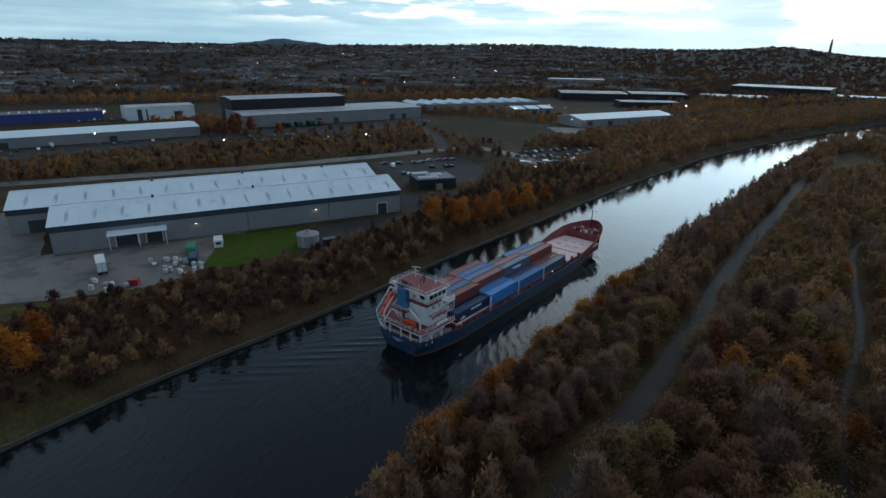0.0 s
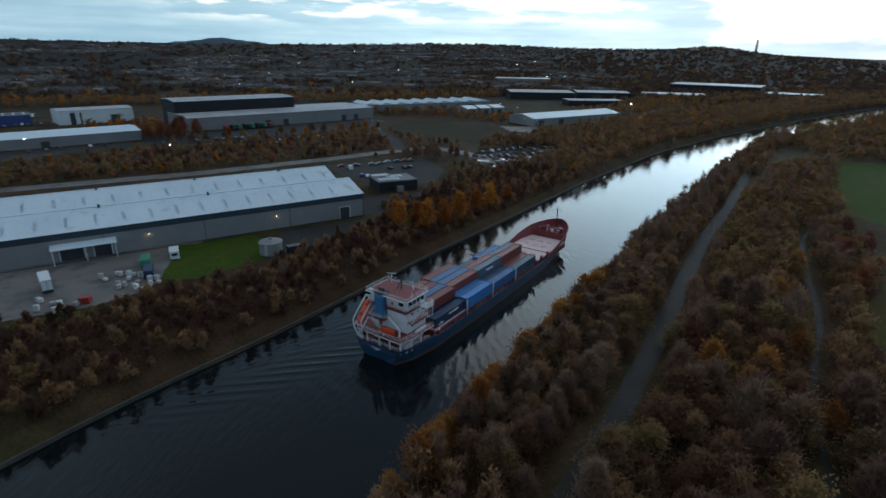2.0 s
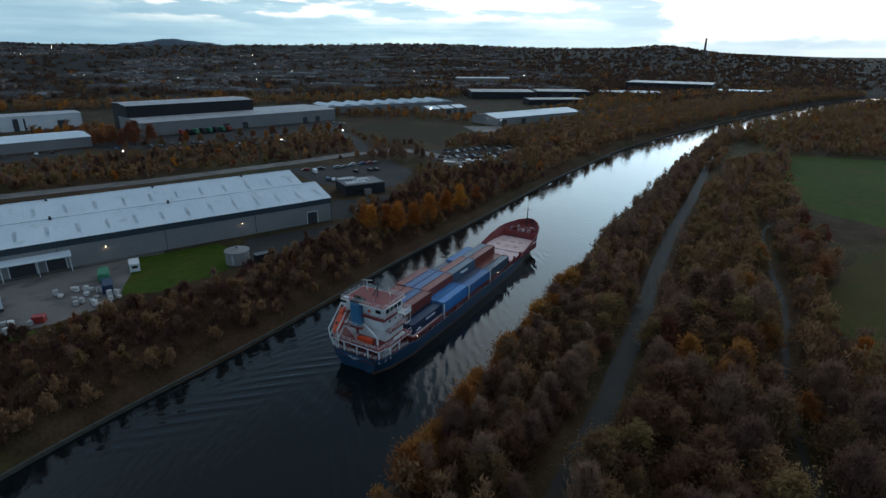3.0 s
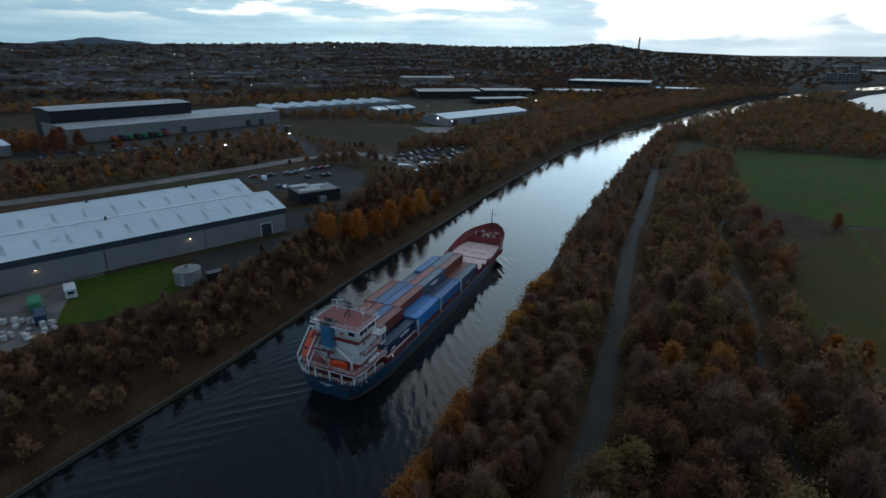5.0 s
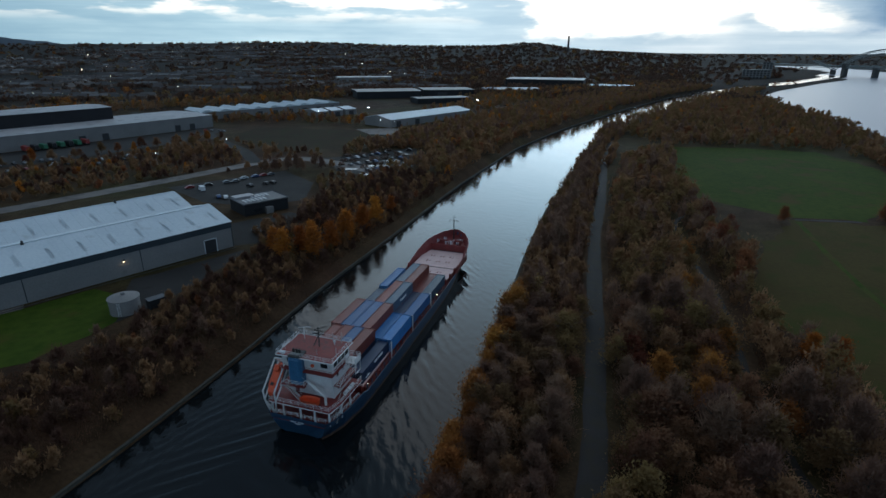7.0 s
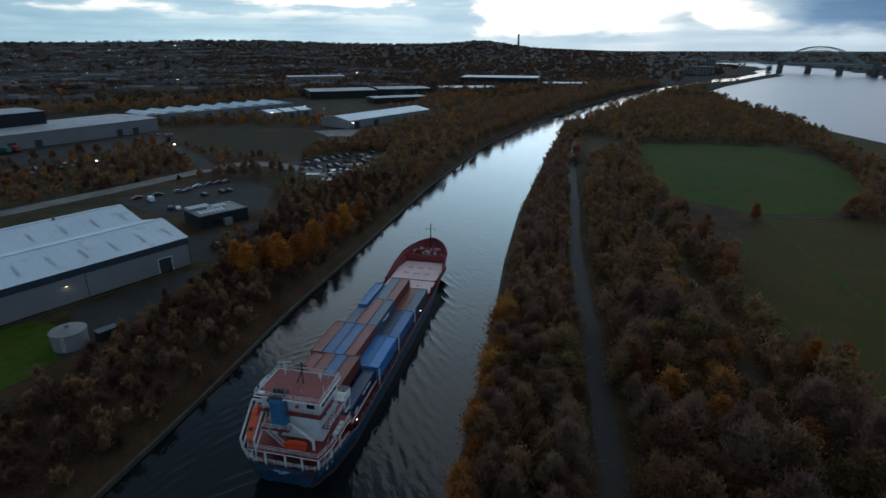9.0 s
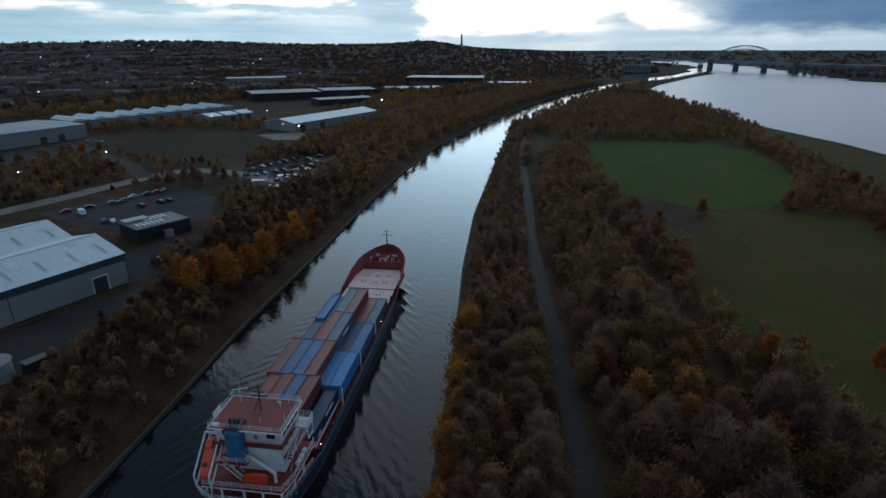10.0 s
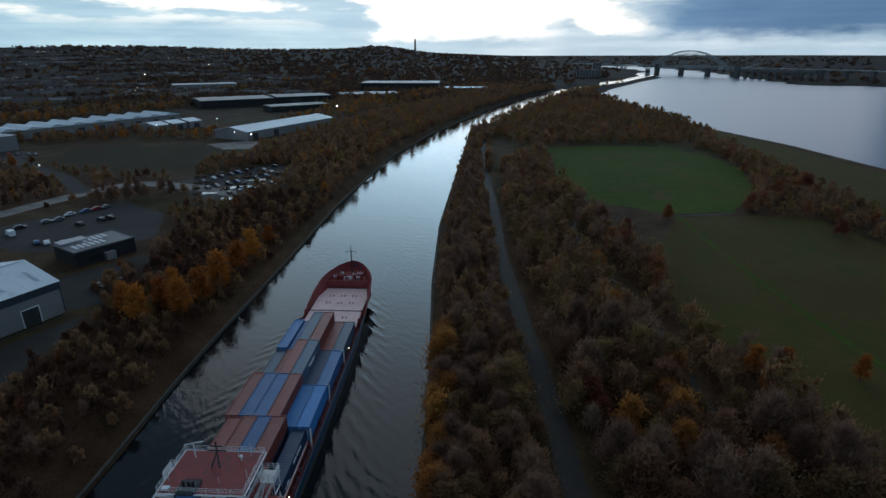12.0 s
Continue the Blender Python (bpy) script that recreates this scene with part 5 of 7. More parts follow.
shed("trade_unit", "long pale trade unit far behind the estates", -60, 1180, 6, 110, 50, 10, 1.0, CLAD, ROOF_GREY, 0.4, (), None, 0, 0)
for i in range(9):
    a = radians(36.8)
    o = 17.4 * i
    shed("workshop_unit", "white roofed workshop unit in a terrace of nine", -168 + math.cos(a) * o, 578 + math.sin(a) * o, 36.8, 17.2, 40, 7.0, 0.1, CLAD, ROOF_PALE, 0.1, ((4, 6, 4.5),), None, 0, 0)
for i in range(9):
    a = radians(36.8)
    o = 17.4 * i
    r = empty("workshop_roof", pose(-168 + math.cos(a) * o, 578 + math.sin(a) * o, LAND + 7.35, 0, 0, 36.8), "white sloping sheet roof of a workshop unit", "roof", "workshop roofs")
    bm = bmesh.new()
    vs = [bm.verts.new(p) for p in ((0.3, -0.5, 0), (17.0, -0.5, 0), (17.0, 40, 0), (0.3, 40, 0), (5.0, -0.5, 2.2), (5.0, 40, 2.2))]
    for f in ((0, 1, 4), (1, 2, 5, 4), (0, 4, 5, 3), (3, 5, 2), (0, 3, 2, 1)):
        bm.faces.new([vs[k] for k in f])
    bmesh.ops.recalc_face_normals(bm, faces=bm.faces)
    part("roof_slope", bm, ROOF_PALE, r)
for i in range(3):
    a = radians(36.8)
    shed("workshop_unit", "white roofed workshop unit in a terrace of three", -62 + math.cos(a) * 17 * i, 588 + math.sin(a) * 17 * i, 36.8, 13.6, 26, 5.5, 2.0, CLAD, ROOF_PALE, 0.1, ((4, 6, 4.2),), None, 0, 0)

# ---- yards, roads and car parks ----
ribbon("road_estate", [(-330, 150), (-240, 218), (-170, 272), (-118, 324), (-84, 362), (-62, 378), (-30, 350), (-10, 322)], 10.5, LAND + 0.05, YARD, "pale damp concrete estate road", "road", 0.2)
ribbon("road_side", [(-84, 362), (-98, 405), (-122, 448), (-150, 505), (-190, 580), (-260, 660)], 8, LAND + 0.06, ASPHALT, "wet grey side road into the estate", "road", 0.2)
ribbon("road_dual", [(-900, 420), (-560, 640), (-300, 800), (0, 960), (400, 1150), (800, 1500)], 16, LAND + 0.5, ASPHALT, "distant dual carriageway behind the estates", "road", 0.2)
CARPARK = [(-116, 304), (-64, 337), (-46, 305), (-48, 272), (-68, 262), (-92, 274)]
sheet("car_park", CARPARK, LAND + 0.04, ASPHALT, "dark damp asphalt car park", "car park", rag=0.3)
sheet("hall_yard", [(-266, 398), (-148, 527), (-130, 506), (-150, 452), (-190, 396), (-245, 346), (-285, 362)], LAND + 0.04, ASPHALT, "dark lorry yard before the distribution hall", "yard", rag=0.6)
sheet("shed_apron", [(-24, 500), (4, 506), (34, 480), (16, 462), (-14, 470)], LAND + 0.05, YARD, "pale concrete apron before the storage shed", "yard", rag=0.5)
sheet("scrap_yard", [(-44, 372), (12, 402), (22, 380), (8, 338), (-32, 320)], LAND + 0.04, ASPHALT, "wet scrap yard with puddles", "yard", rag=1.0)
for k, (x, y, rx, ry) in enumerate(((-19, 322, 4, 2.6), (-13, 344, 7, 3.0), (-29, 337, 5, 2.4), (-2, 358, 6, 3.0), (-8, 334, 4, 2.0), (5, 380, 5, 3))):
    sheet("puddle", [(x + rx * math.cos(a * 0.524 + 0.6) * (1 + 0.2 * math.sin(a * 2.3 + k)), y + ry * math.sin(a * 0.524 + 0.3) * (1 + 0.25 * math.cos(a * 1.7 + k))) for a in range(12)], LAND + 0.055, PUDDLE, "shallow puddle of rain lying in the scrap yard", "puddle")
sheet("verge", [(-133, 97), (-119, 106.5), (-112, 116), (-113.5, 118), (-121, 110), (-135, 100.5)], LAND + 0.06, GREEN, "strip of green grass along the yard edge", "verge", rag=0.3)
sheet("factory_yard", [(-350, 262), (-272, 352), (-262, 340), (-310, 250), (-380, 180), (-420, 190)], LAND + 0.055, ASPHALT, "dark yard before the long factory", "yard", rag=0.6)
sheet("waste_lot", [(-120, 455), (-70, 400), (0, 420), (10, 470), (-40, 500), (-110, 520)], LAND + 0.03, WASTE, "rough grassy waste lot", "field", rag=2)
sheet("hut_yard", [(-68, 212), (-52, 216), (-42, 244), (-52, 252), (-72, 240), (-84, 228)], LAND + 0.04, ASPHALT, "wet yard between the hut and warehouse", "yard", rag=0.4)
sheet("tank_apron", [(-90, 186), (-62, 208), (-66, 192), (-76, 168), (-84, 158), (-88, 172)], LAND + 0.03, ASPHALT, "grey gravelled strip beside the warehouse", "yard", rag=0.5)
sheet("depot_yard", [(160, 870), (280, 880), (290, 940), (176, 946)], LAND + 0.06, YARD, "pale wet yard of the depot", "yard", rag=1)
sheet("sandbank", [(560, 330), (700, 300), (760, 340), (690, 385), (590, 370)], -0.06, TRACK, "low grey sandbank in the estuary", "sandbank", rag=4)
OPEN_GROUND += [[(-266, 398), (-148, 527), (-130, 506), (-150, 452), (-190, 396), (-245, 346), (-285, 362)], [(-44, 372), (12, 402), (22, 380), (8, 338), (-32, 320)],
                [(-24, 500), (4, 506), (34, 480), (16, 462), (-14, 470)], [(-350, 262), (-262, 362), (-240, 330), (-300, 240), (-420, 190)], [(-120, 455), (-70, 400), (0, 420), (10, 470), (-40, 500), (-110, 520)], [(160, 870), (280, 880), (290, 940), (176, 946)]]
ROADS = [[(-240, 218), (-170, 272), (-118, 324), (-84, 362), (-62, 378), (-30, 350)], [(-84, 362), (-98, 405), (-122, 448), (-150, 505), (-190, 580)]]

# ---- vehicles and yard things ----
CAR_PAINTS = [surface("car_paint_" + n, a, tuple(v * 1.25 for v in a), 0.3, scale=0.5, fine=3, bump=0) for n, a in (("silver", (0.4, 0.41, 0.42)), ("white", (0.62, 0.62, 0.62)), ("black", (0.015, 0.015, 0.017)), ("blue", (0.03, 0.06, 0.14)), ("red", (0.22, 0.02, 0.02)), ("grey", (0.12, 0.125, 0.13)))]
RUBBER = surface("tyre_rubber", (0.012, 0.012, 0.012), (0.02, 0.02, 0.02), 0.85, scale=3, fine=20)
SKIP_GREEN = surface("skip_green", (0.02, 0.14, 0.07), (0.03, 0.2, 0.1), 0.55, scale=1, fine=6)
PALLET = surface("pallet_goods", (0.35, 0.33, 0.31), (0.55, 0.53, 0.5), 0.8, scale=0.7, fine=5, piece=0.3)
CRATE_RED = surface("red_crate", (0.26, 0.02, 0.02), (0.34, 0.035, 0.03), 0.5, scale=1, fine=6)
RUST = surface("rusty_scrap", (0.06, 0.035, 0.025), (0.14, 0.08, 0.055), 0.85, scale=0.6, fine=4, piece=0.4)


def car_proto(i, van=False):
    names = ("silver", "white", "black", "blue", "red", "grey")
    kind = "van" if van else "car"
    c = empty("parked_" + kind, None, names[i] + " " + kind + " parked on the damp asphalt", kind, "parked vehicles")
    if van:
        prof = [(-2.6, 0.35), (2.5, 0.35), (2.6, 0.9), (2.0, 1.25), (1.5, 2.2), (-2.55, 2.3)]
        glass = [(1.55, 1.3), (2.0, 1.28), (1.56, 2.05), (1.2, 2.05)]
    else:
        prof = [(-2.1, 0.35), (2.05, 0.35), (2.15, 0.7), (1.2, 0.92), (0.5, 1.42), (-1.1, 1.45), (-1.8, 0.98), (-2.15, 0.92)]
        glass = [(1.05, 0.95), (0.48, 1.36), (-1.05, 1.38), (-1.65, 1.0)]
    w = 0.95 if van else 0.86
    body = part("body", prism(prof, -w, w), CAR_PAINTS[i], c)
    part("windows", prism(glass, -w - 0.015, w + 0.015), DARK_GLASS, c, "dark glazing")
    for x in (-w, w):
        for y in (-1.35, 1.35):
            bm = bmesh.new()
            add_rod(bm, (x - 0.1, y, 0.33), (x + 0.1, y, 0.33), 0.33, sides=10)
            part("wheel", bm, RUBBER, c)
    return c


def park_cars():
    rng = random.Random(11)
    protos = {}

    def put(i, van, x, y, deg):
        m = pose(x, y, LAND + 0.05, 0, 0, deg)
        if (i, van) not in protos:
            protos[i, van] = car_proto(i, van)
            protos[i, van].matrix_world = m
        else:
            copy_thing(protos[i, van], m)

    rows = [((-107, 300), (-84, 313), 6, 120), ((-84, 318), (-68, 328), 4, 125), ((-78, 300), (-64, 308), 4, 40), ((-90, 282), (-76, 276), 3, 20), ((-66, 222), (-56, 232), 3, 60),
            ((-262, 396), (-215, 448), 9, 140), ((-250, 352), (-190, 402), 12, 48), ((-215, 350), (-160, 400), 11, 48), ((-180, 362), (-150, 400), 7, 50), ((-150, 508), (-128, 498), 4, 30),
            ]
    more = [((-340, 262), (-276, 338), 12, 50), ((-360, 220), (-320, 262), 6, 50), ((-420, 395), (-392, 425), 5, 60), ((-30, 346), (6, 366), 7, 30), ((-36, 360), (-4, 386), 7, 35), ((-20, 330), (6, 344), 5, 20), ((-6, 372), (12, 392), 5, 60), ((180, 880), (275, 886), 12, 90), ((185, 930), (280, 936), 10, 90)]
    for a, b, n, deg in rows + more:
        for k in range(n):
            if rng.random() < 0.2:
                continue
            f = (k + rng.uniform(0.3, 0.7)) / n
            put(rng.choice([0, 1, 2, 2, 2, 3, 3, 4, 5, 5, 5]), False, a[0] + (b[0] - a[0]) * f, a[1] + (b[1] - a[1]) * f, deg + rng.uniform(-6, 6) + rng.choice((0, 180)))
    for x, y, deg in ((-98, 296, 30), (-196, 366, 50), (-330, 292, 60), (-410, 408, 40)):
        put(1, True, x, y, deg)


park_cars()


def trailer(x, y, deg, mat, label, L=9.0, cab=None):
    t = empty("lorry_trailer", pose(x, y, LAND + 0.03, 0, 0, deg), label, "trailer", "lorry trailers")
    part("box_body", box(-1.25, 0, 1.1, 1.25, L, 3.9, 0.05), mat, t)
    part("chassis", box(-1.0, 0.2, 0.75, 1.0, L - 0.2, 1.1), RUBBER, t)
    part("rear_frame", rods([((-1.25, -0.03, 1.1), (-1.25, -0.03, 3.9)), ((1.25, -0.03, 1.1), (1.25, -0.03, 3.9)), ((-1.25, -0.03, 3.9), (1.25, -0.03, 3.9)), ((0, -0.03, 1.1), (0, -0.03, 3.9))], 0.06, 4), CLAD, t)
    for yy in (1.2, 2.4, L - 1.5):
        for s in (-1, 1):
            bm = bmesh.new()
            add_rod(bm, (s * 0.85, yy, 0.5), (s * 1.2, yy, 0.5), 0.5, sides=10)
            part("wheel", bm, RUBBER, t)
    if cab:
        part("cab", prism([(L + 0.3, 0.6), (L + 2.4, 0.6), (L + 2.5, 1.8), (L + 2.1, 3.3), (L + 0.3, 3.5)], -1.2, 1.2), cab, t)


trailer(-128.5, 124.5, 48, CLAD_WHITE, "white box trailer parked on the concrete yard", 8.5)
for i in range(8):
    a = radians(47.6)
    d = 32 + i * 5.2
    trailer(-262 + math.cos(a) * d + 5, 406 + math.sin(a) * d - 13, 47.6, (CRATE_RED, CLAD_DARK, SKIP_GREEN, CLAD_DARK, SKIP_GREEN, CLAD_DARK, SKIP_GREEN, CRATE_RED)[i], ("red", "black", "green", "black", "green", "black", "green", "red")[i] + " lorry trailer backed up to the hall", 7.5)
trailer(-470, 420, 130, CLAD_WHITE, "white lorry trailer by the blue shed", 12.0, CLAD_WHITE)
trailer(-440, 452, 130, CLAD_WHITE, "white tank trailer by the blue shed", 12.0)


def tank():
    t = empty("storage_tank", pose(-84.0, 164.5, LAND), "squat pale round storage tank with a low domed lid", "tank")
    bm = bmesh.new()
    add_rod(bm, (0, 0, -0.3), (0, 0, 3.9), 3.6, sides=28)
    part("shell", bm, CLAD, t)
    bm = bmesh.new()
    add_rod(bm, (0, 0, 3.9), (0, 0, 4.1), 3.8, sides=28)
    add_rod(bm, (0, 0, 4.1), (0, 0, 4.7), 3.7, 0.7, 28)
    lid = part("lid", bm, CLAD, t)
    bm = bmesh.new()
    add_rod(bm, (0, 0, 4.6), (0, 0, 5.4), 0.5, sides=10)
    part("hatch", bm, CLAD, lid)
    part("ladder", rods([((-0.3, -3.7, 0), (-0.3, -3.7, 4.2)), ((0.3, -3.7, 0), (0.3, -3.7, 4.2))] + [((-0.3, -3.7, 0.4 * k), (0.3, -3.7, 0.4 * k)) for k in range(1, 11)], 0.04, 4), CLAD_WHITE, t)
    s = empty("plant_box", pose(-77.0, 166.5, LAND, 0, 0, 40), "dark metal plant box beside the tank", "plant box")
    part("casing", box(-2.2, -1.2, 0, 2.2, 1.2, 2.4, 0.06), CLAD_DARK, s)
    part("casing_lid", box(-2.3, -1.3, 2.4, 2.3, 1.3, 2.55, 0.03), ROOF_DARK, s)


tank()


def yard_clutter():
    rng = random.Random(5)
    sk = empty("skip_lorry", pose(-116, 147, LAND + 0.03, 0, 0, 35), "green covered skip standing in the yard", "skip")
    part("skip_body", prism([(-3.4, 0.9), (3.0, 0.4), (3.6, 2.6), (-3.2, 2.9)], -1.4, 1.4), SKIP_GREEN, sk)
    part("skip_cover", box(-1.4, -3.1, 2.75, 1.4, 3.3, 3.1, 0.2), SKIP_GREEN, sk)
    part("skip_rails", rods([((-1.0, -3.2, 0.3), (-1.0, 3.0, 0.3)), ((1.0, -3.2, 0.3), (1.0, 3.0, 0.3))], 0.12, 4), RUST, sk)
    bx = empty("site_container", pose(-110.5, 140.5, LAND + 0.03, 0, 0, 125), "dark blue steel storage container in the yard", "container")
    part("body", box(-3.0, -1.2, 0.1, 3.0, 1.2, 2.6, 0.05), BOX_MATS["navy"], bx)
    part("corner_frame", rods([((x, y, 0), (x, y, 2.7)) for x in (-3.0, 3.0) for y in (-1.2, 1.2)], 0.1, 4), BOX_MATS["navy"], bx)
    wb = empty("site_cabin", pose(-112.5, 156, LAND + 0.03, 0, 0, 35), "pale site cabin with a flat roof", "cabin")
    part("body", box(-1.4, -2.8, 0.1, 1.4, 2.8, 2.6, 0.05), CLAD_WHITE, wb)
    part("window", box(-0.8, -2.87, 1.2, 0.8, -2.79, 2.0), DARK_GLASS, wb)
    rd = empty("red_crate", pose(-115.2, 121.5, LAND + 0.03, 0, 0, 20), "bright red steel crate at the yard edge", "crate")
    part("body", box(-1.3, -1.0, 0, 1.3, 1.0, 1.7, 0.06), CRATE_RED, rd)
    part("crate_rim", rods([((-1.3, -1, 1.7), (1.3, -1, 1.7)), ((-1.3, 1, 1.7), (1.3, 1, 1.7)), ((-1.3, -1, 1.7), (-1.3, 1, 1.7)), ((1.3, -1, 1.7), (1.3, 1, 1.7))], 0.08, 4), CRATE_RED, rd)
    stack_m = None
    for i in range(34):
        if i < 18:
            x, y = -109 + rng.uniform(-5, 5), 134.5 + rng.uniform(-4.5, 5)
        elif i < 26:
            x, y = -119 + rng.uniform(-4, 5), 137 + rng.uniform(-3, 3)
        else:
            x, y = -122 + rng.uniform(-6, 6), 116.5 + rng.uniform(-2.5, 4)
        p = empty("pallet_stack", pose(x, y, LAND + 0.03, 0, 0, rng.uniform(0, 90)), "wrapped pale goods stacked on a wooden pallet", "pallet", "pallets in the yard")
        h = rng.uniform(0.7, 1.8)
        part("wrapped_load", box(-0.55, -0.5, 0.16, 0.55, 0.5, h, 0.06), PALLET, p)
        part("pallet", box(-0.6, -0.55, 0, 0.6, 0.55, 0.15), RUST, p)
    for i in range(26):
        x, y = rng.uniform(-34, 12), rng.uniform(330, 392)
        if not bool(inside(np.array([x]), np.array([y]), [(-44, 372), (12, 402), (22, 380), (8, 338), (-32, 320)])[0]):
            continue
        s = empty("scrap_heap", pose(x, y, LAND, 0, 0, rng.uniform(0, 180)), "dark heap of scrap metal in the wet yard", "scrap heap", "scrap heaps")
        bm = bmesh.new()
        for k in range(9):
            a = Vector((rng.uniform(-2.2, 2.2), rng.uniform(-1.6, 1.6), rng.uniform(0.0, 1.2)))
            add_box(bm, -rng.uniform(0.4, 1.3), -rng.uniform(0.2, 0.8), 0, rng.uniform(0.4, 1.3), rng.uniform(0.2, 0.8), rng.uniform(0.3, 0.9), 0.05, pose(a.x, a.y, a.z, rng.uniform(-25, 25), rng.uniform(-25, 25), rng.uniform(0, 180)))
        part("scrap", bm, RUST, s)


yard_clutter()


def street_lamp(x, y, h=9.0, lit=True, z=LAND, size=0.3):
    s = empty("street_lamp", pose(x, y, z, 0, 0, (x * 7 + y * 3) % 360), "tall grey street lamp" + (" with its lamp lit" if lit else ""), "street lamp", "street lamps")
    bm = bmesh.new()
    add_rod(bm, (0, 0, -0.2), (0, 0, h), 0.11, 0.06, 6)
    add_rod(bm, (0, 0, h - 0.1), (1.4, 0, h + 0.2), 0.05, sides=5)
    part("pole", bm, CLAD, s)
    head = part("lamp_head", box(1.1, -0.18, h + 0.1, 1.9, 0.18, h + 0.3, 0.04), FASCIA, s)
    if lit:
        bm = bmesh.new()
        bmesh.ops.create_icosphere(bm, subdivisions=1, radius=size)
        bmesh.ops.translate(bm, verts=bm.verts, vec=(1.5, 0, h))
        part("lamp_lens", bm, LAMP_COLD, head, "lit white lamp")


for x, y in ((-135, 350), (-108, 398), (-206, 300), (-4, 505), (8, 490), (-30, 640), (-60, 585), (-12, 612), (60, 560), (120, 690), (-300, 300), (-390, 400)):
    street_lamp(x, y, 9 if y < 450 else 7, size=0.26 if y < 450 else 0.3)
for x, y in ((-220, 640), (-330, 610), (-420, 560), (-120, 700)):
    street_lamp(x, y, 30, False)

# ---- bridge, chimneys and the riverside blocks ----
STEEL_FAR = surface("bridge_steel", (0.16, 0.18, 0.18), (0.24, 0.27, 0.26), 0.6, scale=0.05, fine=0.5, bump=0)
STONE_FAR = surface("bridge_masonry", (0.08, 0.075, 0.07), (0.14, 0.13, 0.12), 0.9, scale=0.05, fine=0.5, bump=0)


def rail_bridge():
    b = empty("railway_bridge", pose(1345, 1455, 0, 0, 0, -88), "lattice girder railway bridge on masonry piers", "bridge")
    for i, x in enumerate((0, 96, 192, 288)):
        p = part("pier", box(x - 5, -6, -4, x + 5, 8, 25, 0.5), STONE_FAR, b)
        if i in (0, 3):
            for yy in (-5, 5):
                part("turret", box(x - 5, yy - 3, 25, x + 5, yy + 3, 34, 0.4), STONE_FAR, p)
    for yy in (-4, 4):
        bm = bmesh.new()
        for z in (22, 30):
            add_box(bm, 0, yy - 0.4, z - 0.6, 288, yy + 0.4, z + 0.6)
        for k in range(48):
            add_rod(bm, (k * 6, yy, 22), (k * 6 + 6, yy, 30), 0.28, sides=4)
            add_rod(bm, (k * 6 + 6, yy, 22), (k * 6, yy, 30), 0.28, sides=4)
        part("girder", bm, STEEL_FAR, b)
    part("track_deck", box(-220, -4, 21.4, 288, 4, 22.6), STEEL_FAR, b)
    for k in range(9):
        x = 288 + 10 + k * 22
        part("viaduct_pier", box(x + 14, -4, -4, x + 20, 4, 18, 0.3), STONE_FAR, b)
    part("viaduct_deck", box(288, -5, 18, 500, 5, 24, 0.3), STONE_FAR, b)


rail_bridge()


def arch_bridge():
    b = empty("arch_bridge", pose(1412, 1565, 0, 0, 0, -88), "pale green steel arch road bridge across the estuary", "bridge")

    def rib(x):
        u = (x - 165) / 165
        return 72 - 60 * u * u if abs(u) <= 1 else 12 + 26 * min(1, (abs(u) - 1) / 0.46) ** 0.8

    for yy in (-6, 6):
        bm = bmesh.new()
        xs = [-76 + i * 482 / 60 for i in range(61)]
        for x0, x1 in zip(xs, xs[1:]):
            add_rod(bm, (x0, yy, rib(x0)), (x1, yy, rib(x1)), 1.1, sides=5)
            if 20 < x0 < 310:
                add_rod(bm, (x0, yy, rib(x0) - 9 * (1 - ((x0 - 165) / 165) ** 2) - 2), (x1, yy, rib(x1) - 9 * (1 - ((x1 - 165) / 165) ** 2) - 2), 0.9, sides=5)
                add_rod(bm, (x0, yy, rib(x0)), (x1, yy, rib(x1) - 9 * (1 - ((x1 - 165) / 165) ** 2) - 2), 0.4, sides=4)
            if rib(x0) > 30:
                add_rod(bm, (x0, yy, 26), (x0, yy, rib(x0)), 0.22, sides=4)
        part("arch_rib", bm, STEEL_FAR, b)
    part("road_deck", box(-420, -8, 24.5, 760, 8, 26.5), STEEL_FAR, b)
    for x in (0, 330, 460, 520, 580, 640, 700):
        part("deck_pier", box(x - 4, -7, -4, x + 4, 7, 24.5 if x not in (0, 330) else 13), STONE_FAR, b)


arch_bridge()


def chimney(x, y, h, r):
    z = float(land_height(x, y)) - 2
    c = empty("tall_chimney", pose(x, y, z), "tall slim grey chimney on the wooded skyline", "chimney")
    bm = bmesh.new()
    add_rod(bm, (0, 0, 0), (0, 0, h), r, r * 0.7, 12)
    part("shaft", bm, STONE_FAR, c)
    bm = bmesh.new()
    add_rod(bm, (0, 0, h), (0, 0, h + 2), r * 0.85, sides=12)
    part("cap", bm, CLAD, c)


chimney(1040, 2820, 74, 6.0)
chimney(372, 2950, 44, 3.5)
chimney(-330, 3300, 40, 3.0)


def tower_block(x, y, deg, w, d, h, label):
    t = empty("apartment_block", pose(x, y, LAND - 1, 0, 0, deg), label, "building")
    part("wall", box(0, 0, -2, w, d, h), CLAD, t)
    part("roof", box(-0.4, -0.4, h, w + 0.4, d + 0.4, h + 1.2), ROOF_DARK, t)
    n, f = max(2, int(w / 7)), max(2, int(h / 5))
    for i in range(n):
        for k in range(f):
            part("window", box(w * (i + 0.2) / n, -0.15, h * (k + 0.25) / f, w * (i + 0.8) / n, -0.02, h * (k + 0.8) / f), DARK_GLASS, t)
        part("column", box(w * i / n - 0.4, -1.2, 0, w * i / n + 0.4, 0, h), CLAD, t)


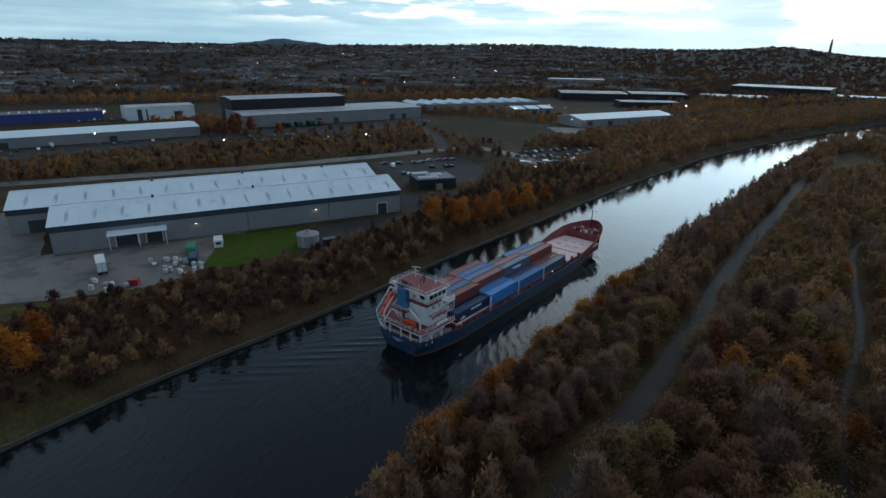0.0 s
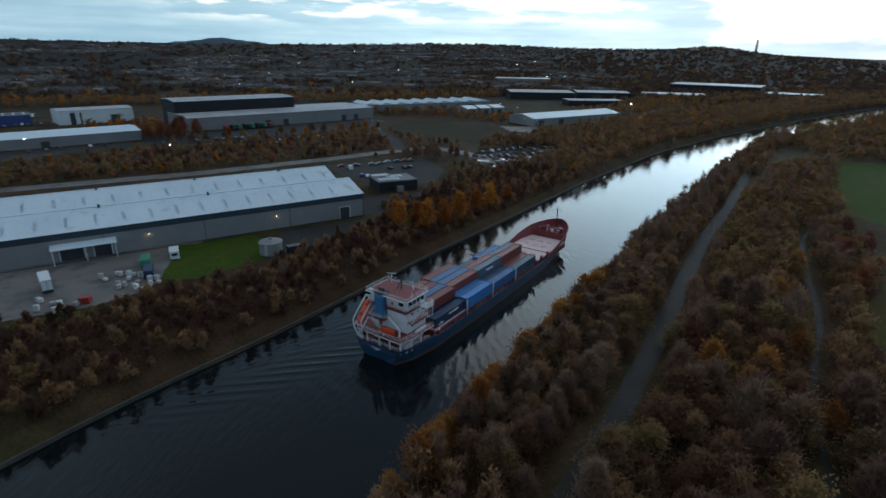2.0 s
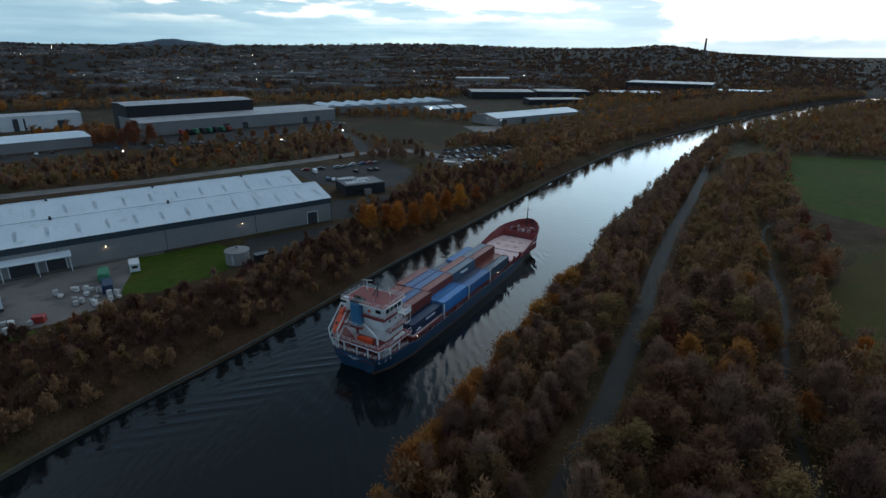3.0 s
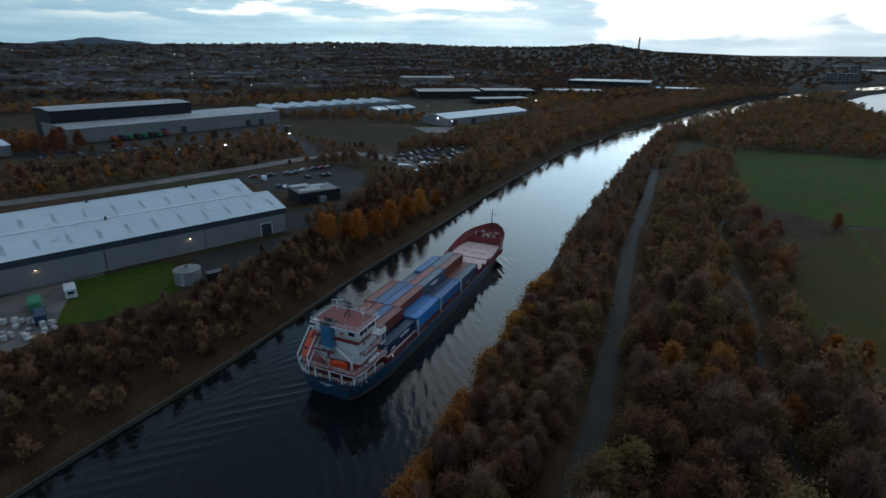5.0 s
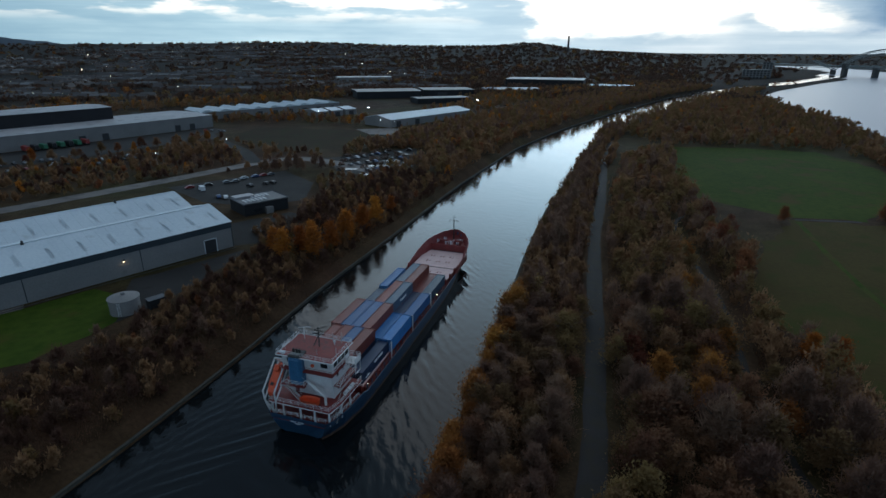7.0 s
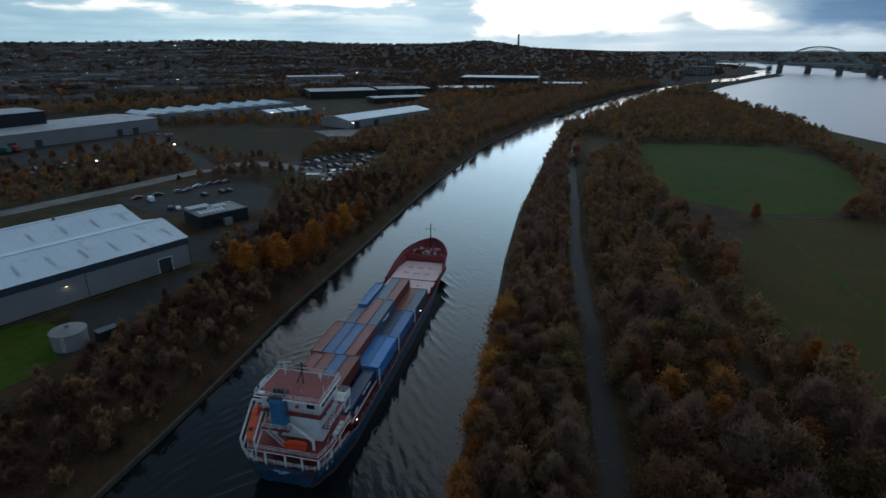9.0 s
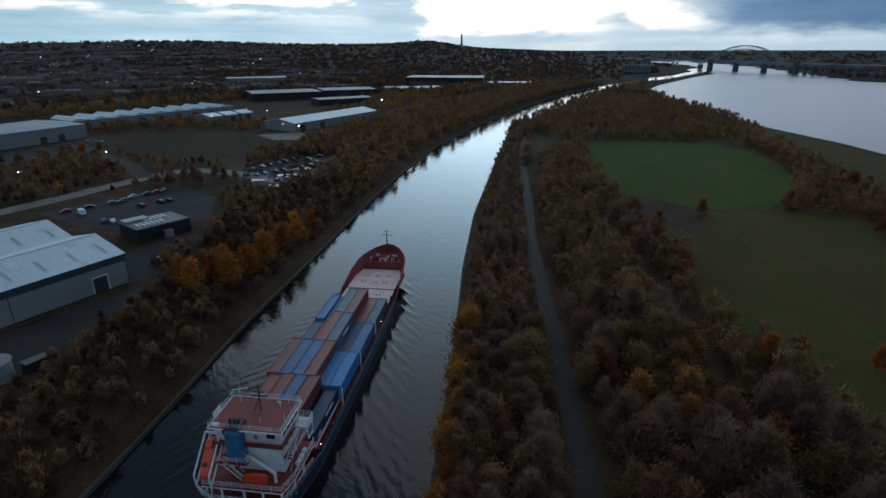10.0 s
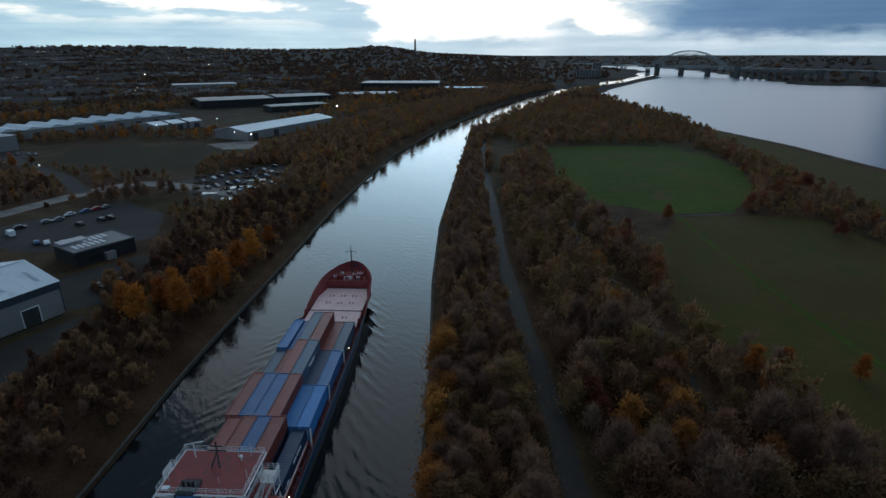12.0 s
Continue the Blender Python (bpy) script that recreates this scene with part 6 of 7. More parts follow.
tower_block(915, 1300, -35, 60, 22, 20, "riverside flats with white columns")
tower_block(990, 1330, -35, 22, 20, 36, "grey riverside tower block")


# ---- the town behind ----
def build_town():
    rng = np.random.RandomState(21)
    wv, wq, rv, rq, lv, lq = [], [], [], [], [], []

    def add(vs, qs, co, faces):
        n = sum(len(c) for c in vs)
        vs.append(co)
        qs.append(np.array(faces) + n)

    spots = []
    while len(spots) < 3600:
        # a short street: houses in a row on both sides, streets bend slowly across the hill
        az, r = math.radians(rng.uniform(-62, 27)), rng.uniform(930, 3500)
        x, y = r * math.sin(az), r * math.cos(az) + 20
        if wave(np.array(x), np.array(y), 0.006, 9) < -0.1 + 0.25 * (math.degrees(az) > 8) or (math.degrees(az) > 6 and r > 1900):
            continue
        a = 0.3 + 0.8 * float(wave(np.array(x), np.array(y), 0.0016, 3)) + (math.pi / 2) * (rng.rand() < 0.2)
        step = rng.choice([11.0, 17.0, 25.0])
        for k in range(rng.randint(4, 10)):
            for row in (0, 26):
                if rng.rand() < 0.85:
                    spots.append((x + math.cos(a) * k * step - math.sin(a) * row, y + math.sin(a) * k * step + math.cos(a) * row, a + rng.normal() * 0.03, step))
    P = np.array(spots)
    ok = (~inside(P[:, 0], P[:, 1], CANAL)) & (~inside(P[:, 0], P[:, 1], ESTUARY)) & (seg_dist(P[:, 0], P[:, 1], CANAL, True) > 120) & (seg_dist(P[:, 0], P[:, 1], ESTUARY, True) > 40)
    for g in OPEN_GROUND:
        ok &= ~inside(P[:, 0], P[:, 1], g)
    P = P[ok]
    Z = land_height(P[:, 0], P[:, 1])
    for (x, y, a, step), z in zip(P, Z):
        L, D, h, p = step - 3.0, 8.0, 5.0 + rng.uniform(-0.4, 0.5), 2.8
        ca, sa = math.cos(a), math.sin(a)

        def tr(pts):
            pts = np.array(pts, float)
            return np.stack([x + pts[:, 0] * ca - pts[:, 1] * sa, y + pts[:, 0] * sa + pts[:, 1] * ca, z - 0.5 + pts[:, 2]], 1)

        add(wv, wq, tr([(0, 0, 0), (L, 0, 0), (L, D, 0), (0, D, 0), (0, 0, h), (L, 0, h), (L, D, h), (0, D, h), (0, D / 2, h + p), (L, D / 2, h + p)]),
            [(0, 1, 5, 4), (2, 3, 7, 6), (1, 2, 6, 5), (3, 0, 4, 7), (5, 6, 9, 9), (7, 4, 8, 8)])
        add(rv, rq, tr([(-0.4, -0.5, h - 0.2), (L + 0.4, -0.5, h - 0.2), (L + 0.4, D / 2, h + p + 0.15), (-0.4, D / 2, h + p + 0.15), (L + 0.4, D + 0.5, h - 0.2), (-0.4, D + 0.5, h - 0.2)]), [(0, 1, 2, 3), (3, 2, 4, 5)])
    for nm, vs, qs, mat, label in (("town_houses", wv, wq, BRICK_FAR, "rows of small brick houses across the far town"), ("town_roofs", rv, rq, SLATE_FAR, "grey and brown slate roofs of the far town")):
        V, Q = np.concatenate(vs), np.concatenate(qs)
        me = bpy.data.meshes.new(nm)
        me.from_pydata(V.tolist(), [], [tuple(dict.fromkeys(q)) for q in Q.tolist()])
        me.materials.append(mat)
        tagged(new(nm, me), label, "houses", kind="stuff")
    # far lit lamps
    for i in range(80):
        k = rng.randint(len(P))
        c = np.array([P[k, 0] + 6, P[k, 1] - 6, Z[k] + 7])
        s = 0.22 + 0.00016 * float(np.hypot(P[k, 0], P[k, 1]))
        o = np.array([(s, 0, 0), (0, s, 0), (-s, 0, 0), (0, -s, 0), (0, 0, s), (0, 0, -s)])
        add(lv, lq, c + o, [(0, 1, 4, 4), (1, 2, 4, 4), (2, 3, 4, 4), (3, 0, 4, 4), (1, 0, 5, 5), (2, 1, 5, 5), (3, 2, 5, 5), (0, 3, 5, 5)])
    V, Q = np.concatenate(lv), np.concatenate(lq)
    me = bpy.data.meshes.new("town_lamps")
    me.from_pydata(V.tolist(), [], [tuple(dict.fromkeys(q)) for q in Q.tolist()])
    me.materials.append(LAMP_TOWN)
    tagged(new("town_lamps", me), "small lit street lamps across the far town", "lamps", kind="stuff")


build_town()


# ---- wake ----
def build_wake():
    xs, ys = np.arange(-34, 34.1, 0.45), np.arange(-52, 112, 0.45)
    X, Y = np.meshgrid(xs, ys)
    ax = np.abs(X)
    h = np.zeros_like(X)
    # bow waves: short feathered crests in echelon, drifting outward behind the bow; then finer trains along the sides
    for start, off, drift, w, amp, fx, fy, lam, fade in ((97, 7.6, 0.10, 1.2, 0.10, 0.80, 0.60, 2.9, 60), (97, 9.8, 0.125, 1.0, 0.05, 0.74, 0.67, 2.3, 60), (70, 8.4, 0.20, 2.2, 0.035, 0.96, 0.28, 2.0, 60), (40, 8.4, 0.24, 2.6, 0.035, 0.94, 0.34, 2.2, 60)):
        b = np.clip(start - Y, 0, None)
        c = off + b * drift
        band = np.exp(-((ax - c) / (w + b * 0.016)) ** 2) * (1 - np.exp(-b / 4)) * np.exp(-b / fade)
        wig = 0.5 * np.sin(Y * 0.21 + X * 0.1) + 0.3 * np.sin(Y * 0.53 - X * 0.3)
        sn = np.sin(2 * np.pi * (Y * fy + ax * fx) / lam + wig)
        h += 1.35 * amp * band * (sn + 0.25 * sn * np.abs(sn)) * (0.7 + 0.3 * np.sin(Y * 0.37 + ax))
    # stern waves
    sb = np.clip(6 - Y, 0, None)
    c = 6 + sb * 0.33
    h += 0.11 * np.exp(-((ax - c) / (2.5 + sb * 0.05)) ** 2) * (1 - np.exp(-sb / 3)) * np.exp(-sb / 40) * np.sin(2 * np.pi * (Y * 0.72 + ax * 0.7) / 2.8)
    h += 0.05 * np.exp(-(X / 6) ** 2) * (1 - np.exp(-sb / 3)) * np.exp(-sb / 30) * np.sin(2 * np.pi * Y / 5 + X * 0.5)
    edge = np.clip((34 - ax) / 6, 0, 1) * np.clip((Y + 52) / 10, 0, 1) * np.clip((112 - Y) / 8, 0, 1)
    Z = 0.02 + h * edge
    w, n = len(xs), len(ys)
    i = np.arange(w * n).reshape(n, w)
    q = np.stack([i[:-1, :-1], i[:-1, 1:], i[1:, 1:], i[1:, :-1]], -1).reshape(-1, 4)
    ca, sa, at = SHIP_AT[0][0], SHIP_AT[1][0], SHIP_AT.translation
    co = np.stack([at.x + X * ca - Y * sa, at.y + X * sa + Y * ca, Z], -1)
    ob = new("water_wake", arrays_mesh("water_wake", co.reshape(-1, 3), q, WATER, True))
    tagged(ob, "spreading wake ripples round the moving ship", "water", kind="structure")


build_wake()

# ---- trees ----
def crown_arrays(rng, height, spread, n, leaf, base=0.25, lobes=9, bare=False, twiggy=0.0):
    """Leaves and twigs as small blades, gathered round uneven lobes with gaps between them."""
    cs = []
    for i in range(lobes):
        a, rr = rng.uniform(0, 6.28), spread * math.sqrt(rng.uniform(0, 1)) * 0.72
        f = rng.uniform(0, 1)
        hh = height * (base + (1 - base) * (0.15 + 0.72 * f))
        taper = 1.05 - 0.75 * f
        cs.append((math.cos(a) * rr * taper, math.sin(a) * rr * taper, hh, spread * rng.uniform(0.30, 0.55) * (0.6 + 0.4 * taper)))
    cs = np.array(cs)
    pick = rng.randint(0, lobes, n)
    d = rng.normal(size=(n, 3))
    d /= np.linalg.norm(d, axis=1)[:, None]
    rad = cs[pick, 3] * np.clip(np.abs(rng.normal(0.25, 0.6, n)), 0.05, 1.9)
    c = cs[pick, :3] + d * rad[:, None] * np.array([1, 1, 1.15])
    c[:, 2] = np.clip(c[:, 2], height * base * 0.7, None)
    nrm = d + rng.normal(scale=0.6, size=(n, 3)) + np.array([0, 0, 0.35])
    nrm /= np.linalg.norm(nrm, axis=1)[:, None]
    u = np.cross(nrm, rng.normal(size=(n, 3)))
    u /= np.linalg.norm(u, axis=1)[:, None]
    v = np.cross(nrm, u)
    if twiggy:
        # twigs and hanging leaves follow the upward sweep of the branches
        g = d * 0.5 + np.array([0, 0, 1.0]) + rng.normal(scale=0.45, size=(n, 3))
        g /= np.linalg.norm(g, axis=1)[:, None]
        u = u * (1 - twiggy) + g * twiggy
        u /= np.linalg.norm(u, axis=1)[:, None]
        v = np.cross(u, rng.normal(size=(n, 3)))
        v /= np.linalg.norm(v, axis=1)[:, None]
    s = leaf * rng.uniform(0.6, 1.4, n)[:, None]
    if bare:
        u, v = u * s * 2.2, v * s * 0.20
    else:
        u, v = u * s * (1 + 0.6 * twiggy), v * s * rng.uniform(0.6, 1.0, n)[:, None] * (1 - 0.45 * twiggy)
    tri = np.stack([c - u * 0.8 - v, c - u * 0.5 + v, c + u * 1.2], 1)
    return tri.reshape(-1, 3)


def leaves_for(nv):
    return np.arange(nv, dtype=np.int32).reshape(-1, 3)


def trunk_bmesh(rng, height, r, limbs=6, spread=2.0):
    bm = bmesh.new()
    lean = Vector((rng.uniform(-0.4, 0.4), rng.uniform(-0.4, 0.4), 0))
    mid = Vector((0, 0, height * 0.4)) + lean * 0.5
    top = Vector((0, 0, height * 0.82)) + lean
    add_rod(bm, (0, 0, -0.4), mid, r, r * 0.7, 6)
    add_rod(bm, mid, top, r * 0.7, r * 0.15, 5)
    for i in range(limbs):
        a = rng.uniform(0, 6.28)
        h = height * rng.uniform(0.25, 0.6)
        s = Vector((0, 0, h)) + lean * (h / height)
        e = s + Vector((math.cos(a) * spread * 0.75, math.sin(a) * spread * 0.75, height * rng.uniform(0.15, 0.3)))
        add_rod(bm, s, e, r * 0.4, r * 0.08, 4)
    return bm


# material, label, height and spread
TREE_KINDS = {
    "brown": (LEAF_BROWN, "leafy brown autumn tree among scrub on the bank", (8, 3.6)),
    "olive": (LEAF_OLIVE, "dull olive broadleaf tree in late autumn leaf", (9, 3.9)),
    "gold": (LEAF_GOLD, "golden orange autumn tree with a ragged crown", (9, 3.2)),
    "rust": (LEAF_RUST, "rust red autumn tree with thinning leaves", (8, 3.0)),
    "scrub": (LEAF_SCRUB, "low reddish brown scrub on the canal bank", (8, 3.6)),
    "bare": (LEAF_BARE, "grey bare winter tree with fine upright twigs", (10, 3.2)),
    "amber": (LEAF_AMBER, "amber brown autumn tree leaning over the canal edge", (8, 3.2)),
}
SWEEP = {"brown": 0.75, "scrub": 0.8, "bare": 0.92, "olive": 0.5, "amber": 0.6, "gold": 0.35, "rust": 0.45}
PROTO = {}


def make_protos():
    for ki, (key, (mat, label, (h, sp))) in enumerate(TREE_KINDS.items()):
        for v in range(3):
            rng = np.random.RandomState(100 + ki * 10 + v)
            bare = key == "bare"
            co = crown_arrays(rng, h, sp * rng.uniform(0.9, 1.15), 3300, 0.175 if not bare else 0.25, 0.06, 44, bare, SWEEP[key])
            PROTO[key, v] = (trunk_bmesh(random.Random(ki * 7 + v), h, 0.16, 7, sp), arrays_mesh("crown", co, leaves_for(len(co)), mat))


make_protos()
TRUNKS = {}


def plant(key, v, x, y, z, scale, turn, wide=1.0):
    bm, crown = PROTO[key, v]
    if (key, v) not in TRUNKS:
        me = bpy.data.meshes.new("trunk")
        bm.to_mesh(me)
        me.materials.append(BARK)
        TRUNKS[key, v] = me
    tree = empty("tree", pose(x, y, z, 0, 0, turn) @ Matrix.Diagonal((scale * wide, scale * wide, scale, 1)), TREE_KINDS[key][1], "tree", "autumn trees")
    for nm, me in (("trunk", TRUNKS[key, v]), ("crown", crown)):
        ob = new(nm, me)
        ob.parent = tree
    return tree


def clear_of(px, py):
    """How far each place is from water, paths and open or built ground: True where a tree may stand."""
    ok = ~inside(px, py, CANAL) & ~inside(px, py, ESTUARY)
    ok &= seg_dist(px, py, CANAL, True) > 3.0
    ok &= seg_dist(px, py, ESTUARY, True) > np.where(py < 430, 30.0, np.where(py < 760, 14.0, 6.0))
    ok &= (seg_dist(px, py, PATH_A) > 2.5) & (seg_dist(px, py, PATH_B) > 3.0)
    for road in ROADS:
        ok &= seg_dist(px, py, road) > 6.5
    for pts in OPEN_GROUND:
        ok &= ~inside(px, py, pts)
    return ok


def scatter(rng, poly, spacing):
    P = np.array(poly)
    (x0, y0), (x1, y1) = P.min(0), P.max(0)
    gx, gy = np.meshgrid(np.arange(x0, x1, spacing), np.arange(y0, y1, spacing))
    px = gx.ravel() + rng.uniform(-0.5, 0.5, gx.size) * spacing
    py = gy.ravel() + rng.uniform(-0.5, 0.5, gx.size) * spacing
    k = inside(px, py, poly)
    px, py = px[k], py[k]
    k = clear_of(px, py)
    return px[k], py[k]


def offset_line(pts, d):
    out = []
    for i, p in enumerate(pts):
        a, b = Vector(pts[max(i - 1, 0)]), Vector(pts[min(i + 1, len(pts) - 1)])
        t = (b - a).normalized()
        out.append((p[0] - t.y * d, p[1] + t.x * d))
    return out


# woods: outline, spacing, height range, shares of brown, olive, gold, rust, bare
WOODS = []


def wood(outline, spacing, heights, shares):
    WOODS.append((outline, spacing, heights, shares))


wood(LEFT_BANK[2:10] + offset_line(LEFT_BANK, 46)[2:10][::-1], 3.9, (0.28, 0.62), (0.34, 0.05, 0.0, 0.03, 0.06, 0.52))
wood(LEFT_BANK[9:15] + offset_line(LEFT_BANK, 95)[9:15][::-1], 6.3, (0.6, 1.1), (0.56, 0.24, 0.02, 0.03, 0.15))
wood([(-36, 46)] + RIGHT_BANK[3:10] + offset_line(RIGHT_BANK, -20)[3:10][::-1] + [(-16, 36)], 4.0, (0.55, 0.95), (0.50, 0.16, 0.0, 0.0, 0.34))
wood([(-6, 48), (0, 60), (30, 120), (60, 190), (100, 270), (140, 340), (200, 390), (180, 350), (150, 300), (130, 250), (120, 225), (100, 170), (82, 140), (72, 100), (62, 76), (56, 50)], 5.2, (0.6, 1.15), (0.46, 0.32, 0.0, 0.03, 0.19))
wood([(72, 84), (104, 80), (120, 96), (104, 116), (84, 112)], 7.0, (0.35, 0.7), (0.5, 0.3, 0.0, 0.1, 0.1))
wood([(164, 140), (166, 162), (160, 175), (174, 202), (216, 226), (262, 272), (280, 296), (296, 336), (330, 361), (323, 332), (296, 284), (270, 247), (245, 202), (224, 174), (196, 136)], 5.6, (0.6, 1.0), (0.60, 0.20, 0.0, 0.14, 0.06))
wood([(190, 390), (240, 378), (300, 352), (336, 350), (380, 400), (434, 498), (494, 645), (584, 825), (700, 930), (600, 890), (505, 795), (310, 612), (192, 480)], 7.5, (0.6, 1.05), (0.54, 0.34, 0.01, 0.04, 0.07))
wood([(-330, 150), (-240, 225), (-120, 332), (-66, 345), (-40, 372), (-66, 412), (-110, 445), (-152, 405), (-190, 380), (-240, 330), (-300, 290), (-360, 200)], 6.2, (0.25, 0.7), (0.5, 0.16, 0.02, 0.05, 0.07, 0.3))
wood([(-46, 236), (-30, 262), (-20, 300), (-34, 320), (-46, 310), (-40, 270), (-50, 245)], 4.6, (0.3, 0.75), (0.55, 0.15, 0.0, 0.03, 0.07, 0.2))
wood([(-30, 405), (40, 400), (110, 480), (90, 500), (30, 478), (16, 460), (-10, 430)], 5.5, (0.4, 0.9), (0.55, 0.15, 0.02, 0.04, 0.24))
# belts between and behind the estates
wood([(-300, 140), (-240, 205), (-175, 262), (-120, 312), (-128, 322), (-190, 285), (-300, 235), (-360, 190)], 8.0, (0.5, 0.9), (0.5, 0.32, 0.08, 0.08, 0.02))
wood([(-262, 372), (-225, 392), (-205, 420), (-230, 400), (-275, 398), (-320, 420), (-330, 385), (-290, 350)], 7.0, (0.8, 1.4), (0.2, 0.15, 0.2, 0.4, 0.05))
wood([(-150, 400), (-125, 380), (-100, 395), (-118, 440), (-146, 500), (-156, 470)], 10.0, (0.6, 0.9), (0.6, 0.2, 0.1, 0.1, 0.0))
wood([(-160, 560), (-60, 540), (10, 520), (0, 560), (-40, 580), (-70, 585), (-30, 640), (-140, 590), (-180, 580)], 9.0, (0.6, 1.0), (0.5, 0.26, 0.1, 0.1, 0.04))
wood([(-90, 400), (-20, 410), (30, 400), (60, 440), (20, 470), (-10, 430), (-80, 415)], 9.0, (0.6, 1.0), (0.5, 0.2, 0.0, 0.05, 0.25))
wood([(-620, 470), (-460, 560), (-300, 650), (-200, 700), (-60, 800), (-40, 840), (-220, 760), (-320, 700), (-480, 620), (-640, 520)], 9.5, (0.8, 1.3), (0.5, 0.3, 0.14, 0.04, 0.02))
wood([(20, 560), (130, 640), (230, 760), (380, 900), (560, 1050), (520, 1080), (380, 1000), (180, 860), (120, 800), (100, 700), (60, 640)], 11.0, (0.7, 1.2), (0.5, 0.34, 0.1, 0.02, 0.04))
ORANGE_TREES = [(-48, 197, 1.25), (-43, 203, 1.12), (-38, 196, 1.31), (-33, 205, 1.19), (-28, 212, 1.38), (-22, 222, 1.25), (-17, 232, 1.31), (-40, 212, 1.00), (-52, 206, 1.00), (-10, 246, 0.88), (-108, 87, 1.1), (-104, 80, 1.0), (-111, 82, 0.9)]
JUNCTION_TREES = [(-55, 336, 0.8), (-62, 337, 0.9), (-69, 337, 0.85), (-48, 350, 0.8), (-58, 343, 0.9), (-75, 341, 0.7), (-44, 340, 0.75)]
RUST_TREES = [(-264, 374, 1.7), (-256, 382, 1.9), (-271, 382, 1.6), (-248, 374, 1.5), (-243, 386, 1.7), (-259, 393, 1.9), (-266, 364, 1.4), (-252, 366, 1.3)]
ROW_TREES = [(-240 + 112 * k / 17 + (k * 37 % 7 - 3), 358 + 104 * k / 17 + (k * 23 % 5 - 2), 0.6 + 0.06 * (k * 5 % 7)) for k in range(18)]
RUST_NEAR = [(114, 216, 1.1), (113, 200, 1.0), (99, 186, 1.2), (144, 211, 0.9), (98, 171, 1.0), (86, 157, 1.0), (186, 206, 1.1), (225, 221, 1.0), (243, 220, 1.2), (186, 168, 0.9), (104, 192, 0.9), (92, 164, 1.1)]
GOLD_NEAR = [(74, 117, 0.85), (77.5, 113, 0.9), (71, 112, 0.6), (92, 106, 0.75)]
AMBER_NEAR = [(44.6, 109.4, 1.15), (35.6, 112, 1.1), (40, 104, 1.0), (48, 116, 0.9), (64, 150, 1.0), (80, 176, 1.0), (56, 122, 1.0), (51, 96, 0.85)]
AMBER_BANK = [(-21 + 41.5 * k / 29 + (k * 29 % 5 - 2) * 0.45, 72 + 88 * k / 29 + (k * 17 % 7 - 3) * 0.4, 0.74 + 0.075 * (k * 5 % 6)) for k in range(30)]
BARE_NEAR = [(52.3, 137, 1.35), (57, 131, 1.2), (37.7, 97, 1.2), (43, 92, 1.1), (49, 145, 1.1), (33, 103, 1.0), (62, 138, 1.1)]


def share6(shares):
    """Shares given as brown, olive, gold, rust, bare and, last, scrub; in the order of the kinds."""
    b, o, g, r, n = shares[:5]
    k = shares[5] if len(shares) > 5 else 0.0
    a = np.array([b, o, g, r, k, n, 0.0])
    return a / a.sum()


NEAR_TREES = 165


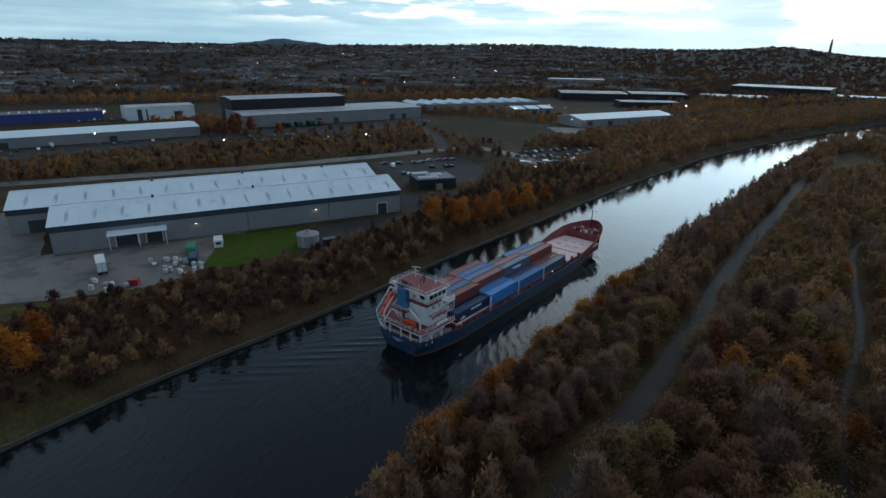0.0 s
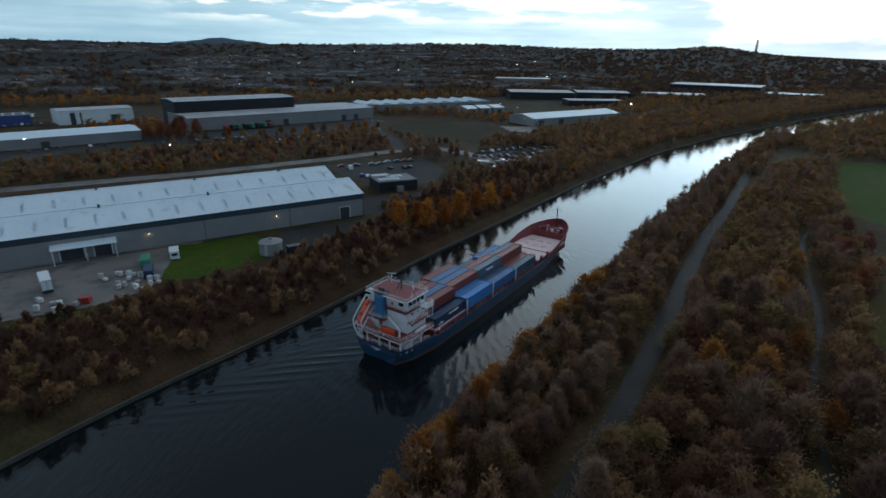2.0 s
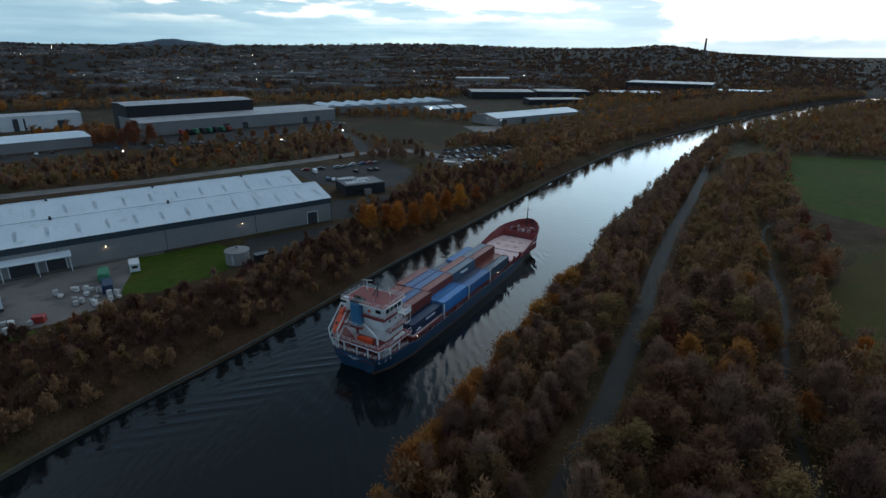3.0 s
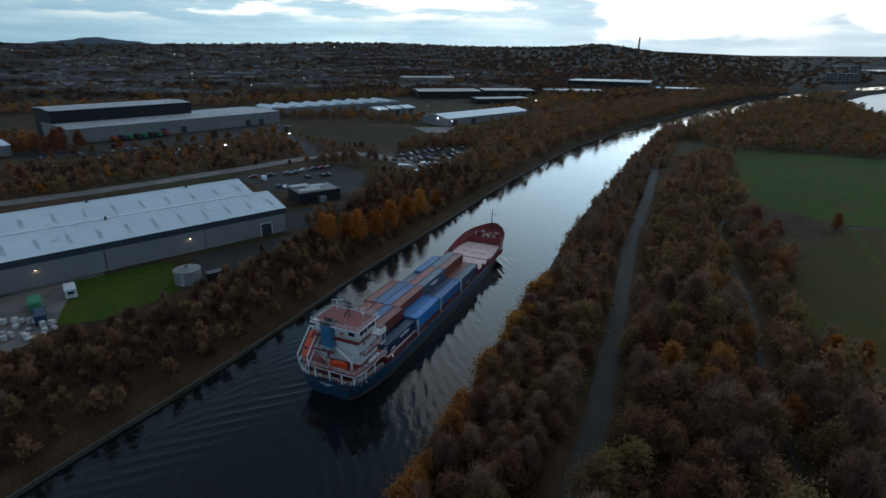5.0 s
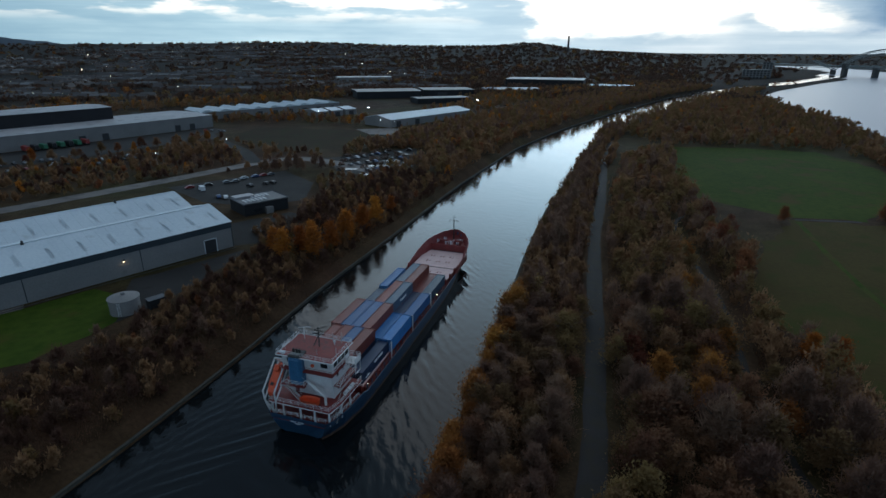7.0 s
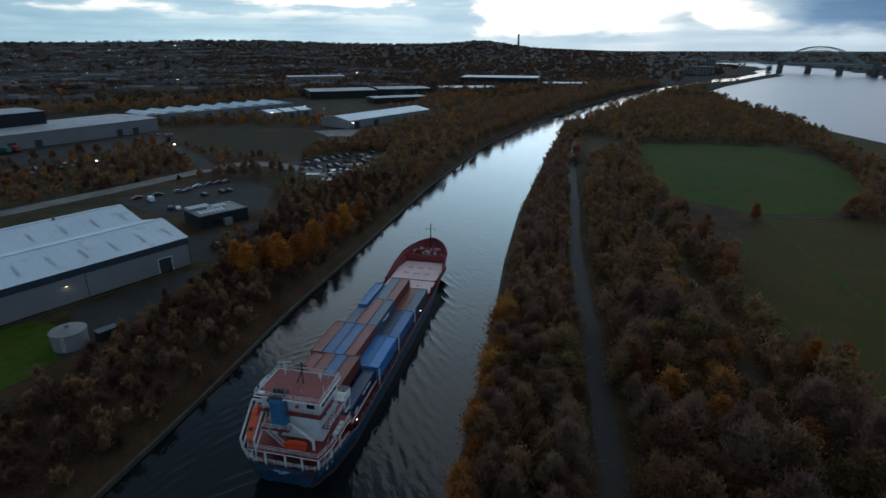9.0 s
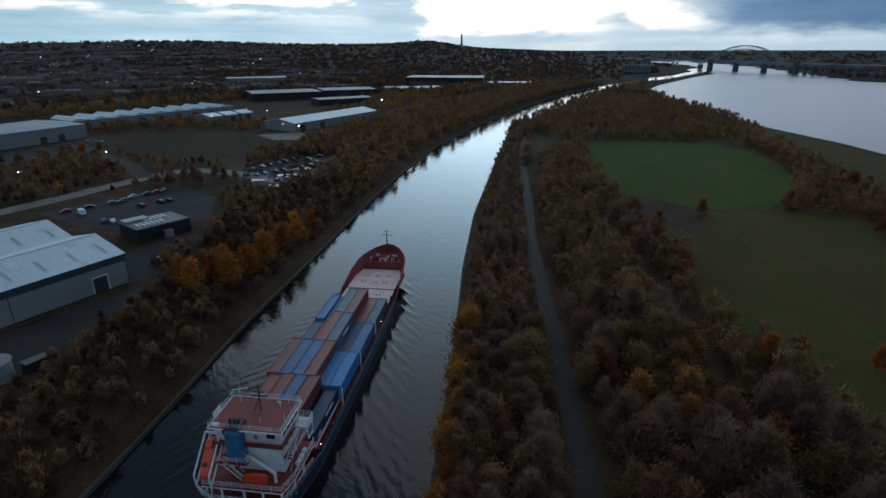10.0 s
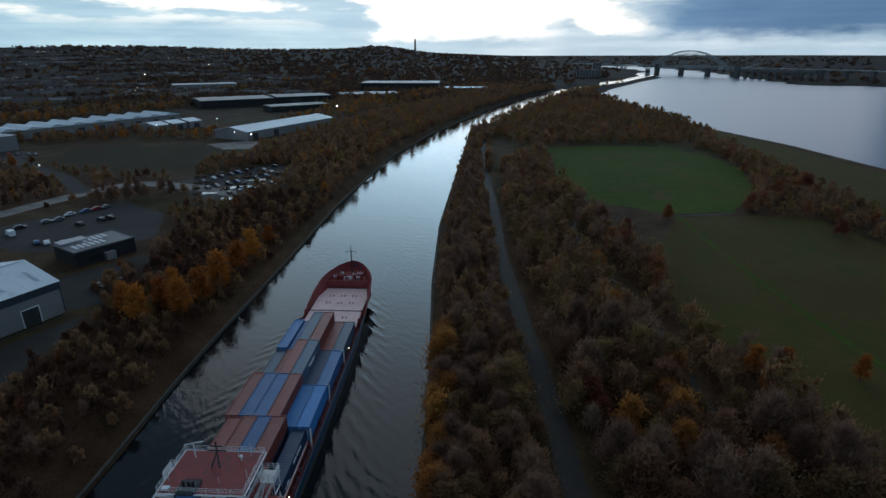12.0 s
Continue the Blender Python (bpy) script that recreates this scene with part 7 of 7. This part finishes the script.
def plant_woods():
    rng = np.random.RandomState(7)
    keys = list(TREE_KINDS)
    spots = []
    for poly, step, (h0, h1), shares in WOODS:
        px, py = scatter(rng, poly, step)
        for x, y in zip(px, py):
            spots.append((x, y, keys[rng.choice(7, p=share6(shares))], rng.uniform(h0, h1)))
    for x, y, s in ORANGE_TREES:
        plant("gold", rng.randint(3), x, y, float(land_height(x, y)), s, rng.uniform(0, 360), 1.15)
    for x, y, s in RUST_TREES:
        plant("rust", rng.randint(3), x, y, LAND, s, rng.uniform(0, 360), 1.0)
    for i, (x, y, s) in enumerate(ROW_TREES):
        plant(("brown", "brown", "olive", "rust", "gold", "brown")[i % 6], rng.randint(3), x, y, LAND, s, rng.uniform(0, 360), 1.2)
    for x, y, s in RUST_NEAR:
        plant("rust", rng.randint(3), x, y, LAND, s, rng.uniform(0, 360), 1.1)
    for x, y, s in GOLD_NEAR:
        plant("gold", rng.randint(3), x, y, LAND, s, rng.uniform(0, 360), 1.1)
    for key, spots_near in (("amber", AMBER_NEAR), ("amber", AMBER_BANK), ("bare", BARE_NEAR), ("bare", JUNCTION_TREES)):
        for x, y, s in spots_near:
            plant(key, rng.randint(3), x, y, float(land_height(x, y)), s, rng.uniform(0, 360), 1.15)
    for k in range(30):
        f = k / 29
        x, y = 36 + 66 * f + rng.uniform(-1, 1), 192 + 128 * f + rng.uniform(-2, 2)
        plant("bare", rng.randint(3), x + 4.5, y - 2.5, float(land_height(x + 4.5, y - 2.5)), rng.uniform(0.75, 1.15), rng.uniform(0, 360), 0.9)
    # the stretch of wood by the ship and the near path stands as single trees, the rest is one mass of woodland
    order = sorted(spots, key=lambda s: math.hypot(s[0] - 20, s[1] - 105))
    for x, y, key, s in order[:NEAR_TREES]:
        z = float(land_height(x, y))
        plant(key, rng.randint(3), x, y, z, s, rng.uniform(0, 360), rng.uniform(1.05, 1.5))
    rest = {k: [] for k in keys}
    zs = land_height(np.array([s[0] for s in order[NEAR_TREES:]]), np.array([s[1] for s in order[NEAR_TREES:]]))
    for (x, y, key, s), z in zip(order[NEAR_TREES:], zs):
        h, sp = TREE_KINDS[key][2]
        far = math.hypot(x, y) > 330
        n, leaf = (90, 0.72) if far else ((430, 0.32) if math.hypot(x, y) < 230 else (240, 0.40))
        co = crown_arrays(rng, h * s, sp * s * rng.uniform(0.95, 1.3), n, leaf * (0.6 + 0.5 * s), 0.08, 12, key == "bare" and not far, SWEEP[key])
        rest[key].append(co + np.array([x, y, z]))
    for key, blocks in rest.items():
        if blocks:
            co = np.concatenate(blocks)
            tagged(new("woodland_" + key, arrays_mesh("woodland", co, leaves_for(len(co)), TREE_KINDS[key][0])), "mass of " + key + " autumn woodland along the banks", "woodland", kind="stuff")

    # upright brush and saplings that close the ground between the trees
    brush = []
    for poly, step, top in ((WOODS[0][0], 0.42, 1.5), (WOODS[2][0], 0.34, 2.6), (WOODS[3][0], 0.5, 2.2)):
        px, py = scatter(rng, poly, step)
        near = py < 330
        px, py = px[near], py[near]
        clump = 0.55 + 0.45 * wave(px, py, 0.35, 6) + 0.25 * wave(px, py, 1.1, 8)
        keep = clump > 0.2
        px, py, clump = px[keep], py[keep], clump[keep]
        m = len(px)
        z = land_height(px, py) + np.abs(rng.normal(0.3, 0.6, m)) * top * clump
        base = np.stack([px, py, z], 1)
        g = rng.normal(scale=0.38, size=(m, 3)) + np.array([0, 0, 1.0])
        g *= (top * rng.uniform(0.3, 0.7, m) / np.linalg.norm(g, axis=1))[:, None]
        a = rng.uniform(0, 6.28, m)
        v = np.stack([np.cos(a), np.sin(a), np.zeros(m)], 1) * rng.uniform(0.05, 0.14, m)[:, None]
        brush.append(np.stack([base - v, base + v, base + g], 1).reshape(-1, 3))
    co = np.concatenate(brush)
    tagged(new("brush", arrays_mesh("brush", co, leaves_for(len(co)), LEAF_BRUSH)), "dense brown brush and saplings under the bank trees", "undergrowth", kind="stuff")

    # trees scattered through the far town and over the ridge
    n = 7200
    az, r = np.radians(np.where(rng.rand(n) < 0.35, rng.uniform(-10, 32, n), rng.uniform(-66, 60, n))), 820 + 3480 * rng.rand(n) ** 1.35
    px, py = r * np.sin(az), r * np.cos(az) + 20
    k = ~inside(px, py, CANAL) & ~inside(px, py, ESTUARY) & (seg_dist(px, py, CANAL, True) > 20) & (seg_dist(px, py, ESTUARY, True) > 12)
    for g in OPEN_GROUND:
        k &= ~inside(px, py, g)
    px, py, r = px[k], py[k], r[k]
    blocks = {"far": [], "brown": [], "olive": [], "amber": []}
    for x, y, z, rr in zip(px, py, land_height(px, py), r):
        key = rng.choice(("far", "far", "far", "far", "brown", "olive", "amber"), p=(0.3, 0.2, 0.2, 0.1, 0.1, 0.08, 0.02))
        g = rng.uniform(0.8, 1.5)
        for c in range(rng.randint(1, 4)):
            co = crown_arrays(rng, 7 * g, 7.5 * g, 36, 1.25 + rr * 0.0003, 0.02, 8)
            blocks[key].append(co + np.array([x + rng.normal() * 7 * (c > 0), y + rng.normal() * 7 * (c > 0), z - 0.5]))
    for key, bl in blocks.items():
        co = np.concatenate(bl)
        tagged(new("distant_trees_" + key, arrays_mesh("distant_trees", co, leaves_for(len(co)), LEAF_FAR if key == "far" else TREE_KINDS[key][0])), "distant " + ("dull brown" if key == "far" else key) + " trees among the town and on the ridge", "woodland", kind="stuff")


plant_woods()
